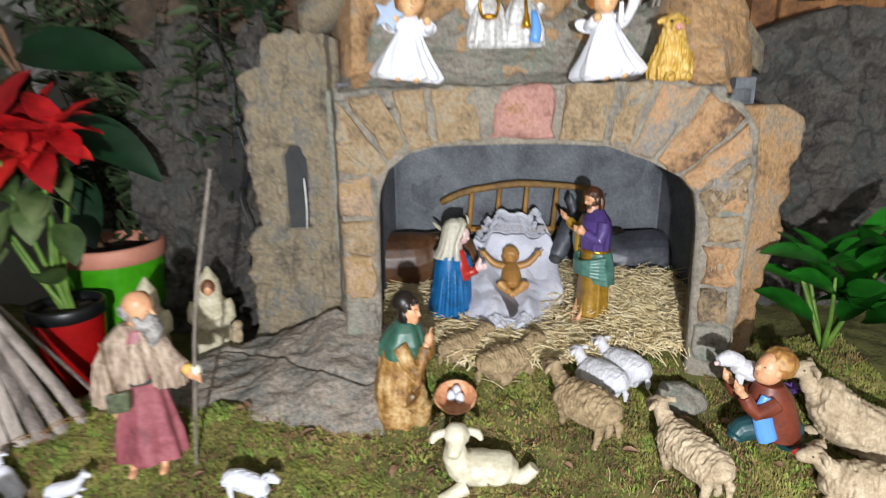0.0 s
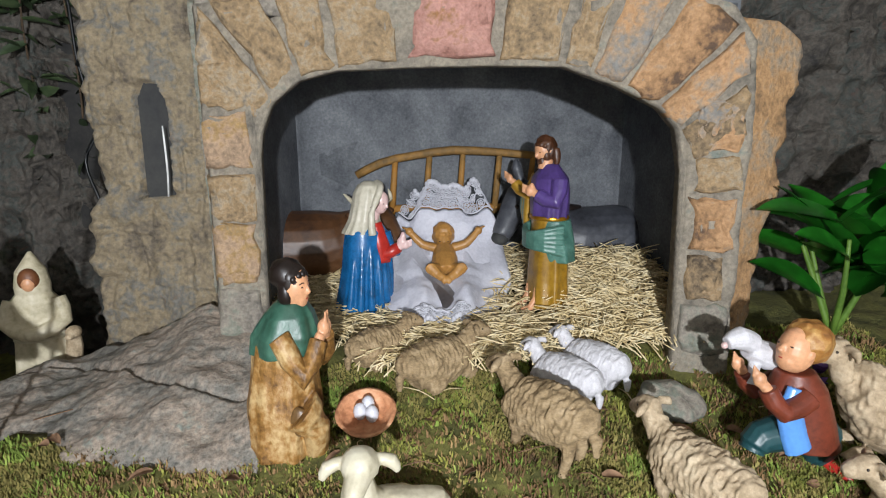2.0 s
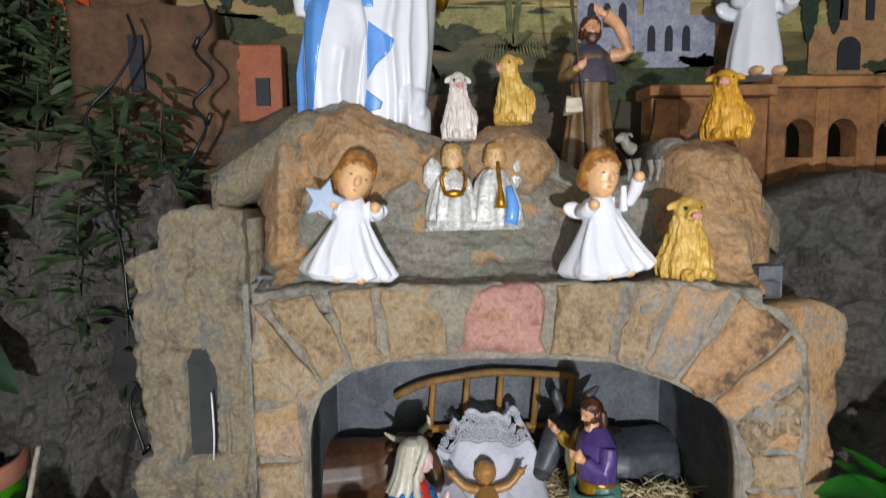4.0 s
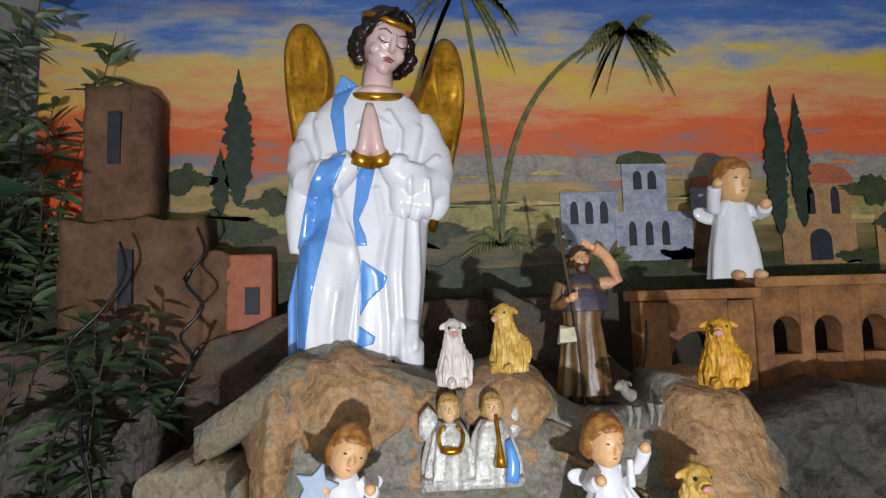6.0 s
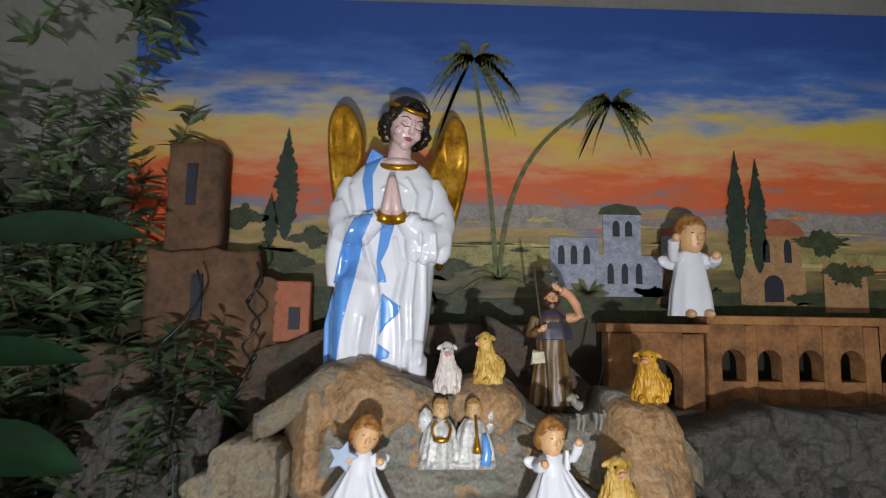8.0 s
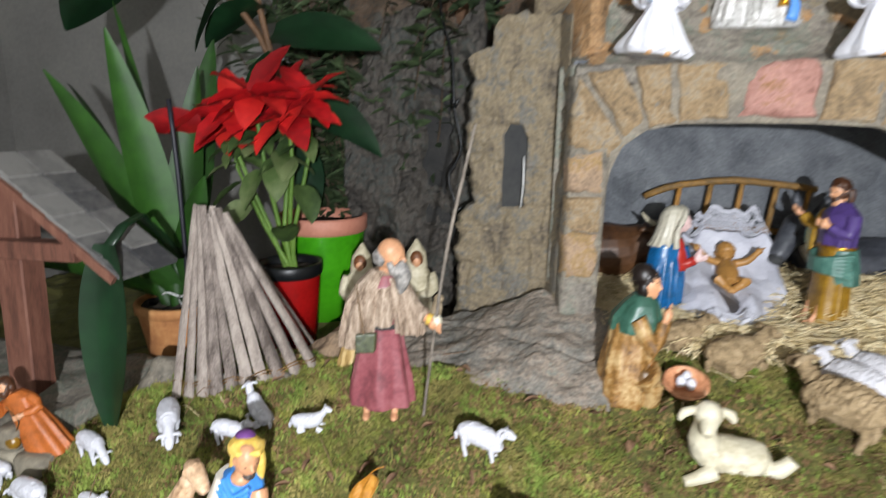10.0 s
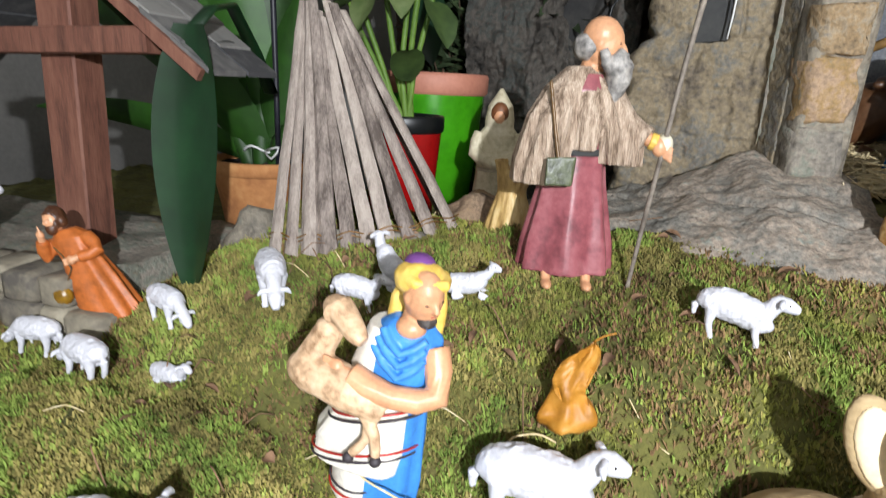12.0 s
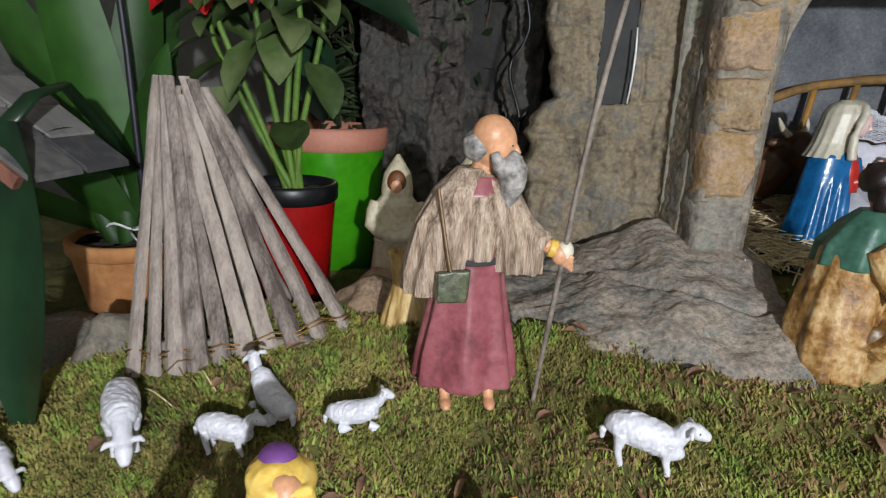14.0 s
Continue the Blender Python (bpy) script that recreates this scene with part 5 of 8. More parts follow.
def feeder():
    t = holder("hay_rack", pose(0.16, 1.5, 0.40), "ochre wooden hay rack fixed to the cave wall", "hay rack")
    M = Matrix.Translation((-0.16, -1.5, -0.40))
    rail = [(-0.02, 1.50, 0.412), (0.03, 1.495, 0.437), (0.10, 1.49, 0.452), (0.18, 1.49, 0.462), (0.27, 1.49, 0.457), (0.36, 1.495, 0.448)]
    Body().tube(rail, [0.008, 0.009, 0.008, 0.009, 0.008, 0.008], WOOD_OCHRE, 8, bumps=0.2).part("rail", t, m=M)
    Body().tube([(0.03, 1.50, 0.34), (0.16, 1.495, 0.345), (0.33, 1.50, 0.34)], 0.008, WOOD_OCHRE, 8).part("lower_rail", t, m=M)
    for x in (0.05, 0.12, 0.19, 0.265, 0.335):
        Body().tube([(x + 0.01, 1.492, ramp(x, (0.03, 0.18, 0.36), (0.437, 0.462, 0.448))), (x, 1.497, 0.33)], [0.006, 0.007], WOOD_OCHRE, 8, bumps=0.2).part("bar", t, m=M)


def straw(name, boxes, n, label, seed=2, ln=(0.04, 0.11)):
    rnd = random.Random(seed)
    b = Body()
    for _ in range(n):
        x0, x1, y0, y1, z0, z1 = rnd.choice(boxes)
        x, y = rnd.uniform(x0, x1), rnd.uniform(y0, y1)
        z = z0 + (z1 - z0) * ((y - y0) / max(y1 - y0, 1e-6)) + rnd.uniform(-0.005, 0.010)
        a, L = rnd.uniform(0, 6.28), rnd.uniform(*ln)
        t = rnd.uniform(-0.3, 0.55)
        d = Vector((math.cos(a), math.sin(a), t)) * L / 2
        c = Vector((x, y, z))
        bend = Vector((rnd.uniform(-0.01, 0.01), rnd.uniform(-0.01, 0.01), rnd.uniform(-0.004, 0.014)))
        b.tube([c - d, c + bend, c + d], [0.0013, 0.0014, 0.0010], STRAW, 3, fine=2)
    return b.thing(name, None, label, "straw", kind="stuff")


def kneeler():
    b = Body()
    b.loft([(0.0, 0.052, 0.050, 0, 0), (0.05, 0.054, 0.046, 0, 0), (0.10, 0.046, 0.038, 0.004, 0), (0.135, 0.044, 0.036, 0.008, 0), (0.155, 0.030, 0.028, 0.012, 0)], FLEECE, 36, 7, 0.09, 1, 0.10)
    b.loft([(0.118, 0.046, 0.040, 0.006, 0), (0.14, 0.047, 0.040, 0.01, 0), (0.162, 0.034, 0.032, 0.016, 0), (0.176, 0.020, 0.02, 0.02, 0)], GREEN_CLOTH, 32, 8, 0.09)
    head(b, (0.028, -0.002, 0.192), 0.022, SKIN, HAIR_DK, None, -12, 4)
    b.ball((0.016, 0, 0.206), (0.0235, 0.0225, 0.017), HAIR_DK, 18, None, 0.2, 140)
    for k in (-1, 1):
        arm(b, [(0.018, 0.036 * k, 0.145), (0.050, 0.036 * k, 0.100), (0.062, 0.012 * k, 0.135)], 0.012, FLEECE, SKIN)
    b.tube([(0.04, -0.03, 0.06), (0.055, -0.02, 0.035), (0.05, -0.01, 0.0)], [0.028, 0.02, 0.015], FLEECE, 12)
    b.ball((0.038, -0.036, 0.048), (0.016, 0.008, 0.018), BROWN_CLOTH, 12)
    b.fused(0.0016, 2, (HAIR_DK, RED, STRIPE, STRAW))
    return b.thing("kneeling_shepherd_statue", at(-0.075, 0.985, 0.108, -12, 1.12) @ Matrix.Diagonal((0.80, 0.86, 1.0, 1)), "painted kneeling shepherd statue in green cape and fleece tunic", "statue")


def basket():
    b = Body()
    rings = []
    for z, r in ((0.0, 0.020), (0.004, 0.026), (0.016, 0.036), (0.024, 0.040), (0.024, 0.035), (0.014, 0.031), (0.008, 0.018)):
        rings.append([(r * math.cos(a) * (1 + 0.02 * math.sin(6 * a)), r * math.sin(a), z) for a in [i * math.pi / 14 for i in range(28)]])
    b.rings(rings, BASKET)
    b.thing("basket", at(0.028, 1.0, bumpy(0.028, 1.0) + 0.004, 0, 1.0, 24), "shallow peach-coloured basket on the moss", "basket")
    for x, y in ((-0.008, 0.0), (0.008, -0.004), (0.002, 0.010)):
        Body().ball((0, 0, 0.0), (0.009, 0.009, 0.012), W_WHITE, 12).thing("egg", at(0.028 + x, 0.994 + y, bumpy(0.028, 1.0) + 0.024 + y * 0.5), "small white egg in the peach basket", "egg", "eggs in the basket")


def sheep(name, place, wool, label, size=1.0, fat=1.0, lying=False, graze=False, up=0.0, leg=None, sit=False, fluff=0.12, group="", headturn=0.0, curl=0.0):
    """A sheep that faces +x, about 0.1 long at size 1."""
    b = Body()
    leg = leg or wool
    z = 0.022 if lying else 0.046
    bz = 0.014 * up
    b.tube([(-0.052, 0, z - 0.004), (-0.045, 0, z + 0.002), (-0.02, 0.003 * curl, z + 0.004), (0.012, 0, z + 0.003 + bz * 0.4), (0.034, 0, z + 0.006 + bz), (0.042, 0, z + 0.010 + bz)], [0.006, 0.018 * fat, 0.0215 * fat, 0.0215 * fat, 0.017 * fat, 0.009], wool, 30, 1.05, fluff * 1.15, 190, 6)
    a = headturn
    hx, hz = (0.062, z - 0.018) if graze else (0.055, z + 0.034 + bz)
    hy = 0.02 * math.sin(a)
    b.tube([(0.028, 0, z + 0.008 + bz), (0.045, hy * 0.5, (z + hz) / 2 + 0.006), (hx, hy, hz)], [0.014, 0.011, 0.009], wool, 20, 1.0, fluff * 1.15, 190, 4)
    d = Vector((math.cos(a), math.sin(a), -1.0 if graze else -0.35)).normalized()
    c = Vector((hx, hy, hz))
    b.tube([c - d * 0.008, c + d * 0.004, c + d * 0.016, c + d * 0.022], [0.007, 0.0105, 0.0072, 0.004], leg, 12)
    s = Vector((-math.sin(a), math.cos(a), 0))
    for k in (-1, 1):
        b.tube([c - d * 0.003 + s * k * 0.008 + Vector((0, 0, 0.004)), c - d * 0.006 + s * k * 0.017 + Vector((0, 0, 0.001)), c - d * 0.005 + s * k * 0.022 - Vector((0, 0, 0.004))], [0.0035, 0.0042, 0.0015], leg, 8)
        b.ball(c + d * 0.006 + s * k * 0.0085 + Vector((0, 0, 0.003)), 0.0016, HAIR_DK, 6)
    if lying:
        for k in (-1, 1):
            b.tube([(0.028, 0.014 * k, 0.010), (0.046, 0.016 * k, 0.006), (0.032, 0.018 * k, 0.003)], [0.008, 0.006, 0.004], leg, 8)
            b.tube([(-0.03, 0.016 * k, 0.010), (-0.01, 0.022 * k, 0.006), (-0.03, 0.024 * k, 0.003)], [0.010, 0.007, 0.004], leg, 8)
    else:
        for x in (-0.036, 0.026):
            for k in (-1, 1):
                b.tube([(x, 0.011 * k, z), (x - 0.002, 0.011 * k, 0.022), (x + 0.002, 0.011 * k, 0.008), (x + 0.003, 0.011 * k, 0.0)], [0.011, 0.0058, 0.0046, 0.0052], leg, 9)
    b.tube([(-0.052, 0, z + 0.006), (-0.060, 0, z - 0.004), (-0.060, 0, z - 0.018)], [0.005, 0.006, 0.003], wool, 8)
    amp = 0.0022 if wool in (W_TAN, W_CREAM) else (0.0012 if wool is W_FUR else 0.0006)
    b.fused(0.0014, 2, (HAIR_DK,), None, lambda p, n: amp * noise.noise((p[0] * 330, p[1] * 130, p[2] * 130)) * (0.2 if p[0] > 0.045 or p[2] < 0.02 else 1))
    return b.thing(name, place @ Matrix.Diagonal((size * 0.92, size, size, 1)), label, "figurine", group)


def shepherd_right():
    b = Body()
    b.tube([(0.01, 0, 0.075), (0.045, 0.0, 0.055), (0.05, 0.01, 0.03), (0.045, 0.02, 0.0)], [0.030, 0.026, 0.022, 0.012], DKTEAL, 14)
    b.tube([(-0.01, -0.01, 0.07), (-0.05, -0.01, 0.062), (-0.062, -0.012, 0.045)], [0.026, 0.022, 0.018], DKTEAL, 14)
    b.loft([(0.045, 0.046, 0.036, 0.022, 0), (0.09, 0.042, 0.034, 0.012, 0), (0.13, 0.038, 0.032, 0.0, 0), (0.155, 0.024, 0.024, -0.006, 0)], RUST, 30, 5, 0.06)
    b.tube([(-0.018, -0.026, 0.14), (-0.026, -0.03, 0.10), (-0.012, -0.034, 0.055)], [0.014, 0.018, 0.018], PALE_BLUE, 12, 0.6)
    head(b, (-0.012, -0.006, 0.185), 0.028, SKIN, None, None, -165, -14)
    b.ball((0.006, 0.0, 0.194), (0.030, 0.031, 0.030), mat("blond_hair", ["6a4220", "9a6a34", "c29a5c"], 50, 0.5, 0.5), 16, None, 0.15, 120)
    arm(b, [(-0.006, -0.034, 0.13), (-0.044, -0.042, 0.115), (-0.066, -0.036, 0.145)], 0.012, RUST, SKIN)
    arm(b, [(-0.006, 0.030, 0.13), (-0.044, 0.026, 0.115), (-0.066, 0.02, 0.145)], 0.012, RUST, SKIN)
    b.tube([(0.05, 0.03, 0.02), (0.065, 0.0, 0.006), (0.075, -0.03, 0.002)], [0.010, 0.010, 0.007], RED, 8)
    # the lamb on the shoulder
    b.tube([(0.0, 0.03, 0.155), (-0.03, 0.025, 0.165), (-0.062, 0.02, 0.178)], [0.014, 0.020, 0.014], W_FUR, 14, bumps=0.12, freq=120)
    b.tube([(-0.055, 0.02, 0.185), (-0.078, 0.015, 0.195), (-0.098, 0.01, 0.190)], [0.014, 0.016, 0.009], W_FUR, 14)
    b.ball((-0.102, 0.008, 0.188), 0.005, SKIN_PALE, 8)
    b.tube([(-0.05, 0.02, 0.165), (-0.058, 0.01, 0.13)], [0.009, 0.007], W_FUR, 8)
    b.fused(0.0016, 2, (HAIR_DK, RED, STRIPE, STRAW))
    return b.thing("shepherd_statue", at(0.555, 0.917, 0.085, 0, 0.90), "kneeling shepherd statue in rust coat carrying a white lamb", "statue")


def old_man():
    b = Body()
    b.loft([(0.016, 0.056, 0.040, 0, 0), (0.05, 0.053, 0.038, 0, 0), (0.12, 0.040, 0.031, 0, 0), (0.165, 0.034, 0.028, 0, 0)], MAUVE, 44, 8, 0.14, 0.3)
    b.loft([(0.158, 0.034, 0.029, 0, 0), (0.20, 0.037, 0.030, 0, 0), (0.232, 0.040, 0.028, 0, 0), (0.250, 0.022, 0.02, 0.004, 0)], MAUVE, 30, 5, 0.05)
    b.loft([(0.158, 0.036, 0.031, 0, 0), (0.167, 0.036, 0.031, 0, 0)], SLOT, 24)
    b.loft([(0.122, 0.034, 0.036, -0.040, 0.004), (0.15, 0.038, 0.038, -0.036, 0.002), (0.20, 0.036, 0.036, -0.026, 0.0), (0.235, 0.030, 0.028, -0.012, 0), (0.258, 0.018, 0.018, 0.0, 0)], FRINGE, 40, 13, 0.10, 0.4, 0.10)
    b.loft([(0.150, 0.020, 0.034, 0.040, 0.002), (0.19, 0.022, 0.034, 0.034, 0), (0.228, 0.024, 0.028, 0.020, 0), (0.252, 0.016, 0.018, 0.008, 0)], FRINGE, 32, 11, 0.10, 2.0, 0.10)
    b.loft([(0.165, 0.012, 0.012, 0.006, -0.028), (0.20, 0.018, 0.014, 0.008, -0.024), (0.232, 0.022, 0.016, 0.006, -0.012)], FRINGE, 20, 7, 0.15)
    b.tube([(0.004, 0.002, 0.240), (0.010, -0.004, 0.262)], 0.014, SKIN, 10)
    head(b, (0.018, -0.008, 0.282), 0.024, SKIN, None, None, -22, 10)
    b.ball((0.003, -0.002, 0.280), (0.0200, 0.0228, 0.017), GREY_HAIR, 16, None, 0.15, 160)
    b.ball((0.015, -0.008, 0.291), (0.0220, 0.0212, 0.021), SKIN, 18)
    b.tube([(0.026, -0.022, 0.272), (0.034, -0.020, 0.262), (0.036, -0.018, 0.242), (0.030, -0.020, 0.218)], [0.010, 0.015, 0.014, 0.004], GREY_HAIR, 14, bumps=0.25, freq=160, fine=4)
    b.tube([(0.014, -0.028, 0.276), (0.020, -0.028, 0.262), (0.028, -0.024, 0.252)], [0.005, 0.008, 0.007], GREY_HAIR, 10, bumps=0.2, freq=160)
    arm(b, [(0.030, -0.004, 0.235), (0.052, -0.014, 0.198), (0.076, -0.026, 0.182)], 0.013, FRINGE, SKIN)
    b.loft([(0.150, 0.015, 0.022, 0.060, -0.014), (0.185, 0.017, 0.020, 0.058, -0.014), (0.21, 0.013, 0.016, 0.046, -0.01)], FRINGE, 24, 9, 0.16)
    b.tube([(0.078, -0.027, 0.180), (0.086, -0.029, 0.178)], 0.010, YELLOW, 12)
    b.ball((0.094, -0.030, 0.177), (0.010, 0.010, 0.012), CREAM_GLAZE, 12)
    b.box((-0.022, -0.045, 0.142), (0.032, 0.012, 0.030), mat("olive_bag", ["2c3020", "4c5238", "666a4c"], 30, 0.4, 0.4), None, 0.003)
    b.tube([(-0.04, -0.03, 0.24), (-0.03, -0.042, 0.18), (-0.024, -0.047, 0.15)], 0.0025, BROWN_CLOTH, 6)
    legs(b, 0.010, 0.024, SKIN, -0.022)
    b.tube([(0.074, -0.034, 0.0), (0.084, -0.034, 0.10), (0.093, -0.034, 0.18), (0.104, -0.030, 0.27), (0.120, -0.022, 0.36), (0.150, -0.010, 0.50)], [0.0030, 0.0032, 0.0030, 0.0034, 0.0036, 0.0026], mat("grey_staff", ["4a423a", "8a8074"], 30, 0.7, 0.4), 8, bumps=0.25, freq=80)
    b.fused(0.0016, 2, (HAIR_DK, RED, STRIPE, STRAW))
    return b.thing("old_pilgrim_statue", at(-0.499, 0.888, 0.074, 14, 1.02), "bearded old man statue in mauve robe with a tall staff", "statue")


def monk(place, label, lamb=False):
    b = Body()
    b.loft([(0.0, 0.046, 0.034, 0, 0), (0.03, 0.045, 0.034, 0, 0), (0.11, 0.038, 0.028, 0, 0), (0.15, 0.036, 0.027, 0, 0), (0.185, 0.036, 0.026, 0, 0), (0.205, 0.020, 0.018, 0, 0)], HABIT, 36, 8, 0.10, 0.5)
    b.loft([(0.118, 0.039, 0.030, 0, 0), (0.124, 0.039, 0.030, 0, 0)], CREAM_GLAZE, 24)
    b.loft([(0.192, 0.026, 0.022, 0, 0.002), (0.21, 0.027, 0.026, 0, 0.002), (0.235, 0.023, 0.023, 0, 0.004), (0.255, 0.010, 0.010, 0, 0.008), (0.266, 0.003, 0.003, 0, 0.012)], HABIT, 24)
    b.ball((0, -0.014, 0.222), (0.0165, 0.013, 0.021), BROWN_HOOD, 16)
    b.ball((0, -0.020, 0.218), (0.011, 0.009, 0.014), SKIN, 12)
    for k in (-1, 1):
        b.tube([(k * 0.032, 0, 0.185), (k * 0.040, -0.012, 0.150), (k * 0.012, -0.034, 0.136)], [0.014, 0.014, 0.012], HABIT, 12)
        b.tube([(k * 0.014, -0.033, 0.136), (-k * 0.010, -0.040, 0.134)], [0.012, 0.009], HABIT, 10)
    if lamb:
        b.tube([(0.045, -0.012, 0.06), (0.05, -0.01, 0.10), (0.052, -0.014, 0.12)], [0.012, 0.014, 0.010], W_CREAM, 12, bumps=0.1, freq=100)
        b.ball((0.054, -0.022, 0.128), (0.013, 0.016, 0.011), W_CREAM, 12)
        b.ball((0.050, -0.036, 0.124), (0.007, 0.008, 0.006), W_CREAM, 10)
    b.fused(0.0016, 2, (HAIR_DK, RED, STRIPE, STRAW))
    return b.thing("monk_statue", place, label, "statue", "monks in hooded habits")


def sheaf():
    b = Body()
    SHEAF = mat("sheaf_straw", ["7a5a2c", "bc9c62", "dcc898"], 40, 0.6, 0.6, 200, stretch=(1, 1, 0.3))
    rnd = random.Random(8)
    b.loft([(0, 0.034, 0.026, 0, 0), (0.03, 0.026, 0.02, 0, 0), (0.055, 0.018, 0.015, 0, 0), (0.085, 0.024, 0.018, 0.004, 0)], SHEAF, 30, 12, 0.12)
    for _ in range(40):
        a = rnd.uniform(0, 6.28)
        b.tube([(0.03 * math.cos(a), 0.023 * math.sin(a), 0), (0.017 * math.cos(a), 0.014 * math.sin(a), 0.055), (0.024 * math.cos(a), 0.018 * math.sin(a), 0.095)], 0.0026, SHEAF, 5)
    b.fused(0.0016, 1)
    return b.thing("straw_sheaf", at(-0.590, 0.985, None, 0, 1.1), "small yellow straw sheaf standing behind the old man", "sheaf")


def shepherd_lamb():
    b = Body()
    b.loft([(0.035, 0.040, 0.032, 0, 0), (0.08, 0.043, 0.034, 0, 0), (0.15, 0.040, 0.031, 0, 0), (0.20, 0.034, 0.028, 0.002, 0)], SKYBLUE, 40, 7, 0.10, 0.4)
    b.loft([(0.095, 0.055, 0.042, -0.022, -0.006), (0.12, 0.056, 0.042, -0.020, -0.006), (0.16, 0.044, 0.037, -0.010, -0.003), (0.185, 0.036, 0.032, 0, 0)], TURB, 40, 6, 0.07)
    b.loft([(0.05, 0.026, 0.030, -0.024, -0.010), (0.10, 0.030, 0.032, -0.022, -0.008)], TURB, 26, 5, 0.06)
    for z, k, m in ((0.110, 1.03, RED), (0.102, 1.03, STRIPE), (0.150, 1.06, STRIPE), (0.157, 1.06, RED)):
        rx, ry, cx = ramp(z, (0.095, 0.12, 0.16), (0.055, 0.056, 0.044)), ramp(z, (0.095, 0.12, 0.16), (0.042, 0.042, 0.037)), ramp(z, (0.095, 0.12, 0.16), (-0.022, -0.020, -0.010))
        b.tube([(cx + rx * k * 1.03 * math.cos(a), -0.005 + ry * k * 1.04 * math.sin(a), z + 0.018 * math.cos(a + 0.5)) for a in [i * math.pi / 14 for i in range(29)]], 0.0014, m, 5, fine=1)
    for z, m in ((0.062, RED), (0.070, STRIPE)):
        b.tube([(-0.024 + 0.029 * math.cos(a), -0.010 + 0.033 * math.sin(a), z - 0.004 * math.cos(a)) for a in [i * math.pi / 10 for i in range(21)]], 0.0012, m, 5, fine=1)
    b.loft([(0.185, 0.036, 0.030, 0.002, 0), (0.215, 0.040, 0.030, 0.006, 0), (0.245, 0.036, 0.027, 0.008, 0), (0.262, 0.018, 0.018, 0.010, 0)], SKYBLUE, 30, 6, 0.07)
    b.ball((0.014, -0.014, 0.256), (0.016, 0.014, 0.012), SKIN, 14)
    for k in range(3):
        b.tube([(-0.012 - 0.004 * k, -0.022, 0.252 - 0.010 * k), (0.012, -0.033, 0.234 - 0.013 * k), (0.034, -0.022, 0.250 - 0.010 * k)], 0.0045, SKYBLUE, 8)
    b.loft([(0.20, 0.020, 0.030, -0.026, 0.0), (0.25, 0.016, 0.024, -0.016, 0.0)], TURB, 20, 5, 0.08)
    b.tube([(0.012, -0.004, 0.255), (0.016, -0.008, 0.275)], 0.013, SKIN, 10)
    head(b, (0.021, -0.012, 0.291), 0.024, SKIN, None, None, -36, 14, 8)
    b.ball((0.029, -0.017, 0.268), (0.010, 0.010, 0.008), mat("dark_grey_beard", ["2c2624", "4a4440"], 60, 0.6, 0.5), 12, None, 0.2, 160)
    b.ball((0.012, -0.002, 0.303), (0.0265, 0.026, 0.018), YELLOW, 18, None, 0.08, 120)
    b.tube([(0.002, 0.016, 0.300), (-0.008, 0.012, 0.272), (-0.012, 0.008, 0.240)], [0.010, 0.012, 0.008], YELLOW, 12, bumps=0.2, freq=90)
    b.tube([(0.026, 0.014, 0.300), (0.032, 0.012, 0.272), (0.034, 0.008, 0.245)], [0.008, 0.009, 0.006], YELLOW, 12, bumps=0.2, freq=90)
    b.tube([(-0.006, -0.012, 0.307), (0.016, -0.026, 0.306), (0.040, -0.012, 0.305), (0.030, 0.016, 0.305)], 0.006, YELLOW, 10)
    b.ball((0.008, 0.004, 0.315), (0.016, 0.016, 0.011), LILAC, 16)
    arm(b, [(0.038, -0.004, 0.236), (0.052, -0.024, 0.196), (0.012, -0.044, 0.194), (-0.030, -0.046, 0.205)], 0.012, SKIN, SKIN)
    # the lamb in his arms
    L = mat("spotted_lamb", ["7a5a3c", "c8a684", "dcc2a2"], 30, 0.6, 0.3, 120)
    b.tube([(-0.098, -0.034, 0.192), (-0.078, -0.038, 0.194), (-0.03, -0.046, 0.190), (0.008, -0.042, 0.176)], [0.011, 0.022, 0.022, 0.014], L, 14, bumps=0.06, freq=90)
    b.tube([(-0.078, -0.036, 0.198), (-0.070, -0.030, 0.224), (-0.056, -0.030, 0.254)], [0.020, 0.016, 0.014], L, 12)
    b.tube([(-0.066, -0.026, 0.262), (-0.052, -0.034, 0.264), (-0.028, -0.048, 0.252), (-0.018, -0.052, 0.247)], [0.011, 0.015, 0.011, 0.006], L, 12)
    for k in (-1, 1):
        b.ball((-0.060, -0.030 + 0.014 * k, 0.262), (0.006, 0.004, 0.010), L, 8)
    b.tube([(-0.006, -0.048, 0.178), (-0.002, -0.054, 0.150), (-0.016, -0.056, 0.128)], [0.008, 0.006, 0.005], L, 8)
    b.tube([(-0.014, -0.048, 0.178), (0.006, -0.056, 0.155), (0.010, -0.058, 0.135)], [0.008, 0.006, 0.005], L, 8)
    b.ball((-0.018, -0.057, 0.123), 0.006, STRIPE, 8)
    b.ball((0.011, -0.059, 0.130), 0.006, STRIPE, 8)
    legs(b, 0.011, 0.020, SKIN, -0.010, 0.026)
    b.ball((0.0, 0.0, 0.004), (0.045, 0.035, 0.008), TEAL, 16, None, 0.15, 60)
    b.fused(0.0016, 2, (HAIR_DK, RED, STRIPE, STRAW))
    return b.thing("lamb_bearer_statue", at(-0.634, 0.605, -0.118, 0, 0.89, 0, 6), "painted shepherd statue in blue and white robes holding a spotted lamb", "statue")


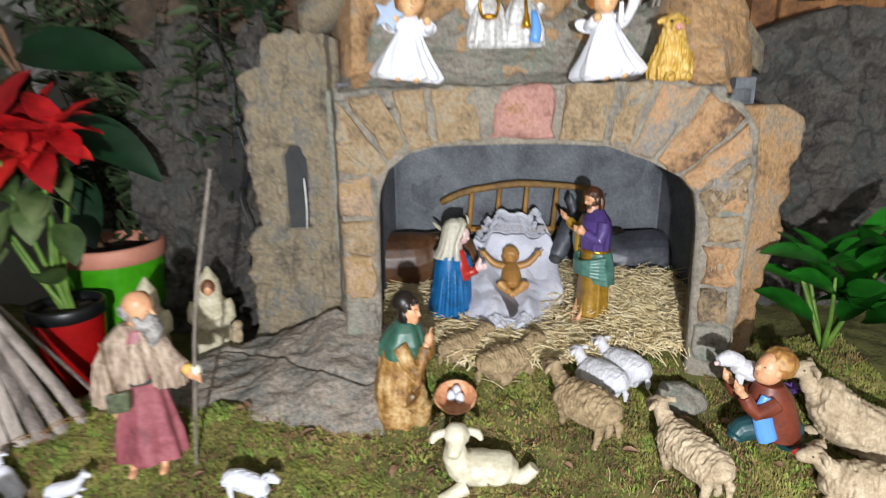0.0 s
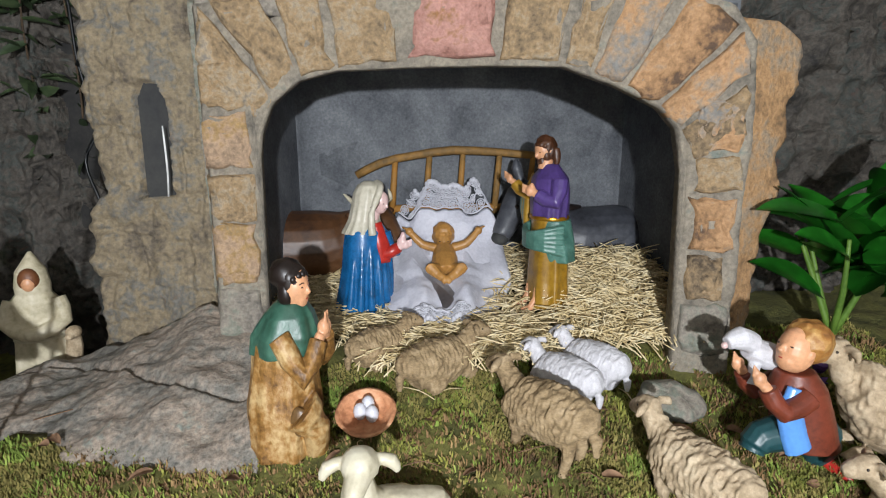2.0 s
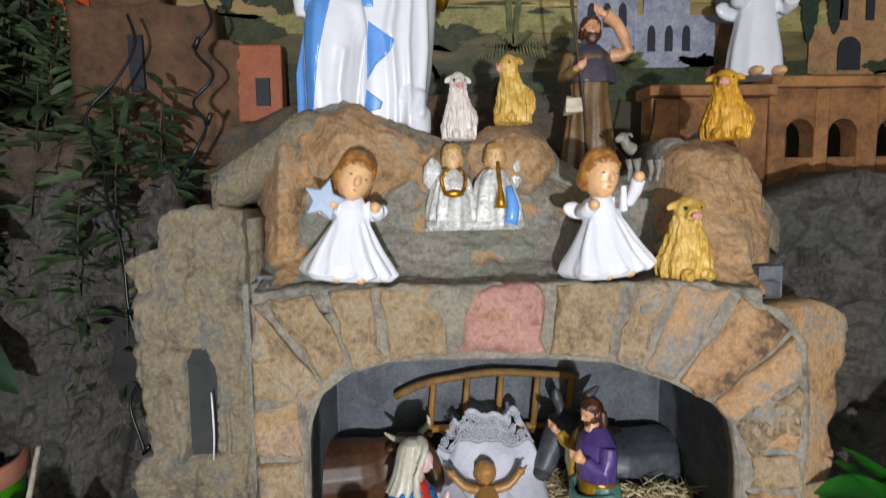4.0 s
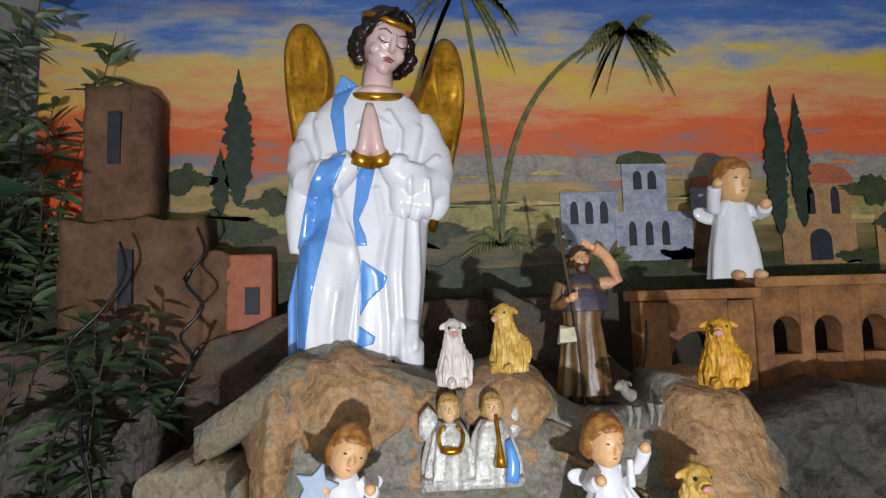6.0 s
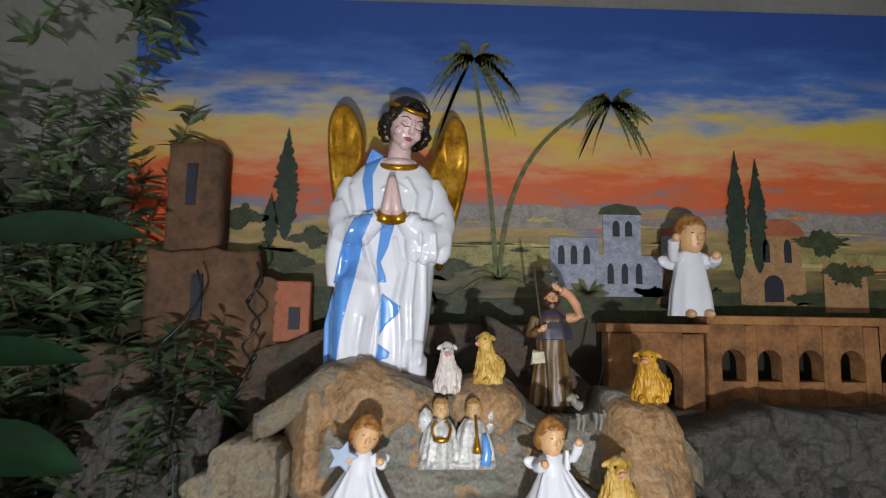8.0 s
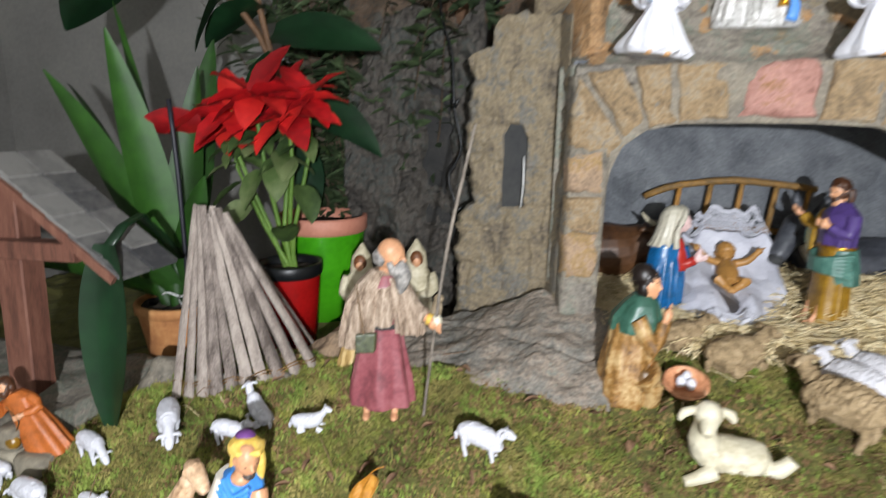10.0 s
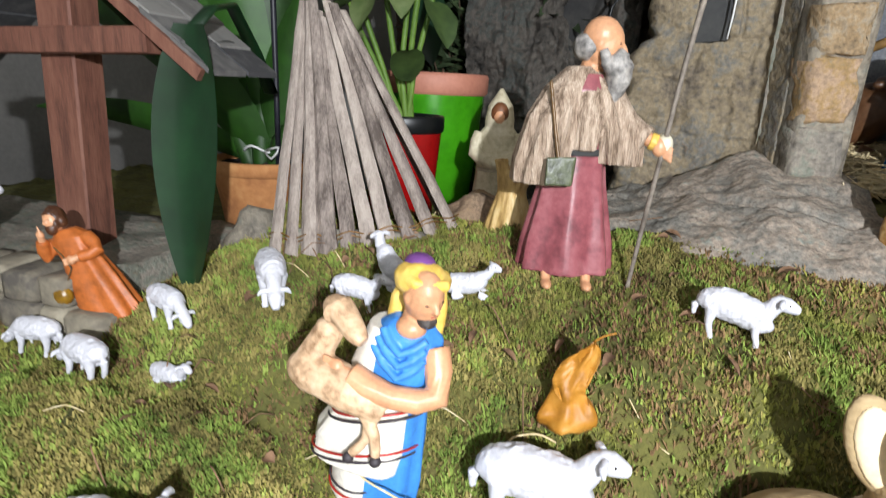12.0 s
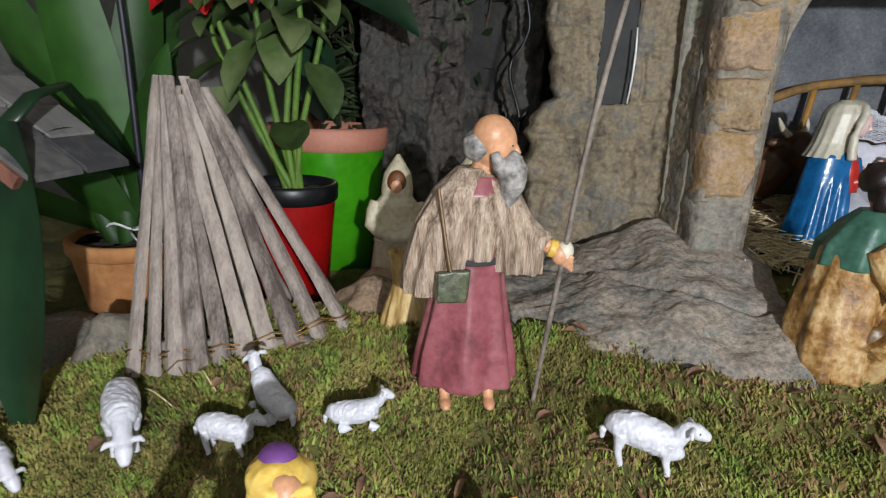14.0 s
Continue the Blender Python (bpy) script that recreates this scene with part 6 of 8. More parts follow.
def orange_man():
    b = Body()
    b.loft([(0.0, 0.040, 0.028, 0.014, 0), (0.05, 0.032, 0.024, 0.006, 0), (0.085, 0.024, 0.019, 0, 0), (0.11, 0.026, 0.018, -0.004, 0), (0.122, 0.012, 0.012, -0.006, 0)], ORANGE, 30, 7, 0.12, 0.2)
    head(b, (-0.010, -0.008, 0.136), 0.0135, SKIN, HAIR_BR, HAIR_BR, -100)
    arm(b, [(-0.022, -0.004, 0.110), (-0.034, -0.014, 0.094), (-0.024, -0.022, 0.115)], 0.007, ORANGE, SKIN)
    arm(b, [(0.020, -0.002, 0.108), (0.034, -0.010, 0.088), (0.016, -0.022, 0.086)], 0.007, ORANGE, SKIN)
    b.ball((-0.020, -0.028, 0.045), (0.012, 0.010, 0.013), OCHRE, 12)
    b.tube([(-0.018, -0.016, 0.105), (0.002, -0.024, 0.075), (-0.018, -0.026, 0.055)], 0.0015, BROWN_CLOTH, 5)
    b.fused(0.0012, 2, (HAIR_DK, RED, STRIPE, STRAW))
    return b.thing("orange_shepherd_statue", at(-1.085, 0.725, -0.018, 10, 1.05, 0, -17), "small orange-robed shepherd statue leaning by the stone wall", "statue")


def near(x, z, line):
    """Distance from (x, z) to a bent line."""
    p = Vector((x, z))
    best = 9.0
    for a, b in zip(line[:-1], line[1:]):
        a, b = Vector(a), Vector(b)
        t = max(0, min(1, (p - a).dot(b - a) / (b - a).length_squared))
        best = min(best, (p - a - (b - a) * t).length)
    return best


def angel():
    b = Body()
    W = WHITE_ROBE
    sides = [(0.0, -0.118, 0.090, 0.070), (0.03, -0.122, 0.094, 0.074), (0.10, -0.126, 0.106, 0.080), (0.16, -0.124, 0.112, 0.084), (0.24, -0.118, 0.118, 0.084), (0.32, -0.112, 0.122, 0.080), (0.40, -0.108, 0.124, 0.072), (0.45, -0.098, 0.118, 0.062), (0.485, -0.066, 0.096, 0.050), (0.505, -0.022, 0.066, 0.040)]
    zs, xl, xr, dp = zip(*sides)
    rings = []
    for i in range(91):
        z = 0.505 * i / 90
        l, r, d = ramp(z, zs, xl), ramp(z, zs, xr), ramp(z, zs, dp)
        ring = []
        for j in range(96):
            a = 2 * math.pi * j / 96
            c, q = math.cos(a), math.sin(a)
            ring.append(((l + r) / 2 + (r - l) / 2 * math.copysign(abs(c) ** 0.85, c), d * math.copysign(abs(q) ** 0.85, q), z))
        rings.append(ring)
    b.rings(rings, W)
    # bent knee, thigh and trailing hem
    b.tube([(-0.040, -0.030, 0.25), (-0.058, -0.062, 0.185), (-0.066, -0.072, 0.13), (-0.072, -0.058, 0.02)], [0.040, 0.050, 0.046, 0.040], W, 24)
    b.tube([(0.05, -0.04, 0.06), (0.072, -0.052, 0.02), (0.074, -0.05, -0.03)], [0.03, 0.03, 0.022], W, 18)
    # wide sleeves
    b.tube([(-0.080, 0.0, 0.445), (-0.108, -0.022, 0.375), (-0.098, -0.056, 0.318), (-0.052, -0.084, 0.322), (-0.018, -0.102, 0.350)], [0.030, 0.031, 0.033, 0.029, 0.019], W, 24, 1.05)
    b.tube([(0.102, 0.0, 0.445), (0.130, -0.022, 0.375), (0.122, -0.056, 0.310), (0.076, -0.086, 0.312), (0.038, -0.102, 0.345)], [0.030, 0.033, 0.036, 0.031, 0.020], W, 24, 1.05)
    b.tube([(0.132, -0.046, 0.32), (0.128, -0.052, 0.272), (0.122, -0.050, 0.250)], [0.026, 0.026, 0.012], W, 18)
    b.tube([(0.098, -0.078, 0.315), (0.094, -0.080, 0.268), (0.088, -0.078, 0.250)], [0.026, 0.026, 0.012], W, 18)
    b.tube([(0.064, -0.088, 0.315), (0.062, -0.088, 0.272), (0.060, -0.086, 0.252)], [0.022, 0.020, 0.010], W, 18)
    b.tube([(-0.105, -0.04, 0.32), (-0.116, -0.046, 0.26), (-0.120, -0.046, 0.19)], [0.030, 0.026, 0.014], W, 18)
    ridges = [([(-0.05, 0.30), (-0.03, 0.22), (-0.016, 0.14), (-0.022, 0.02)], 0.008, 0.010), ([(0.045, 0.25), (0.030, 0.16), (0.036, 0.06), (0.034, 0.0)], 0.007, 0.008), ([(0.066, 0.25), (0.058, 0.15), (0.062, 0.0)], 0.006, 0.007), ([(0.088, 0.25), (0.090, 0.14), (0.080, 0.02)], 0.007, 0.008),
              ([(-0.10, 0.26), (-0.112, 0.12), (-0.114, 0.0)], 0.009, 0.008), ([(-0.05, 0.12), (-0.060, 0.06), (-0.058, 0.0)], 0.007, 0.006), ([(-0.09, 0.20), (-0.098, 0.10), (-0.096, 0.0)], 0.006, 0.006),
              ([(-0.085, 0.43), (-0.070, 0.37), (-0.085, 0.31)], 0.008, 0.006), ([(-0.06, 0.36), (-0.035, 0.34)], 0.006, 0.006), ([(-0.11, 0.39), (-0.09, 0.34)], 0.006, 0.006), ([(0.10, 0.42), (0.085, 0.36), (0.06, 0.345)], 0.008, 0.007), ([(0.13, 0.36), (0.10, 0.335), (0.075, 0.335)], 0.006, 0.006),
              ([(0.045, 0.445), (0.065, 0.41), (0.062, 0.375)], 0.006, 0.006), ([(-0.01, 0.42), (0.02, 0.435), (0.045, 0.42)], 0.005, 0.004), ([(0.108, 0.31), (0.112, 0.25)], 0.005, 0.006), ([(0.076, 0.31), (0.078, 0.25)], 0.005, 0.006), ([(0.02, 0.30), (0.034, 0.22), (0.022, 0.16)], 0.006, 0.006)]
    sash = [[(-0.040, 0.530), (-0.012, 0.512), (-0.036, 0.455), (-0.032, 0.372), (-0.046, 0.36), (-0.060, 0.44), (-0.052, 0.50)],
            [(-0.070, 0.352), (-0.030, 0.352), (-0.052, 0.30), (-0.070, 0.20), (-0.092, 0.11), (-0.108, 0.0), (-0.14, 0.0), (-0.14, 0.10), (-0.118, 0.20), (-0.10, 0.29)],
            [(-0.012, 0.345), (0.018, 0.335), (0.004, 0.28), (-0.012, 0.245), (0.000, 0.215), (0.002, 0.200), (-0.016, 0.20), (-0.022, 0.25), (-0.016, 0.30)],
            [(-0.008, 0.176), (0.036, 0.145), (0.030, 0.128), (0.004, 0.105), (-0.012, 0.078), (-0.012, 0.120)], [(-0.014, 0.062), (0.014, 0.042), (0.010, 0.030), (-0.020, 0.022)]]

    def relief(p, n):
        h = sum(amp * math.exp(-(near(p[0], p[2], line) / w) ** 2) for line, w, amp in ridges) if n[1] < 0.2 else 0.0
        return h

    def hem(m, c, n):
        if n.y < 0.2 and -0.016 < c.z - ramp(c.x, (0.0, 0.095), (0.014, -0.034)) < 0.0 and c.x > 0.0:
            return GOLD
        return W
    b.fused(0.0026, 4, (), hem, relief)
    tree = BVHTree.FromPolygons(b.v, b.f)
    for poly in sash:
        n = len(poly)
        rim = []
        for i in range(n):
            p, q, r, t = poly[i - 1], poly[i], poly[(i + 1) % n], poly[(i + 2) % n]
            for u in [k / 8 for k in range(8)]:
                c = [0.5 * (2 * q[e] + (r[e] - p[e]) * u * 0.5 + (2 * r[e] - 2 * q[e] - (r[e] - p[e]) * 0.5) * u) for e in (0, 1)]
                rim.append(Vector(c))
        xs, zs_ = [c.x for c in rim], [c.y for c in rim]
        grid = [Vector((x, z)) for x in np.arange(min(xs), max(xs), 0.004) for z in np.arange(min(zs_), max(zs_), 0.004) if inside(x, z, [tuple(c) for c in rim]) and min((Vector((x, z)) - c).length for c in rim) > 0.002]
        k = len(rim)
        v2, _, f2, *_ = delaunay_2d_cdt(rim + grid, [], [list(range(k))], 1, 1e-6)
        skin, base = [], []
        for c in v2:
            hit = tree.ray_cast(Vector((c.x, -0.5, c.y)), Vector((0, 1, 0)))[0]
            y = hit.y if hit else -0.02
            skin.append((c.x, y - 0.0022, c.y))
            base.append((c.x, y + 0.004, c.y))
        o = len(skin)
        edges = {}
        for f in f2:
            for i in range(len(f)):
                e = (f[i], f[(i + 1) % len(f)])
                if (e[1], e[0]) in edges:
                    edges.pop((e[1], e[0]))
                else:
                    edges[e] = 1
        b.add(skin + base, [tuple(f) for f in f2] + [(e[1], e[0], e[0] + o, e[1] + o) for e in edges], PALE_BLUE)
    for x, k in ((-0.012, -1), (0.032, 1)):
        b.tube([(x - 0.004 * k, -0.104, 0.338), (x - 0.010 * k, -0.112, 0.356)], [0.022, 0.019], GOLD, 18)
        b.tube([(x - 0.008 * k, -0.110, 0.350), (x - 0.015 * k, -0.120, 0.385), (x - 0.018 * k, -0.120, 0.415), (x - 0.020 * k, -0.116, 0.440)], [0.014, 0.013, 0.010, 0.005], SKIN_PALE, 14, 1.2)
        for j in range(4):
            b.tube([(x - 0.016 * k, -0.124 + 0.007 * j, 0.388), (x - 0.019 * k, -0.122 + 0.005 * j, 0.444 - 0.005 * abs(j - 1.3))], [0.0042, 0.003], SKIN_PALE, 8)
    b.tube([(0.024 + 0.047 * math.cos(a), -0.016 + 0.047 * math.sin(a), 0.492 - 0.018 * math.sin(-a)) for a in [i * math.pi / 16 for i in range(33)]], 0.0075, GOLD, 10, fine=1)
    b.ball((0.024, -0.022, 0.488), (0.044, 0.044, 0.018), SKIN_PALE, 22)
    b.tube([(0.024, -0.012, 0.48), (0.030, -0.022, 0.55)], [0.030, 0.027], SKIN_PALE, 18)
    # the bowed head
    H = paint("angel_hair", "1e1410", 0.3, 0.3)
    hd = Body()
    hd.ball((0, 0, 0), (0.041, 0.046, 0.052), SKIN_PALE, 28)
    hd.ball((0, -0.016, -0.026), (0.032, 0.030, 0.032), SKIN_PALE, 24)
    hd.ball((0, -0.031, -0.048), (0.014, 0.012, 0.012), SKIN_PALE, 16)
    hd.tube([(0, -0.043, 0.014), (0, -0.052, -0.010), (0, -0.044, -0.016)], [0.0045, 0.0075, 0.005], SKIN_PALE, 12)
    for k in (-1, 1):
        hd.ball((k * 0.017, -0.036, 0.000), (0.011, 0.010, 0.008), SKIN_PALE, 14)
        hd.ball((k * 0.021, -0.030, -0.020), (0.014, 0.013, 0.014), SKIN_PALE, 14)
    hd.fused(0.0017, 3)
    for k in (-1, 1):
        hd.tube([(k * 0.008, -0.0450, -0.002), (k * 0.017, -0.0462, -0.0055), (k * 0.027, -0.0415, -0.001)], 0.0011, HAIR_DK, 6)
        hd.tube([(k * 0.008, -0.0465, 0.013), (k * 0.019, -0.0455, 0.018), (k * 0.030, -0.037, 0.013)], [0.0012, 0.0014, 0.0008], HAIR_BR, 6)
    hd.tube([(-0.011, -0.0445, -0.031), (0, -0.0485, -0.0290), (0.011, -0.0445, -0.031)], [0.0012, 0.0026, 0.0012], mat("rose_lip", ["8c3a3a", "a85450"], 20, 0.4, 0.1), 8)
    hd.tube([(-0.008, -0.0440, -0.0345), (0, -0.0475, -0.0345), (0.008, -0.0440, -0.0345)], [0.0012, 0.0024, 0.0012], mat("rose_lip", []), 8)
    h = Body()
    h.ball((0, 0.012, 0.020), (0.050, 0.048, 0.046), H, 28, None, 0.10, 70)
    rnd = random.Random(4)
    for k in (-1, 1):
        for i in range(16):
            u = i / 15
            h.ball((k * (0.041 + 0.010 * math.sin(u * 3.1) + 0.004 * rnd.random()), -0.020 + 0.040 * rnd.random(), 0.012 - 0.058 * u), 0.0125, H, 10, None, 0.3, 110)
        for i in range(7):
            h.tube([(k * 0.004, -0.034 + 0.008 * i, 0.060 - 0.002 * i), (k * 0.026, -0.040 + 0.012 * i, 0.046), (k * 0.042, -0.024 + 0.010 * i, 0.024)], [0.004, 0.0065, 0.006], H, 8)
    h.fused(0.0018, 1)
    hd.tube([(0.048 * math.cos(a), 0.006 + 0.051 * math.sin(a), 0.034 + 0.002 * math.cos(2 * a)) for a in [i * math.pi / 20 for i in range(41)]], 0.0058, GOLD, 8, fine=1)
    T = Matrix.Translation((0.042, -0.036, 0.590)) @ Matrix.Rotation(radians(10), 4, "Y") @ Matrix.Rotation(radians(22), 4, "Z") @ Matrix.Rotation(radians(20), 4, "X")
    for q in (hd, h):
        for k, m in enumerate(q.mats):
            b.add([T @ Vector(p) for p in q.v], [f for f, i in zip(q.f, q.m) if i == k], m)
    # wings
    for out in ([(-0.075, 0.455), (-0.060, 0.520), (-0.064, 0.575), (-0.082, 0.622), (-0.104, 0.646), (-0.130, 0.640), (-0.146, 0.600), (-0.146, 0.530), (-0.138, 0.455), (-0.124, 0.385), (-0.100, 0.36), (-0.080, 0.40)],
                [(0.092, 0.46), (0.112, 0.520), (0.128, 0.575), (0.146, 0.616), (0.166, 0.626), (0.186, 0.606), (0.198, 0.550), (0.196, 0.480), (0.180, 0.400), (0.158, 0.320), (0.132, 0.238), (0.104, 0.300)]):
        out = [(x * 1.06, z * 1.035) for x, z in out]
        cx, cz = sum(p[0] for p in out) / 12, sum(p[1] for p in out) / 12
        rings = []
        for sc, y in ((0.1, 0.092), (1.0, 0.085), (1.03, 0.072), (0.97, 0.058), (0.86, 0.050), (0.70, 0.053), (0.4, 0.056), (0.1, 0.057)):
            ring = []
            for i in range(len(out)):
                p, q, r, t = out[i - 1], out[i], out[(i + 1) % 12], out[(i + 2) % 12]
                for u in (0, 0.25, 0.5, 0.75):
                    x, z = [0.5 * (2 * q[c] + (r[c] - p[c]) * u + (2 * p[c] - 5 * q[c] + 4 * r[c] - t[c]) * u * u + (3 * q[c] - p[c] - 3 * r[c] + t[c]) * u ** 3) for c in (0, 1)]
                    x, z = cx + (x - cx) * sc, cz + (z - cz) * sc
                    ring.append((x, y + (0.010 * nz((x, z * 0.5, 2), 26, 4) if sc < 0.95 and y < 0.08 else 0), z))
            rings.append(ring)
        b.rings(rings, GOLD)
    return b.thing("angel_statue", at(-0.042, 1.452, 0.948, 4, 1.0), "large white and blue praying angel statue with gold wings", "statue")


def cherub(place, label, skirt=True, star=False, candle=False, lean=0):
    b = Body()
    if skirt:
        b.loft([(0.0, 0.060, 0.040, 0, 0), (0.008, 0.068, 0.046, 0, 0), (0.020, 0.064, 0.044, 0, 0), (0.045, 0.046, 0.034, 0, 0), (0.075, 0.028, 0.024, 0, 0), (0.098, 0.023, 0.020, 0, 0), (0.118, 0.012, 0.012, 0, 0)], WHITE_ROBE, 60, 4, 0.13, 0.9)
        for i in range(6):
            a = -2.6 + i * 0.42
            b.tube([(0.022 * math.cos(a), 0.018 * math.sin(a), 0.085), (0.046 * math.cos(a + 0.1), 0.032 * math.sin(a + 0.1), 0.040), (0.068 * math.cos(a + 0.25), 0.046 * math.sin(a + 0.25), 0.006)], [0.003, 0.007, 0.009], WHITE_ROBE, 10)
    else:
        b.loft([(0.0, 0.040, 0.030, 0, 0), (0.04, 0.036, 0.027, 0, 0), (0.085, 0.027, 0.022, 0, 0), (0.112, 0.021, 0.018, 0, 0), (0.12, 0.010, 0.01, 0, 0)], WHITE_ROBE, 36, 7, 0.06)
    C = paint("cherub_skin", "d6a878", 0.4, 0.06)
    hair = mat("cherub_hair", ["6a3e1c", "94602c", "b4823c"], 40, 0.45, 0.5)
    head(b, (0, -0.008, 0.142), 0.030, C, hair, None, -85, 8, lean)
    for k in (-1, 1):
        b.ball((k * 0.034, 0.012, 0.095), (0.020, 0.006, 0.012), WHITE_ROBE, 14, Matrix.Rotation(k * -0.4, 3, "Y"))
        up = 0.03 if (k > 0 and candle) or (k < 0 and not star and not candle) else 0.0
        b.tube([(k * 0.018, -0.004, 0.105), (k * 0.036, -0.016, 0.092 + up * 0.3), (k * (0.030 + up * 0.4), -0.034, 0.100 + up)], [0.009, 0.009, 0.010], WHITE_ROBE, 12)
        b.ball((k * (0.028 + up * 0.4), -0.040, 0.104 + up), 0.008, C, 10)
        b.ball((k * 0.016, -0.034, 0.004), (0.009, 0.014, 0.007), C, 10)
    if star:
        v = [(-0.040 + (0.030 if i % 2 == 0 else 0.015) * math.sin(i * math.pi / 5 + 0.2), -0.046, 0.108 + (0.030 if i % 2 == 0 else 0.015) * math.cos(i * math.pi / 5 + 0.2)) for i in range(10)]
        b.add(v + [(x, y + 0.010, z) for x, y, z in v], [tuple(range(10)), tuple(range(19, 9, -1))] + [((i + 1) % 10, i, i + 10, (i + 1) % 10 + 10) for i in range(10)], mat("grey_blue_star", ["7a8aa4", "98a6ba"], 20, 0.5, 0.2))
    if candle:
        b.tube([(0.012, -0.042, 0.090), (0.014, -0.044, 0.125)], [0.006, 0.004], WHITE_ROBE, 10)
    b.fused(0.0017, 2, (HAIR_DK, RED, HAIR_BR))
    return b.thing("cherub_figurine", place, label, "figurine", "small white cherubs")


def musicians():
    b = Body()
    for k, col in ((-1, SILVER), (1, SILVER)):
        x = 0.032 * k
        b.loft([(0.0, 0.040, 0.030, x, 0), (0.03, 0.038, 0.029, x, 0), (0.07, 0.028, 0.022, x, 0), (0.088, 0.016, 0.014, x, 0)], col, 30, 9, 0.14, k, 0.15)
        head(b, (x, -0.006, 0.106), 0.0175, paint("gilt_skin", "cda87c", 0.35), mat("gilt_hair", ["9a7430", "c8a468"], 40, 0.4, 0.5), None, -90)
        b.ball((x + k * 0.030, 0.008, 0.080), (0.016, 0.008, 0.024), SILVER, 12, None, 0.3, 120)
    b.tube([(-0.046, -0.028, 0.055), (-0.050, -0.032, 0.075), (-0.040, -0.034, 0.088)], 0.003, GOLD, 8)
    b.tube([(-0.018, -0.028, 0.055), (-0.014, -0.032, 0.075), (-0.024, -0.034, 0.088)], 0.003, GOLD, 8)
    b.ball((-0.032, -0.030, 0.052), (0.016, 0.006, 0.006), GOLD, 10)
    b.tube([(0.034, -0.022, 0.098), (0.036, -0.036, 0.060), (0.036, -0.040, 0.030)], [0.003, 0.003, 0.010], GOLD, 10)
    b.box((0, 0.0, 0.004), (0.145, 0.05, 0.010), SILVER, None, 0.003)
    b.tube([(0.050, -0.026, 0.062), (0.056, -0.032, 0.03), (0.052, -0.032, 0.006)], [0.005, 0.009, 0.010], PALE_BLUE, 12, 0.5)
    return b.thing("angel_musicians_figurine", at(0.125, 1.262, 0.775, 0, 1.04), "glittering silver and gold pair of musician angels", "figurine")


def upper_shepherd():
    b = Body()
    b.loft([(0.055, 0.050, 0.034, 0, 0), (0.10, 0.045, 0.032, 0, 0), (0.17, 0.036, 0.028, 0, 0), (0.185, 0.033, 0.027, 0, 0), (0.25, 0.038, 0.026, 0, 0), (0.27, 0.016, 0.015, 0, 0)], BROWN_CLOTH, 52, 10, 0.12)
    b.loft([(0.205, 0.044, 0.033, 0.004, 0), (0.23, 0.044, 0.031, 0.002, 0), (0.262, 0.030, 0.022, 0, 0), (0.274, 0.016, 0.016, 0, 0)], DARK_CAPE, 32, 6, 0.08, 1)
    for k in (-1, 1):
        b.tube([(k * 0.017, 0, 0.09), (k * 0.019, -0.002, 0.04), (k * 0.020, 0, 0.01)], [0.014, 0.012, 0.009], BROWN_CLOTH, 10)
        b.tube([(k * 0.020, 0, 0.035), (k * 0.020, 0, 0.015)], 0.0105, DKTEAL, 10)
        b.ball((k * 0.021, -0.010, 0.006), (0.010, 0.018, 0.007), BROWN_CLOTH, 10)
    head(b, (0, -0.006, 0.300), 0.021, SKIN, HAIR_BR, HAIR_BR, -90)
    arm(b, [(0.036, 0, 0.255), (0.066, -0.012, 0.262), (0.040, -0.026, 0.305), (0.018, -0.030, 0.318)], 0.010, SKIN, SKIN)
    arm(b, [(-0.036, 0, 0.255), (-0.050, -0.008, 0.215), (-0.034, -0.030, 0.226)], 0.010, BROWN_CLOTH, SKIN)
    b.box((-0.034, -0.024, 0.165), (0.030, 0.014, 0.030), HABIT, None, 0.004)
    b.tube([(-0.012, -0.034, 0.02), (-0.018, -0.036, 0.15), (-0.034, -0.034, 0.27), (-0.046, -0.03, 0.375)], [0.0028, 0.0028, 0.0028, 0.004], TWIG, 8)
    b.fused(0.0016, 2, (HAIR_DK, RED, STRIPE, STRAW))
    return b.thing("lookout_shepherd_statue", at(0.352, 1.41, 0.818, 0, 1.0), "brown shepherd statue shading his eyes, with a thin staff", "statue")


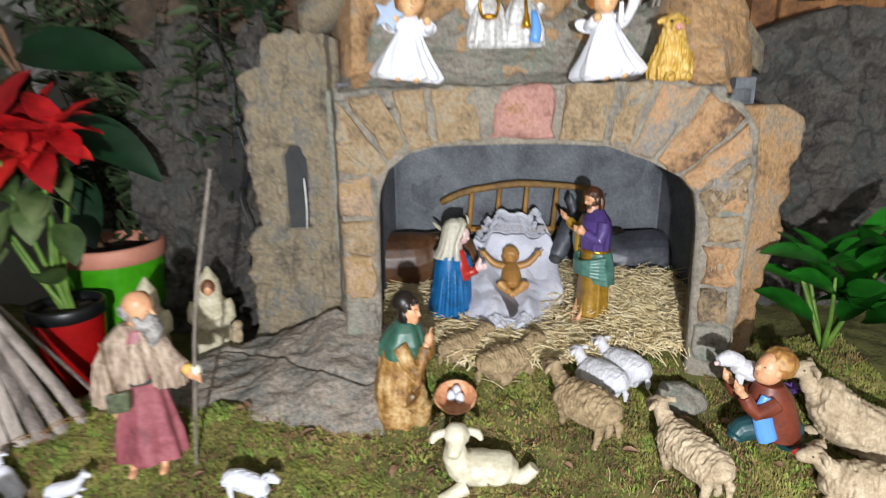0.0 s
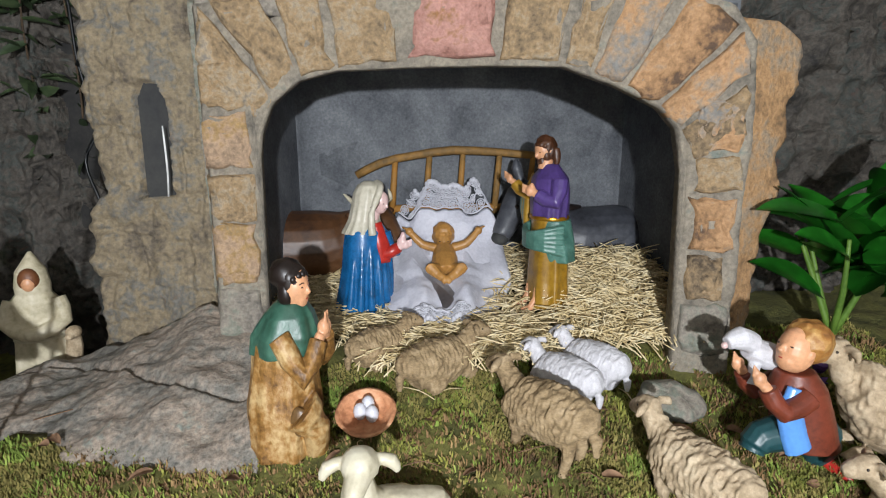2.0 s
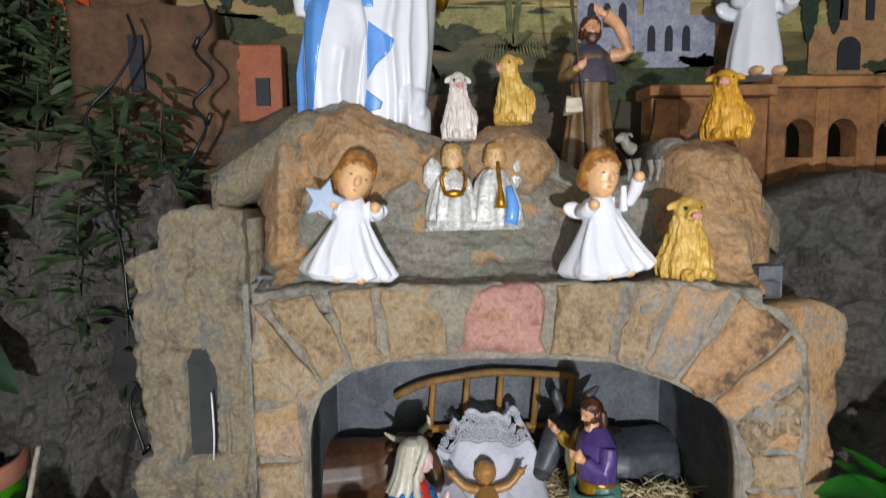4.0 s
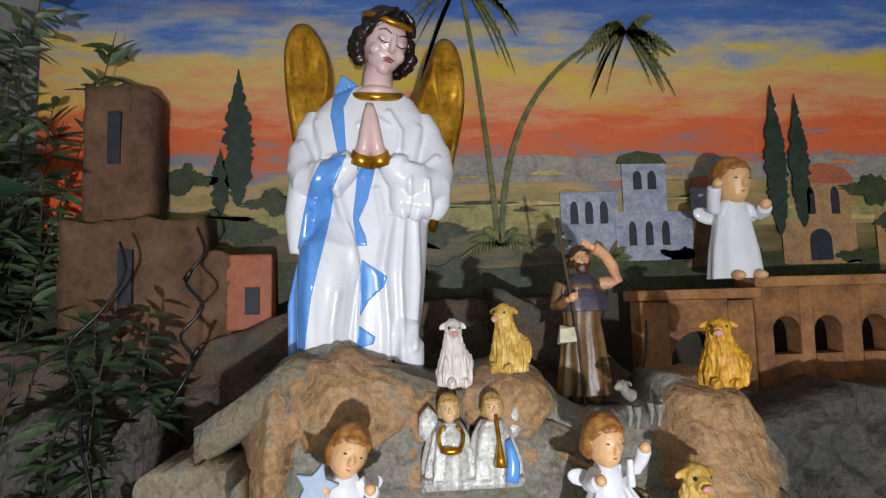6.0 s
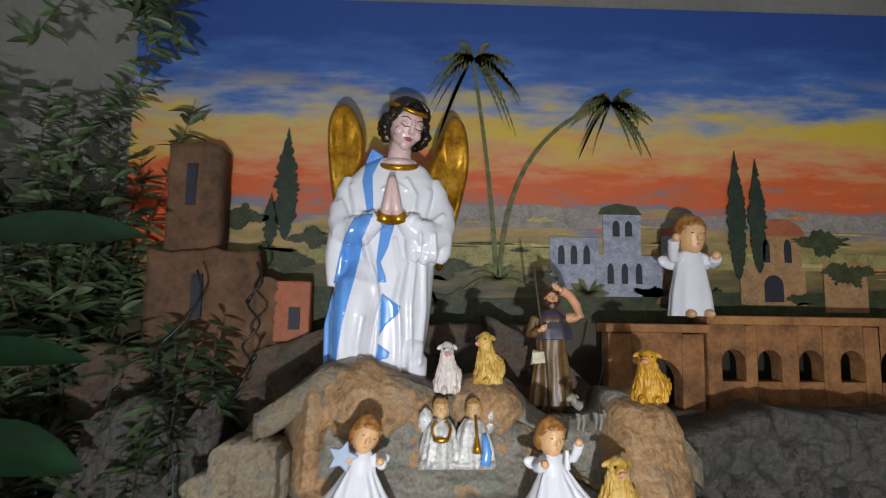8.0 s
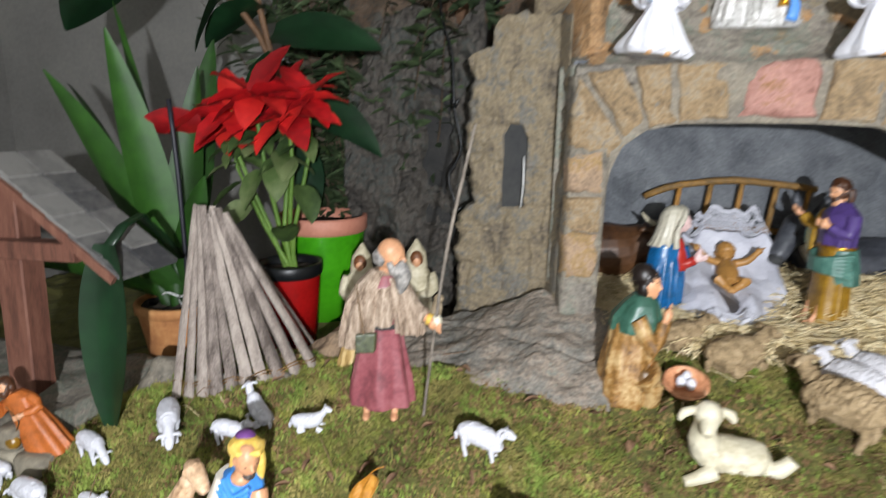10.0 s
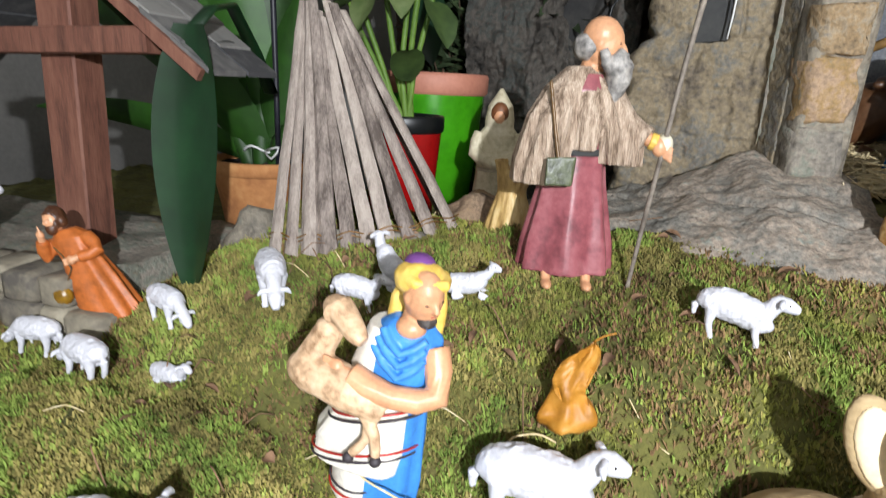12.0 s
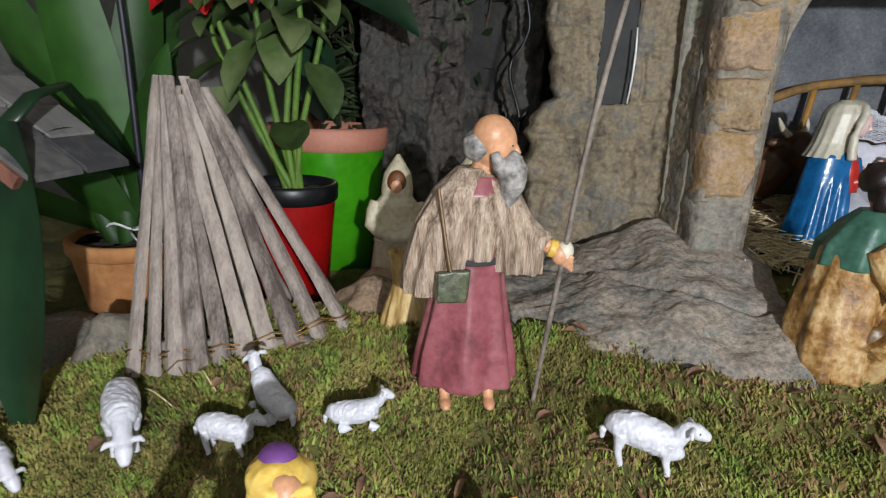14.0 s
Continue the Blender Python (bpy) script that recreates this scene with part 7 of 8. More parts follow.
def sitting_animal(place, m, label, hh=0.095, alpaca=False):
    b = Body()
    b.loft([(0.0, 0.034, 0.028, 0, 0.004), (0.02, 0.036, 0.03, 0, 0.004), (0.045, 0.028, 0.024, 0, 0), (hh * 0.7, 0.020, 0.018, -0.002, -0.002), (hh * 0.85, 0.016, 0.015, -0.003, -0.004)], m, 30, 11, 0.09, 0.2, 0.10)
    b.ball((-0.003, -0.006, hh * 0.92), (0.018, 0.018, 0.018), m, 16, None, 0.08, 120)
    b.tube([(-0.004, -0.012, hh * 0.92), (-0.008, -0.028, hh * 0.86)], [0.012, 0.008], m, 12)
    b.ball((-0.008, -0.033, hh * 0.855), (0.008, 0.004, 0.005), paint("pink_muzzle", "c48a80", 0.5), 10)
    for k in (-1, 1):
        b.ball((-0.003 + k * 0.019, -0.004, hh * 0.98), (0.011, 0.004, 0.005), m, 10, Matrix.Rotation(k * 0.4, 3, "Y"))
        b.ball((-0.005 + k * 0.010, -0.020, hh * 0.95), 0.0028, HAIR_DK, 8)
        b.ball((k * 0.014, -0.026, 0.006), (0.009, 0.012, 0.008), m, 10)
    b.ball((0.022, 0.010, 0.03), (0.020, 0.020, 0.026), m, 14, None, 0.1, 110)
    b.fused(0.0014, 1, (HAIR_DK,), None, lambda p, n: 0.0030 * noise.noise((p[0] * 260, p[1] * 260, p[2] * 75)) if p[2] < hh * 0.85 else 0.0)
    return b.thing("sitting_lamb_figurine", place, label, "figurine", "small sitting lambs")


def rabbit():
    b = Body()
    CF = mat("cream_fur", ["9c8868", "c4b494", "dcd2c0"], 50, 0.85, 0.9, 240, bumpdist=0.005, stretch=(1, 1, 0.25))
    b.ball((-0.012, 0.004, 0.074), (0.080, 0.060, 0.070), RABBIT, 36, None, 0.02, 40)
    b.ball((-0.052, 0.0, 0.050), (0.052, 0.056, 0.050), RABBIT, 26, None, 0.02, 50)
    b.ball((0.042, -0.002, 0.100), (0.056, 0.050, 0.064), CF, 30, None, 0.06, 90)
    b.ball((0.054, -0.004, 0.150), (0.046, 0.040, 0.040), RABBIT, 26, None, 0.03, 70)
    b.ball((0.092, -0.010, 0.140), (0.026, 0.026, 0.022), CF, 16)
    b.ball((0.117, -0.010, 0.144), (0.005, 0.008, 0.004), HAIR_BR, 8)
    for c, t, w in ((Vector((0.010, 0.010, 0.202)), -0.32, 0.022), (Vector((0.042, -0.014, 0.202)), -0.36, 0.030)):
        R = Matrix.Rotation(t, 3, "Y") @ Matrix.Rotation(-0.12, 3, "X")
        b.ball(c, (w, 0.009, 0.042), RABBIT, 24, R)
        b.ball(c + Vector((0.001, -0.006, -0.001)), (w * 0.80, 0.0055, 0.036), EAR_IN, 22, R)
    for k in (-1, 1):
        b.ball((0.080, -0.006 + 0.034 * k, 0.160), 0.006, HAIR_DK, 10)
        b.ball((-0.045, 0.046 * k, 0.034), (0.050, 0.024, 0.038), RABBIT, 18)
        b.tube([(0.050, 0.026 * k, 0.07), (0.066, 0.028 * k, 0.035), (0.080, 0.028 * k, 0.008)], [0.022, 0.016, 0.014], RABBIT, 12)
    b.ball((-0.106, 0.0, 0.050), (0.016, 0.020, 0.018), CF, 12, None, 0.15, 120)
    b.fused(0.0026, 2, (HAIR_DK, RED, STRIPE, STRAW))
    return b.thing("rabbit_figurine", at(-0.236, 0.628, -0.146, 0, 1.0), "large tan ceramic rabbit with upright cream ears", "figurine")


joseph(), mary(), crib_cloth(), baby(), ox(), donkey(), feeder()
straw("straw", [(0.22, 0.53, 1.13, 1.46, 0.180, 0.255), (0.33, 0.53, 1.12, 1.36, 0.185, 0.27), (-0.15, 0.06, 1.16, 1.48, 0.185, 0.225), (0.02, 0.30, 1.10, 1.2, 0.172, 0.19)], 4600, "heap of pale yellow straw on the cave floor")
kneeler(), basket()
LG = "flock before the stable"
sheep("lying_sheep_figurine", at(0.040, 1.125, 0.160, 40, 1.0), W_TAN, "tan woolly sheep figurine lying beside the crib", 1.05, 1.2, True, headturn=-0.5, group=LG)
sheep("lying_sheep_figurine", at(0.128, 1.080, 0.146, 35, 1.0), W_TAN, "tan woolly sheep figurine lying on the moss", 1.25, 1.2, True, headturn=-0.3, group=LG)
sheep("standing_sheep_figurine", at(0.255, 0.955, 0.093, 130, 1.0), W_TAN, "tan woolly sheep figurine standing on the moss", 1.38, 1.2, False, group=LG)
sheep("furry_sheep_figurine", at(0.302, 1.045, 0.134, 128, 1.0), W_FUR, "white furry sheep figurine", 1.12, 1.35, True, fluff=0.05, group=LG)
sheep("furry_sheep_figurine", at(0.352, 1.076, 0.142, 128, 1.0), W_FUR, "white furry sheep figurine", 1.1, 1.35, True, fluff=0.05, group=LG)
sheep("standing_sheep_figurine", at(0.412, 0.865, 0.055, 118, 1.0), W_CREAM, "cream woolly sheep figurine on the slope", 1.4, 1.15, False, up=0.5, group=LG)
sheep("lying_sheep_figurine", at(0.700, 0.925, 0.092, 165, 1.0), W_CREAM, "cream woolly sheep figurine with its head raised", 1.55, 1.3, True, up=2.6, group=LG)
sheep("lying_sheep_figurine", at(0.665, 0.825, 0.062, 165, 1.0), W_CREAM, "cream sheep figurine lying near the slope's edge", 1.4, 1.2, True, group=LG)
shepherd_right()


def front_lamb():
    b = Body()
    b.tube([(0.06, 0, 0.012), (0.045, 0, 0.028), (0.01, 0, 0.034), (-0.022, 0, 0.042), (-0.036, -0.002, 0.062)], [0.012, 0.030, 0.032, 0.028, 0.020], CREAM_GLAZE, 20, 1, 0.10, 80, 3)
    b.tube([(-0.034, -0.002, 0.06), (-0.036, -0.006, 0.085), (-0.034, -0.01, 0.098)], [0.022, 0.017, 0.015], CREAM_GLAZE, 16, 1, 0.1, 90)
    b.ball((-0.034, -0.012, 0.108), (0.021, 0.021, 0.020), CREAM_GLAZE, 16, None, 0.08, 100)
    b.tube([(-0.036, -0.022, 0.102), (-0.042, -0.038, 0.092), (-0.044, -0.044, 0.088)], [0.015, 0.011, 0.007], CREAM_GLAZE, 12)
    for k in (-1, 1):
        b.tube([(-0.034 + 0.016 * k, -0.008, 0.112), (-0.034 + 0.034 * k, -0.008, 0.106), (-0.034 + 0.040 * k, -0.010, 0.094)], [0.006, 0.008, 0.004], CREAM_GLAZE, 10)
        b.tube([(-0.02, 0.024 * k, 0.02), (-0.05, 0.026 * k - 0.006, 0.010), (-0.066, 0.026 * k - 0.008, 0.006)], [0.014, 0.010, 0.008], CREAM_GLAZE, 10)
    b.tube([(0.055, -0.01, 0.02), (0.075, -0.018, 0.026), (0.092, -0.02, 0.045)], [0.014, 0.013, 0.011], CREAM_GLAZE, 12)
    b.fused(0.0016, 2, (HAIR_DK, RED, STRIPE, STRAW))
    return b.thing("cream_lamb_figurine", at(0.066, 0.855, 0.060, 8, 1.0), "cream glazed lamb figurine resting with its head up", "figurine")


front_lamb()
monk(at(-0.545, 1.262, 0.045, 18, 1.0), "cream hooded monk statue carrying a lamb", True)
monk(at(-0.66, 1.20, 0.045, 10, 0.98), "cream hooded monk statue with folded arms")
old_man(), sheaf(), shepherd_lamb(), orange_man()
SM = "small white plastic sheep"
for x, y, rz, sz, kw in ((-0.478, 0.630, 8, 1.08, dict(up=-0.8)), (-0.302, 0.812, -8, 0.76, dict(up=-1.2)), (-0.848, 0.760, -52, 0.84, dict(graze=True)), (-0.968, 0.712, -20, 0.66, dict(graze=True)),
                         (-1.010, 0.622, 168, 0.70, dict(graze=True)), (-0.925, 0.660, -10, 0.52, dict(lying=True)), (-0.604, 0.806, 12, 0.56, dict(lying=True, up=0.8)), (-0.727, 0.760, 5, 0.58, dict(up=-0.8)), (-0.700, 0.808, 148, 0.66, dict(lying=True, up=2)),
                         (-0.818, 0.470, 5, 0.95, dict(lying=True)), (-0.80, 0.42, 20, 0.9, dict(lying=False)), (-0.70, 0.40, 0, 1.2, dict(lying=True)), (-1.140, 0.665, 185, 0.66, dict(graze=True))):
    sheep("white_sheep_figurine", at(x, y, None, rz), W_WHITE, "small white plastic sheep figurine on the moss", sz * 1.05, 0.98, fluff=0.10, group=SM, **kw)
rabbit()
angel()
cherub(at(-0.066, 1.160, 0.712, 10, 1.0, 0, 6), "white cherub figurine holding a grey-blue star", star=True, lean=-16)
cherub(at(0.308, 1.160, 0.712, 8, 1.0, 0, -6), "white cherub figurine holding a candle", candle=True, lean=-10)
cherub(at(0.815, 1.685, 1.082, 0, 1.62), "white cherub figurine waving from the aqueduct", skirt=False)
musicians(), upper_shepherd()
sitting_animal(at(0.418, 1.150, 0.706, 10, 1.10), TAN_GLAZE, "yellow-tan resin lamb on the ledge")
sitting_animal(at(0.105, 1.285, 0.916, 10, 1.0) @ Matrix.Diagonal((0.78, 0.8, 1.0, 1)), paint("white_lamb_resin", "d4c8c0", 0.5, 0.1), "white resin lamb on the rock")
sitting_animal(at(0.186, 1.262, 0.938, -35, 1.0) @ Matrix.Diagonal((0.85, 0.85, 1.0, 1)), TAN_GLAZE, "yellow resin lamb on the rock")
sitting_animal(at(0.515, 1.235, 0.908, -20, 1.0), mat("yellow_resin", ["8a5c10", "c08a20", "d8a840"], 40, 0.5, 0.6), "bright yellow resin lamb on the rock")
sheep("grey_sheep_figurine", at(0.395, 1.26, 0.845, 200, 0.75), mat("grey_resin", ["6a655c", "948e82"], 30, 0.6, 0.5), "small grey stone sheep figurine", 1.0, False, up=0.8)


def stalk(pts, label):
    Body().tube(pts, 0.0011, STRAW, 5, fine=4).thing("dry_stalk", None, label, "stalk")


stalk([(-0.668, 0.60, -0.02), (-0.64, 0.575, -0.038), (-0.59, 0.562, -0.045), (-0.53, 0.58, -0.085)], "pale dry stalk bent round the lamb bearer")
stalk([(-0.50, 0.66, -0.045), (-0.515, 0.665, -0.03), (-0.49, 0.67, -0.02), (-0.47, 0.675, -0.028)], "pale dry stalk on the moss")


# ---- stick tent, pots and plants ----
def stick_tent():
    t = holder("stick_tent", pose(-0.84, 0.96, 0.05), "cone-shaped tent of split grey sticks tied with wire", "tent")
    M = Matrix.Translation((0.84, -0.96, -0.05))
    rnd = random.Random(12)
    n = 13
    for i in range(n):
        q = i / 9 if i < 10 else (i - 10) / 2
        if i < 10:
            a = math.pi * (1.30 + 0.62 * q)
            bx, by = -0.895 + 0.232 * q, 0.842 + 0.012 * q + 0.10 * q * q
            tx, ty = -0.918 + 0.066 * q, 0.968 - 0.008 * math.sin(math.pi * q)
        else:
            a = math.pi * (0.25 + 0.5 * q)
            bx, by = -0.70 - 0.18 * q, 1.08
            tx, ty = -0.87 - 0.03 * q, 0.985
        bz, tz = ground(bx, by) - 0.005, 0.415 - 0.02 * rnd.random() * (i % 3) - (0.012 if i > 7 else 0)
        w = (0.0145 if i < 4 else 0.0122) + 0.0025 * rnd.random()
        b = Body()
        rings = []
        side = Vector((-math.sin(a), math.cos(a), 0))
        outw = Vector((math.cos(a), math.sin(a), 0.2))
        for k in range(9):
            s = k / 8
            c = Vector((bx + (tx - bx) * s, by + (ty - by) * s, bz + (tz - bz) * s)) + side * 0.004 * nz((i, s * 2, 0), 1.3)
            ww = w * (1.0 - 0.42 * s) * (1 + 0.12 * nz((i, s * 4, 3), 1.5))
            rings.append([c + side * ww * q + outw * r * ww for q, r in ((-0.85, -0.1), (-0.8, 0.25), (-0.25, 0.5), (0.3, 0.46), (0.85, 0.2), (0.8, -0.15))])
        b.rings(rings, WOOD_GREY)
        b.part("stick", t, smooth=False, m=M)
    for z in (0.088, 0.094):
        b = Body()
        b.tube([(-0.905 + 0.245 * q, 0.842 + 0.012 * q + 0.10 * q * q + 0.002, z + 0.035 * q * q + 0.004 * math.sin(q * 31)) for q in [k / 24 for k in range(25)]], 0.0012, mat("copper_wire", ["6a4a24", "8e6a3a"], 40, 0.4, 0.1, metal=0.6), 5, fine=1)
        b.part("binding_wire", t, m=M)
    Body().box((-0.79, 0.895, 0.08), (0.20, 0.014, 0.045), STONE_GREY, Matrix.Rotation(0.30, 3, "Z"), 0.004).part("sill_board", t, m=M, bevel=0.004)


stick_tent()


def ring_at(r, z, n=32, sx=1.0):
    return [(r * math.cos(a) * sx, r * math.sin(a), z) for a in [i * 2 * math.pi / n for i in range(n)]]


def pot(place, r, h, m, rim, label, taper=0.78, soil=True):
    t = holder("flower_pot", place, label, "pot")
    b = Body()
    b.rings([ring_at(r * taper, 0), ring_at(r * (taper + 0.5 * (1 - taper)), h * 0.5), ring_at(r * 0.985, h * 0.86), ring_at(r * 0.985, h * 0.87)], m)
    b.part("pot_body", t)
    k = Body()
    k.rings([ring_at(r * 0.99, h * 0.85), ring_at(r * 1.04, h * 0.87), ring_at(r * 1.05, h * 0.98), ring_at(r * 1.02, h), ring_at(r * 0.95, h), ring_at(r * 0.92, h * 0.9)], rim, cap=False)
    k.part("rim", t)
    s = Body()
    rings = []
    for q in (0.94, 0.6, 0.3, 0.05):
        rings.append([(x, y, z + 0.01 * nz((x, y, 2), 40, 3)) for x, y, z in ring_at(r * q, h * 0.90 + 0.01 * (1 - q))])
    s.rings(rings, EARTH)
    s.part("soil", t)
    return t


pot(pose(-0.865, 1.43, 0.035), 0.118, 0.295, POT_GREEN, POT_RIM, "bright green glazed pot with a salmon rim", 0.86)
pot(pose(-0.845, 1.20, 0.045), 0.075, 0.205, POT_RED, BLACK, "small red wrapped pot with dark soil", 0.8)
pot(pose(-1.10, 1.13, -0.02), 0.098, 0.175, TERRA, TERRA, "round terracotta pot standing by the stick tent", 0.72)


def leaf(b, base, d, length, width, m, droop=0.3, roll=0.0, n=10, fold=0.25, tip=1.6, wave=0.0):
    """A leaf blade along the direction d, bending down towards its tip."""
    d = Vector(d).normalized()
    base = Vector(base)
    side = d.cross(Vector((0, 0, 1)))
    side = side.normalized() if side.length > 0.05 else Vector((1, 0, 0))
    up = side.cross(d).normalized()
    R = Matrix.Rotation(roll, 3, d)
    side, up = R @ side, R @ up
    rows = []
    p = base.copy()
    dd = d.copy()
    for i in range(n + 1):
        t = i / n
        w = width / 2 * (math.sin(math.pi * min(1, (0.06 + 0.94 * t)) ** 0.8) ** 0.75 if t < 1 else 0.0)
        w = max(w, width * 0.02)
        u = side.cross(dd).normalized()
        k = wave * math.sin(t * 17)
        rows.append([p - side * w + u * (w * fold + k * w), p - side * w * 0.5 + u * w * fold * 0.35, p.copy(), p + side * w * 0.5 + u * w * fold * 0.35, p + side * w + u * (w * fold - k * w)])
        dd = (dd + Vector((0, 0, -droop / n * (0.5 + t)))).normalized()
        p = p + dd * (length / n)
    v = [q for r in rows for q in r]
    o = len(v)
    th = 0.0008
    v += [q - up * th for q in v[:o]]
    f = []
    for i in range(n):
        for j in range(4):
            a = i * 5 + j
            f.append((a, a + 1, a + 6, a + 5))
            f.append((o + a + 1, o + a, o + a + 5, o + a + 6))
    b.add(v, f, m)


def single(name, parent, M, *a, **k):
    b = Body()
    leaf(b, *a, **k)
    return b.part(name, parent, m=M)


def strap_plant():
    t = holder("strap_leaf_plant", pose(-1.10, 1.13, 0.14), "dark green strap-leaved plant tied with white string", "plant")
    M = Matrix.Translation((1.10, -1.13, -0.14))
    c = (-1.10, 1.12, 0.15)
    for d, ln, w, dr, rl in (((-0.10, -0.1, 1), 0.62, 0.105, 0.25, 1.0), ((-0.38, -0.05, 0.9), 0.60, 0.11, 0.4, 1.3), ((-0.75, 0.0, 0.75), 0.60, 0.09, 0.7, 1.2), ((0.12, 0.05, 1), 0.55, 0.085, 0.3, -1.1), ((-0.9, -0.1, 0.30), 0.50, 0.075, 0.4, 1.0), ((0.28, -0.1, 0.9), 0.34, 0.085, 0.6, -1.2),
                             ((-0.3, -0.35, 0.75), 0.46, 0.11, 0.8, 0.7), ((-0.6, 0.25, 0.95), 0.70, 0.10, 0.5, 1.2), ((0.0, 0.3, 1.0), 0.66, 0.10, 0.2, 0.4), ((-0.22, 0.1, 1.0), 0.72, 0.10, 0.3, 1.4)):
        single("leaf", t, M, c, d, ln, w, LEAF_STRAP, dr, rl, 14, 0.3)
    b = Body()
    leaf(b, (-1.03, 0.93, 0.33), (0.10, -0.6, 0.25), 0.13, 0.075, LEAF_DARK, 1.2, 0.0, 10, 0.3)
    b.part("leaf", t, m=M)
    # the long hanging leaf before the stone wall
    b = Body()
    leaf(b, (-0.972, 0.795, 0.365), (0.0, -0.10, -1), 0.36, 0.10, LEAF_DARK, 0.0, 0.0, 16, 0.30)
    b.part("leaf", t, "long dark hanging leaf", m=M)
    Body().tube([(-1.03, 1.05, 0.28), (-0.99, 0.90, 0.40), (-0.973, 0.80, 0.362)], [0.012, 0.010, 0.012], LEAF_DARK, 8, 0.4).part("leaf_stalk", t, m=M)
    for dx in (-0.02, 0.0, 0.022):
        Body().tube([(-1.10 + dx, 1.12, 0.12), (-1.10 + dx * 2, 1.12, 0.19), (-1.10 + dx * 4, 1.13, 0.27)], [0.016, 0.019, 0.014], LEAF_STRAP, 10).part("stem", t, m=M)
    Body().tube([(-1.045, 1.09, 0.13), (-1.04, 1.08, 0.45), (-1.05, 1.08, 0.62)], 0.005, mat("dark_stake", ["12121a", "22222c"], 20, 0.5, 0.1), 8).part("stake", t, "thin dark plant stake", m=M)
    b = Body()
    b.tube([(-1.10 + 0.032 * math.cos(a), 1.12 + 0.032 * math.sin(a), 0.175 + 0.006 * math.sin(3 * a)) for a in [i * math.pi / 10 for i in range(21)]], 0.0022, WHITE_WIRE, 6, fine=1)
    b.tube([(-1.07, 1.09, 0.175), (-1.03, 1.07, 0.185), (-1.04, 1.06, 0.165), (-1.07, 1.085, 0.172)], 0.002, WHITE_WIRE, 6)
    b.part("string", t, "white string", m=M)


strap_plant()


def poinsettia():
    t = holder("poinsettia", pose(-0.825, 1.20, 0.20), "poinsettia with red bracts above thin green stems", "plant")
    M = Matrix.Translation((0.845, -1.20, -0.23))
    rnd = random.Random(21)
    tips = []

    for x, y, z in ((-0.97, 1.16, 0.63), (-0.90, 1.14, 0.66), (-0.83, 1.15, 0.62), (-0.87, 1.22, 0.66), (-0.80, 1.18, 0.655), (-1.00, 1.2, 0.60)):
        Body().tube([(-0.845 + 0.02 * rnd.uniform(-1, 1), 1.20, 0.22), (-0.86 + (x + 0.86) * 0.35, 1.18, 0.36), (x + 0.01, y, z - 0.1), (x, y, z)], [0.006, 0.0055, 0.005, 0.004], STEM, 8, bumps=0.15, freq=50).part("stem", t, m=M)
        tips.append((x, y, z))
    for k, (x, y, z) in enumerate(tips):
        for i in range(7):
            a = i * 0.9 + k * 0.5
            single("bract", t, M, (x, y, z), (math.cos(a), math.sin(a) * 0.6 - 0.30, math.sin(a) * 0.5 + 0.10), 0.10 + 0.05 * rnd.random(), 0.056 + 0.02 * rnd.random(), BRACT, 0.6, rnd.uniform(-0.4, 0.4), 8, 0.25, wave=0.08)
        for i in range(4):
            a = i * 1.6 + k
            single("leaf", t, M, (x * 0.9 - 0.086, y, z - 0.05 - 0.05 * rnd.random()), (math.cos(a), math.sin(a) - 0.3, -0.1), 0.07 + 0.03 * rnd.random(), 0.042, LEAF_MID, 1.1, rnd.uniform(-0.5, 0.5), 8, 0.25, wave=0.06)
    single("bract", t, M, (-1.02, 1.12, 0.60), (-1, -0.2, 0.02), 0.16, 0.075, BRACT, 0.25, 0.9, 10, 0.25)
    single("bract", t, M, (-0.88, 1.1, 0.56), (0.1, -0.9, 0.1), 0.06, 0.045, BRACT, 0.5, 0.3, 8, 0.25)
    for x, z, d in ((-0.84, 0.34, (0.2, -0.5, 0.6)), (-0.93, 0.42, (-0.5, -0.5, -0.3)), (-0.95, 0.47, (-0.6, -0.4, -0.4)), (-0.86, 0.52, (0.3, -0.6, -0.6)), (-0.90, 0.50, (-0.2, -0.6, -0.7)), (-0.80, 0.47, (0.5, -0.5, -0.5)), (-0.89, 0.56, (0.1, -0.8, 0.1)), (-0.84, 0.54, (0.3, -0.6, -0.2))):
        single("leaf", t, M, (x, 1.15, z), d, 0.10, 0.06, LEAF_MID, 0.9, rnd.uniform(-0.7, 0.7), 8, 0.25, wave=0.05)


poinsettia()


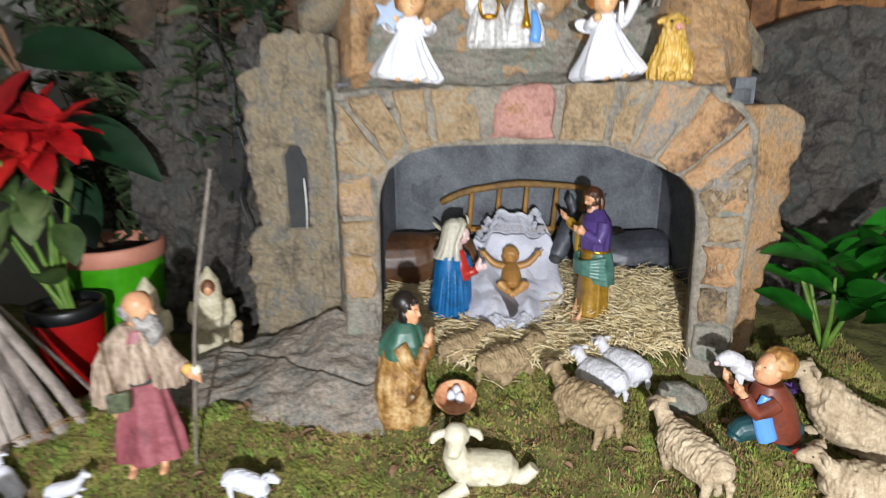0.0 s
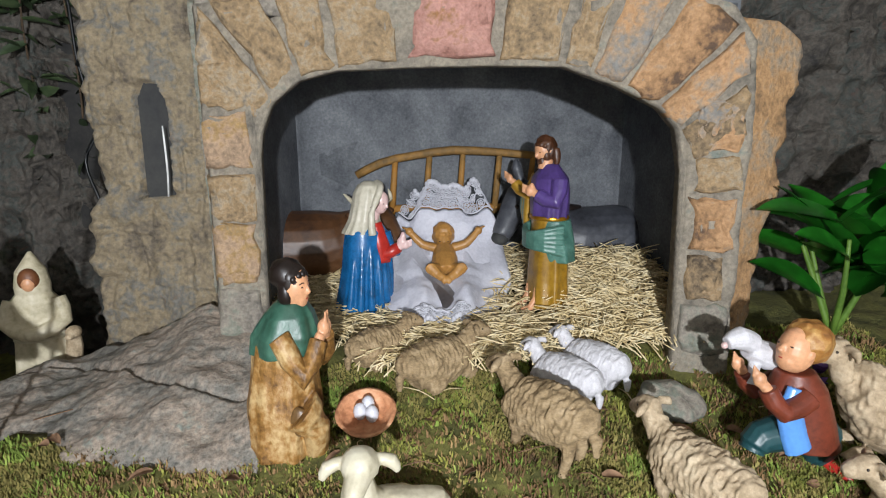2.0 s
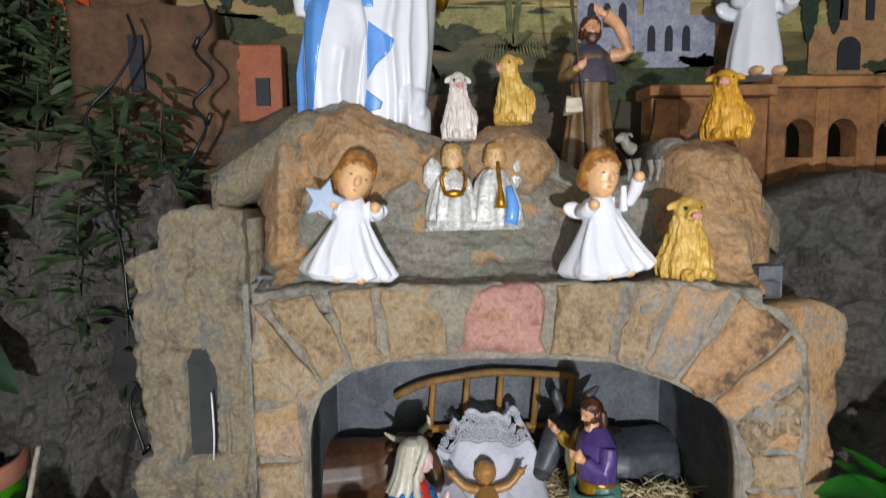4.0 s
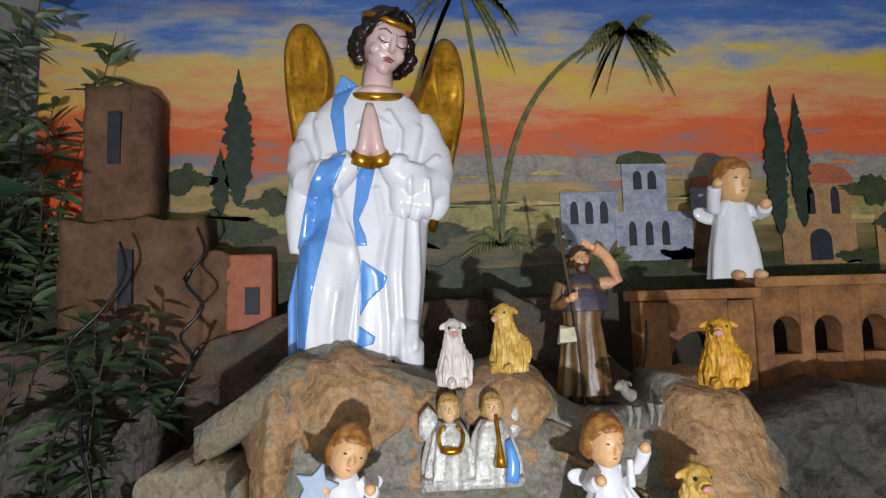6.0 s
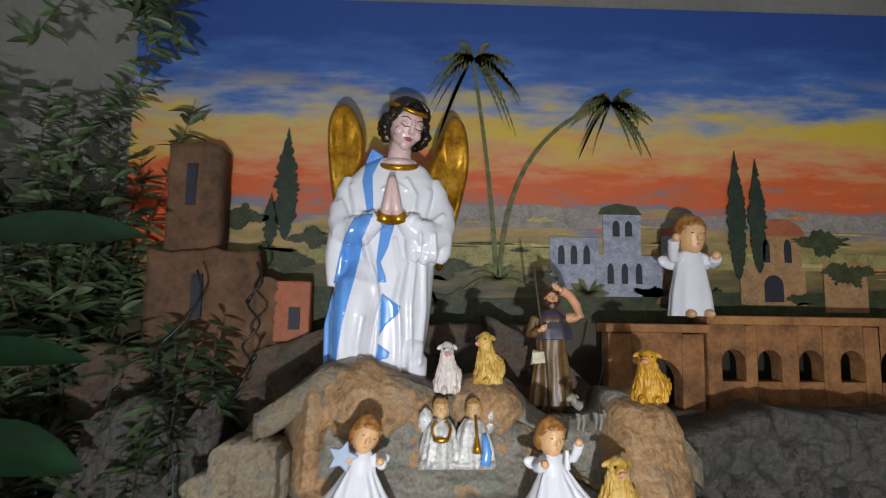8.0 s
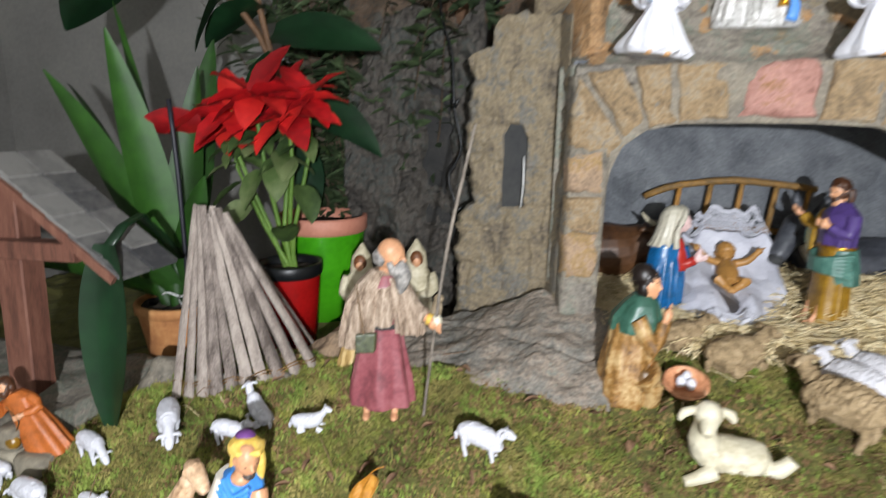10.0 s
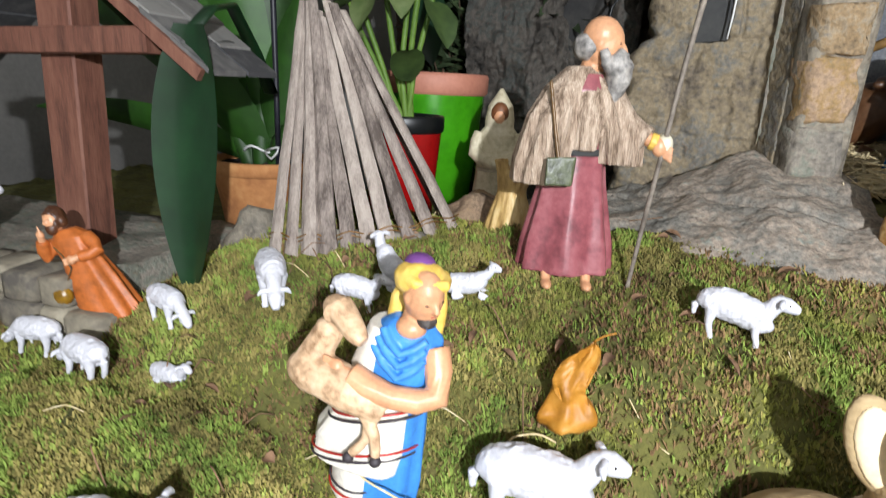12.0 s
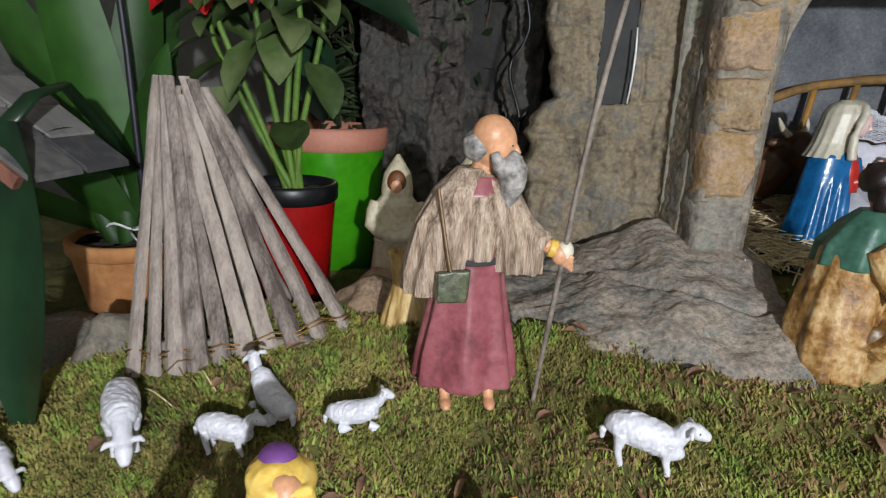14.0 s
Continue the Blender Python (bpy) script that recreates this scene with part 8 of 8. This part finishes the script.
def rubber_plant():
    t = holder("rubber_plant", pose(-0.865, 1.43, 0.29), "dark glossy rubber plant in the green pot", "plant")
    M = Matrix.Translation((0.865, -1.43, -0.29))
    Body().tube([(-0.90, 1.44, 0.29), (-0.93, 1.40, 0.50), (-0.95, 1.36, 0.70), (-1.02, 1.30, 0.86), (-1.16, 1.22, 0.93)], [0.010, 0.010, 0.009, 0.008, 0.006], mat("brown_stem", ["4a3420", "74553a"], 16, 0.7, 0.3), 8).part("stem", t, m=M)
    Body().tube([(-0.95, 1.36, 0.70), (-0.97, 1.33, 0.85), (-0.98, 1.3, 1.0), (-0.96, 1.28, 1.14), (-0.86, 1.27, 1.24)], [0.008, 0.008, 0.007, 0.006, 0.005], mat("brown_stem", ["4a3420"], 16), 8).part("stem", t, m=M)
    for base, d, ln, w, dr, rl in (((-0.94, 1.34, 0.79), (1, -0.1, 0.0), 0.30, 0.12, 0.35, 0.9), ((-0.90, 1.36, 0.62), (0.9, -0.1, -0.1), 0.28, 0.11, 0.9, 0.8), ((-0.95, 1.3, 0.98), (1, 0.05, 0.05), 0.30, 0.09, 0.2, 0.7), ((-1.18, 1.18, 0.94), (-0.5, -0.2, -0.4), 0.24, 0.16, 0.5, 0.5),
                                  ((-1.02, 1.27, 0.88), (-0.2, -0.3, -0.5), 0.17, 0.12, 0.6, 0.3), ((-1.0, 1.26, 1.02), (-1, -0.2, 0.1), 0.26, 0.10, 0.5, 0.9), ((-0.98, 1.28, 1.10), (0.3, -0.2, 0.6), 0.26, 0.11, 0.6, 0.2), ((-0.9, 1.36, 0.52), (0.4, -0.3, -0.8), 0.20, 0.10, 0.4, 0.5),
                                  ((-0.93, 1.33, 0.74), (-0.4, -0.1, -0.8), 0.20, 0.12, 0.3, 0.2), ((-0.98, 1.30, 0.92), (0.4, 0.2, 0.4), 0.22, 0.11, 0.6, 0.6), ((-1.1, 1.2, 1.1), (-0.6, -0.2, 0.5), 0.26, 0.13, 0.7, 0.3), ((-1.05, 1.16, 1.16), (0.9, -0.1, 0.02), 0.32, 0.10, 0.25, 0.5),
                                  ((-0.88, 1.33, 0.66), (0.1, -0.4, -0.9), 0.22, 0.11, 0.2, 0.9), ((-0.95, 1.3, 0.85), (-0.7, 0.1, -0.2), 0.2, 0.1, 0.6, 0.2), ((-0.86, 1.27, 1.24), (1, 0.0, 0.03), 0.33, 0.10, 0.12, 0.9)):
        single("leaf", t, M, base, d, ln, w, LEAF_DARK, dr, rl, 12, 0.22)


rubber_plant()


def olive(name, root, label, n, spread, seed, height, leafn=26):
    """A bundle of olive twigs with narrow grey-green leaves."""
    t = holder(name, pose(*root), label, "branch")
    M = Matrix.Translation([-c for c in root])
    rnd = random.Random(seed)
    tw, lv = Body(), Body()
    for _ in range(n):
        p = Vector(root) + Vector((rnd.uniform(-spread, spread), rnd.uniform(-0.05, 0.05), 0))
        d = Vector((rnd.uniform(-0.16, 0.22) if height > 1 else rnd.uniform(-0.3, 0.3), rnd.uniform(-0.2, 0.05), rnd.uniform(0.8, 1.1))) if height > 0 else Vector((rnd.uniform(-0.5, 0.5), rnd.uniform(-0.4, 0.1), -0.7))
        pts = []
        L = abs(height) * rnd.uniform(0.5, 1.0)
        for i in range(7):
            pts.append(p.copy())
            d = (d + Vector((rnd.uniform(-0.12, 0.12), rnd.uniform(-0.12, 0.12), -0.02))).normalized()
            p = p + d * L / 6
        tw.tube(pts, [0.003, 0.0028, 0.0026, 0.0022, 0.002, 0.0016, 0.001], TWIG, 5)
        for i in range(leafn):
            k = rnd.uniform(0.4, 5.9)
            q = pts[int(k)].lerp(pts[int(k) + 1], k % 1) if k < 6 else pts[6]
            a = rnd.uniform(0, 6.28)
            leaf(lv, q, (math.cos(a), math.sin(a), rnd.uniform(-0.5, 0.8)), rnd.uniform(0.045, 0.08), rnd.uniform(0.013, 0.022), LEAF_OLIVE, 0.3, rnd.uniform(-1, 1), 3, 0.2)
    tagged(tw.part("twig_bundle", t, m=M), kind="stuff")
    o = lv.part("foliage", t, m=M)
    tagged(o, "narrow grey-green olive leaves", kind="stuff")


olive("olive_branch", (-0.80, 1.60, 0.25), "leafy olive branches standing behind the rubber plant", 30, 0.17, 41, 0.85, 60)
olive("olive_branch", (-1.0, 1.74, 0.60), "tall olive branches against the painting's edge", 34, 0.09, 42, 1.25, 95)
olive("hanging_olive_branch", (-0.70, 1.50, 2.02), "olive twigs hanging before the painted sky", 7, 0.12, 43, -0.42, 34)
olive("olive_twig", (-0.46, 1.50, 0.83), "dry olive twig on the rocks by the tower", 5, 0.03, 44, 0.24, 14)


def right_plant():
    t = holder("green_plant", pose(0.78, 1.16, 0.17), "bright green leafy plant on the moss", "plant")
    M = Matrix.Translation((-0.78, -1.16, -0.17))
    rnd = random.Random(31)
    for i in range(30):
        a = rnd.uniform(math.pi * 0.75, math.pi * 2.1)
        base = (0.78 + rnd.uniform(-0.05, 0.09), 1.16 + rnd.uniform(-0.05, 0.04), 0.24 + 0.15 * rnd.random())
        single("leaf", t, M, base, (math.cos(a) * 0.8, math.sin(a) * 0.5, 0.25 + 0.8 * rnd.random()), 0.10 + 0.05 * rnd.random(), 0.055 + 0.025 * rnd.random(), LEAF_PLANT, 0.5, rnd.uniform(-0.6, 0.6), 8, 0.22)
    for i in range(7):
        a = rnd.uniform(0, 6.28)
        Body().tube([(0.78, 1.16, bumpy(0.78, 1.16)), (0.78 + 0.03 * math.cos(a), 1.16 + 0.03 * math.sin(a), 0.25), (0.78 + 0.07 * math.cos(a), 1.16 + 0.05 * math.sin(a), 0.34)], [0.006, 0.005, 0.003], STEM, 6).part("stem", t, m=M)
    for x, y, z in ((0.655, 1.02, 0.165), (0.668, 1.03, 0.185)):
        b = Body()
        for i in range(5):
            leaf(b, (0, 0, 0), (math.cos(i * 1.26), math.sin(i * 1.26), 1.2), 0.026, 0.016, LILAC_FL, 0.4, 0, 5, 0.3)
        b.thing("purple_flower", at(x, y, z - 0.02), "small purple flower on the moss", "flower", "purple flowers")


right_plant()


# ---- well house with its dry-stone wall ----
def well_house():
    t = holder("well_house", pose(-1.225, 0.835, -0.04), "small timber shelter with a grey shingled roof", "shelter")
    M = Matrix.Translation((1.26, -0.90, -0.02))

    def beam(name, a, b, w, d, m=WOOD_RED):
        bd = Body()
        a, b = Vector(a), Vector(b)
        dr = (b - a).normalized()
        s = dr.cross(Vector((0, 1, 0))).normalized()
        q = Vector((0, 1, 0))
        rings = []
        for i in range(6):
            c = a.lerp(b, i / 5)
            k = 1 + 0.05 * nz((i, a.x, a.z), 2)
            rings.append([c + s * w / 2 * x * k + q * d / 2 * y * k for x, y in ((-1, -0.9), (-0.9, -1), (0.9, -1), (1, -0.9), (1, 0.9), (0.9, 1), (-0.9, 1), (-1, 0.9))])
        bd.rings(rings, m)
        return bd.part(name, t, smooth=False, m=M)
    beam("post", (-1.265, 0.90, 0.0), (-1.245, 0.90, 0.52), 0.062, 0.05)
    beam("post", (-1.52, 0.90, 0.0), (-1.52, 0.90, 0.42), 0.06, 0.05)
    beam("post", (-1.36, 0.98, 0.0), (-1.36, 0.98, 0.47), 0.04, 0.04)
    beam("crossbeam", (-1.56, 0.87, 0.392), (-1.07, 0.87, 0.405), 0.034, 0.04)
    beam("ridge_beam", (-1.245, 0.87, 0.535), (-1.25, 0.99, 0.54), 0.04, 0.04)
    SH = mat("grey_shingle", ["3c3c3e", "62605e", "7c7a76"], 12, 0.8, 0.6, 60, vary=0.35)
    for s, x1, z1 in ((1, -0.985, 0.365), (-1, -1.50, 0.37)):
        for i in range(6):
            for j in range(2):
                u0, u1 = i / 6, (i + 1) / 6 + 0.05
                y0, y1 = 0.845 + j * 0.075, 0.845 + j * 0.075 + 0.071
                P0 = Vector((-1.245 + (x1 + 1.245) * u0, 0, 0.562 + (z1 - 0.562) * u0 + 0.006))
                P1 = Vector((-1.245 + (x1 + 1.245) * u1, 0, 0.562 + (z1 - 0.562) * u1 + 0.010))
                b = Body()
                th = Vector((0, 0, 0.007))
                v = [P0 + Vector((0, y0, 0)), P1 + Vector((0, y0 + random.uniform(0, 0.004), 0)), P1 + Vector((0, y1, 0)), P0 + Vector((0, y1, 0))]
                b.add(v + [p + th for p in v], [(3, 2, 1, 0), (4, 5, 6, 7), (0, 1, 5, 4), (1, 2, 6, 5), (2, 3, 7, 6), (3, 0, 4, 7)], SH)
                b.part("shingle", t, smooth=False, m=M)
        beam("rafter", (-1.245, 0.85, 0.552), (x1, 0.85, z1), 0.016, 0.02)


well_house()


def stone_wall():
    t = holder("stone_wall", pose(-1.315, 0.715, -0.085), "low dry-stone wall beside the shelter", "wall")
    M = Matrix.Translation((1.30, -0.80, 0.03))
    rnd = random.Random(17)
    WS = mat("wall_stone", ["55504a", "807868", "98907e"], 18, 0.9, 0.7, 90, vary=0.3)
    for row in range(3):
        x = -1.62 + 0.02 * row
        while x < -1.10 + 0.02 * (row < 2):
            w = rnd.uniform(0.04, 0.075)
            h = 0.042
            b = Body()
            c = Vector((x + w / 2, 0.80 + 0.05 * (x + 1.1) * -0.4 + rnd.uniform(-0.006, 0.006), -0.03 + 0.044 * row + h / 2))
            rings = []
            for s, d in ((0.6, -1.0), (0.92, -0.92), (1.0, -0.6), (1.0, 0.6), (0.9, 1.0)):
                rings.append([(c.x + s * w / 2 * 0.95 * px + rnd.uniform(-0.002, 0.002), c.y + d * 0.035, c.z + s * h / 2 * pz + rnd.uniform(-0.002, 0.002)) for px, pz in ((-1, -0.8), (-0.8, -1), (0.8, -1), (1, -0.8), (1, 0.8), (0.8, 1), (-0.8, 1), (-1, 0.8))])
            b.rings(rings, WS)
            b.part("stone", t, m=M)
            x += w + 0.002

    def top(u, v):
        return (-1.62 + u * 0.55, 0.815 + v * 0.30, 0.095 + 0.012 * nz((u, v, 0), 6, 3))
    b = Body()
    sheet(top, 24, 16, (0, 0, -0.12), STONE_GREY, b)
    b.part("wall_core", t, m=M)


stone_wall()
sheep("white_sheep_figurine", at(-1.40, 0.775, 0.050, 15), W_WHITE, "small white plastic sheep figurine on the stone wall", 0.95, fluff=0.03, group=SM)


# ---- loose things ----
def boulder(x, y, z, r, m, label, seed, name="boulder", flat_=0.7):
    b = Body()
    b.ball((0, 0, r * 0.4), (r, r * 0.8, r * flat_), m, 26, None, 0.35, 1.6 / r)
    return b.thing(name, at(x, y, z, seed * 40), label, "rock")


boulder(-0.955, 0.90, 0.03, 0.055, MORTAR, "pale grey plaster boulder beside the tent", 1, flat_=1.1)
boulder(-0.67, 1.08, 0.06, 0.07, STONE_PINK, "reddish-grey stone behind the tent", 2)
boulder(-0.62, 1.05, 0.05, 0.05, MORTAR, "pale grey stone behind the tent", 3, flat_=0.5)
boulder(0.445, 1.02, 0.115, 0.045, STONE_GREY, "flat grey stone by the arch", 4, flat_=0.6)
boulder(-0.135, 0.955, 0.085, 0.026, STONE_PINK, "broken red brick piece on the moss", 5, "brick_fragment")
boulder(-0.185, 0.955, 0.085, 0.022, STONE_PINK, "broken red brick piece on the moss", 6, "brick_fragment")
boulder(-0.20, 0.90, 0.075, 0.014, W_WHITE, "white stone chip on the moss", 7, "stone_chip")


def dry_leaf():
    b = Body()

    def P(u, v):
        w = 0.030 * (1 - v) ** 0.55 * (1 + 0.18 * math.sin(11 * v)) + 0.0015
        a = (u - 0.5) * 2
        return (w * a + 0.022 * v * v + 0.004 * math.sin(9 * v), -0.016 * (1 - a * a) * (1 - v) - 0.006 * abs(a) * math.sin(14 * v) + 0.007 * nz((u * 3, v * 4, 1), 1.5), 0.115 * v + 0.003 * nz((u * 4, v * 5, 7), 1.5))
    sheet(P, 14, 24, (0, 0.0012, 0), DRY_LEAF, b)
    b.tube([(0.022, 0, 0.113), (0.032, 0.0, 0.122), (0.045, 0, 0.128)], [0.0015, 0.0013, 0.001], DRY_LEAF, 5)
    b.thing("dry_leaf", at(-0.466, 0.692, None, 0, 0.86), "curled orange-brown dry leaf standing on the moss", "leaf")


dry_leaf()


def litter():
    rnd = random.Random(6)
    b = Body()
    for _ in range(120):
        x, y = rnd.uniform(-0.95, 0.65), rnd.uniform(0.55, 1.02)
        a = rnd.uniform(0, 6.28)
        leaf(b, (x, y, bumpy(x, y) + 0.007), (math.cos(a), math.sin(a), 0.15), rnd.uniform(0.012, 0.035), rnd.uniform(0.006, 0.016), LITTER, 0.6, rnd.uniform(-0.4, 0.4), 4, 0.5)
    for _ in range(90):
        x, y = rnd.uniform(-0.95, 0.65), rnd.uniform(0.52, 1.05)
        a, L = rnd.uniform(0, 6.28), rnd.uniform(0.02, 0.06)
        z = bumpy(x, y) + 0.008
        b.tube([(x, y, z), (x + L * 0.5 * math.cos(a), y + L * 0.5 * math.sin(a), z + 0.006), (x + L * math.cos(a + 0.2), y + L * math.sin(a + 0.2), bumpy(x + L * math.cos(a), y + L * math.sin(a)) + 0.007)], 0.0009, STRAW if rnd.random() < 0.5 else LITTER, 3)
    b.thing("leaf_litter", None, "dry leaf scraps and straws scattered on the moss", "litter", kind="stuff")


litter()


def cable(name, pts, label, r=0.0032, bulbs=()):
    t = holder(name, pose(*pts[0]), label, "cable")
    M = Matrix.Translation([-c for c in pts[0]])
    Body().tube(pts, r, BLACK, 6, fine=5).part("cord", t, m=M)
    for p in bulbs:
        Body().tube([p, (p[0] + 0.012, p[1] - 0.006, p[2] + 0.018)], [0.0055, 0.004], BLACK, 8).part("bulb_socket", t, m=M)


cable("light_cable", [(-0.36, 1.48, 1.20), (-0.34, 1.46, 1.15), (-0.37, 1.45, 1.10), (-0.335, 1.44, 1.05), (-0.37, 1.43, 1.0), (-0.345, 1.42, 0.96), (-0.36, 1.40, 0.91), (-0.40, 1.42, 0.86)], "black fairy-light cable over the rocks", bulbs=[(-0.37, 1.45, 1.10), (-0.345, 1.42, 0.96)])
cable("light_cable", [(-0.52, 1.52, 1.18), (-0.50, 1.50, 1.12), (-0.53, 1.48, 1.05), (-0.58, 1.46, 0.98), (-0.55, 1.45, 0.90), (-0.53, 1.42, 0.82), (-0.50, 1.40, 0.74), (-0.49, 1.39, 0.62), (-0.47, 1.39, 0.52), (-0.50, 1.39, 0.45), (-0.475, 1.38, 0.36), (-0.49, 1.38, 0.28)], "black fairy-light cable hanging beside the stable", bulbs=[(-0.55, 1.45, 0.90), (-0.49, 1.39, 0.62), (-0.475, 1.38, 0.36)])
cable("light_cable", [(0.38, 1.40, 0.86), (0.43, 1.40, 0.865), (0.47, 1.42, 0.93), (0.49, 1.45, 1.0)], "black fairy-light cable behind the rocks", 0.0025)
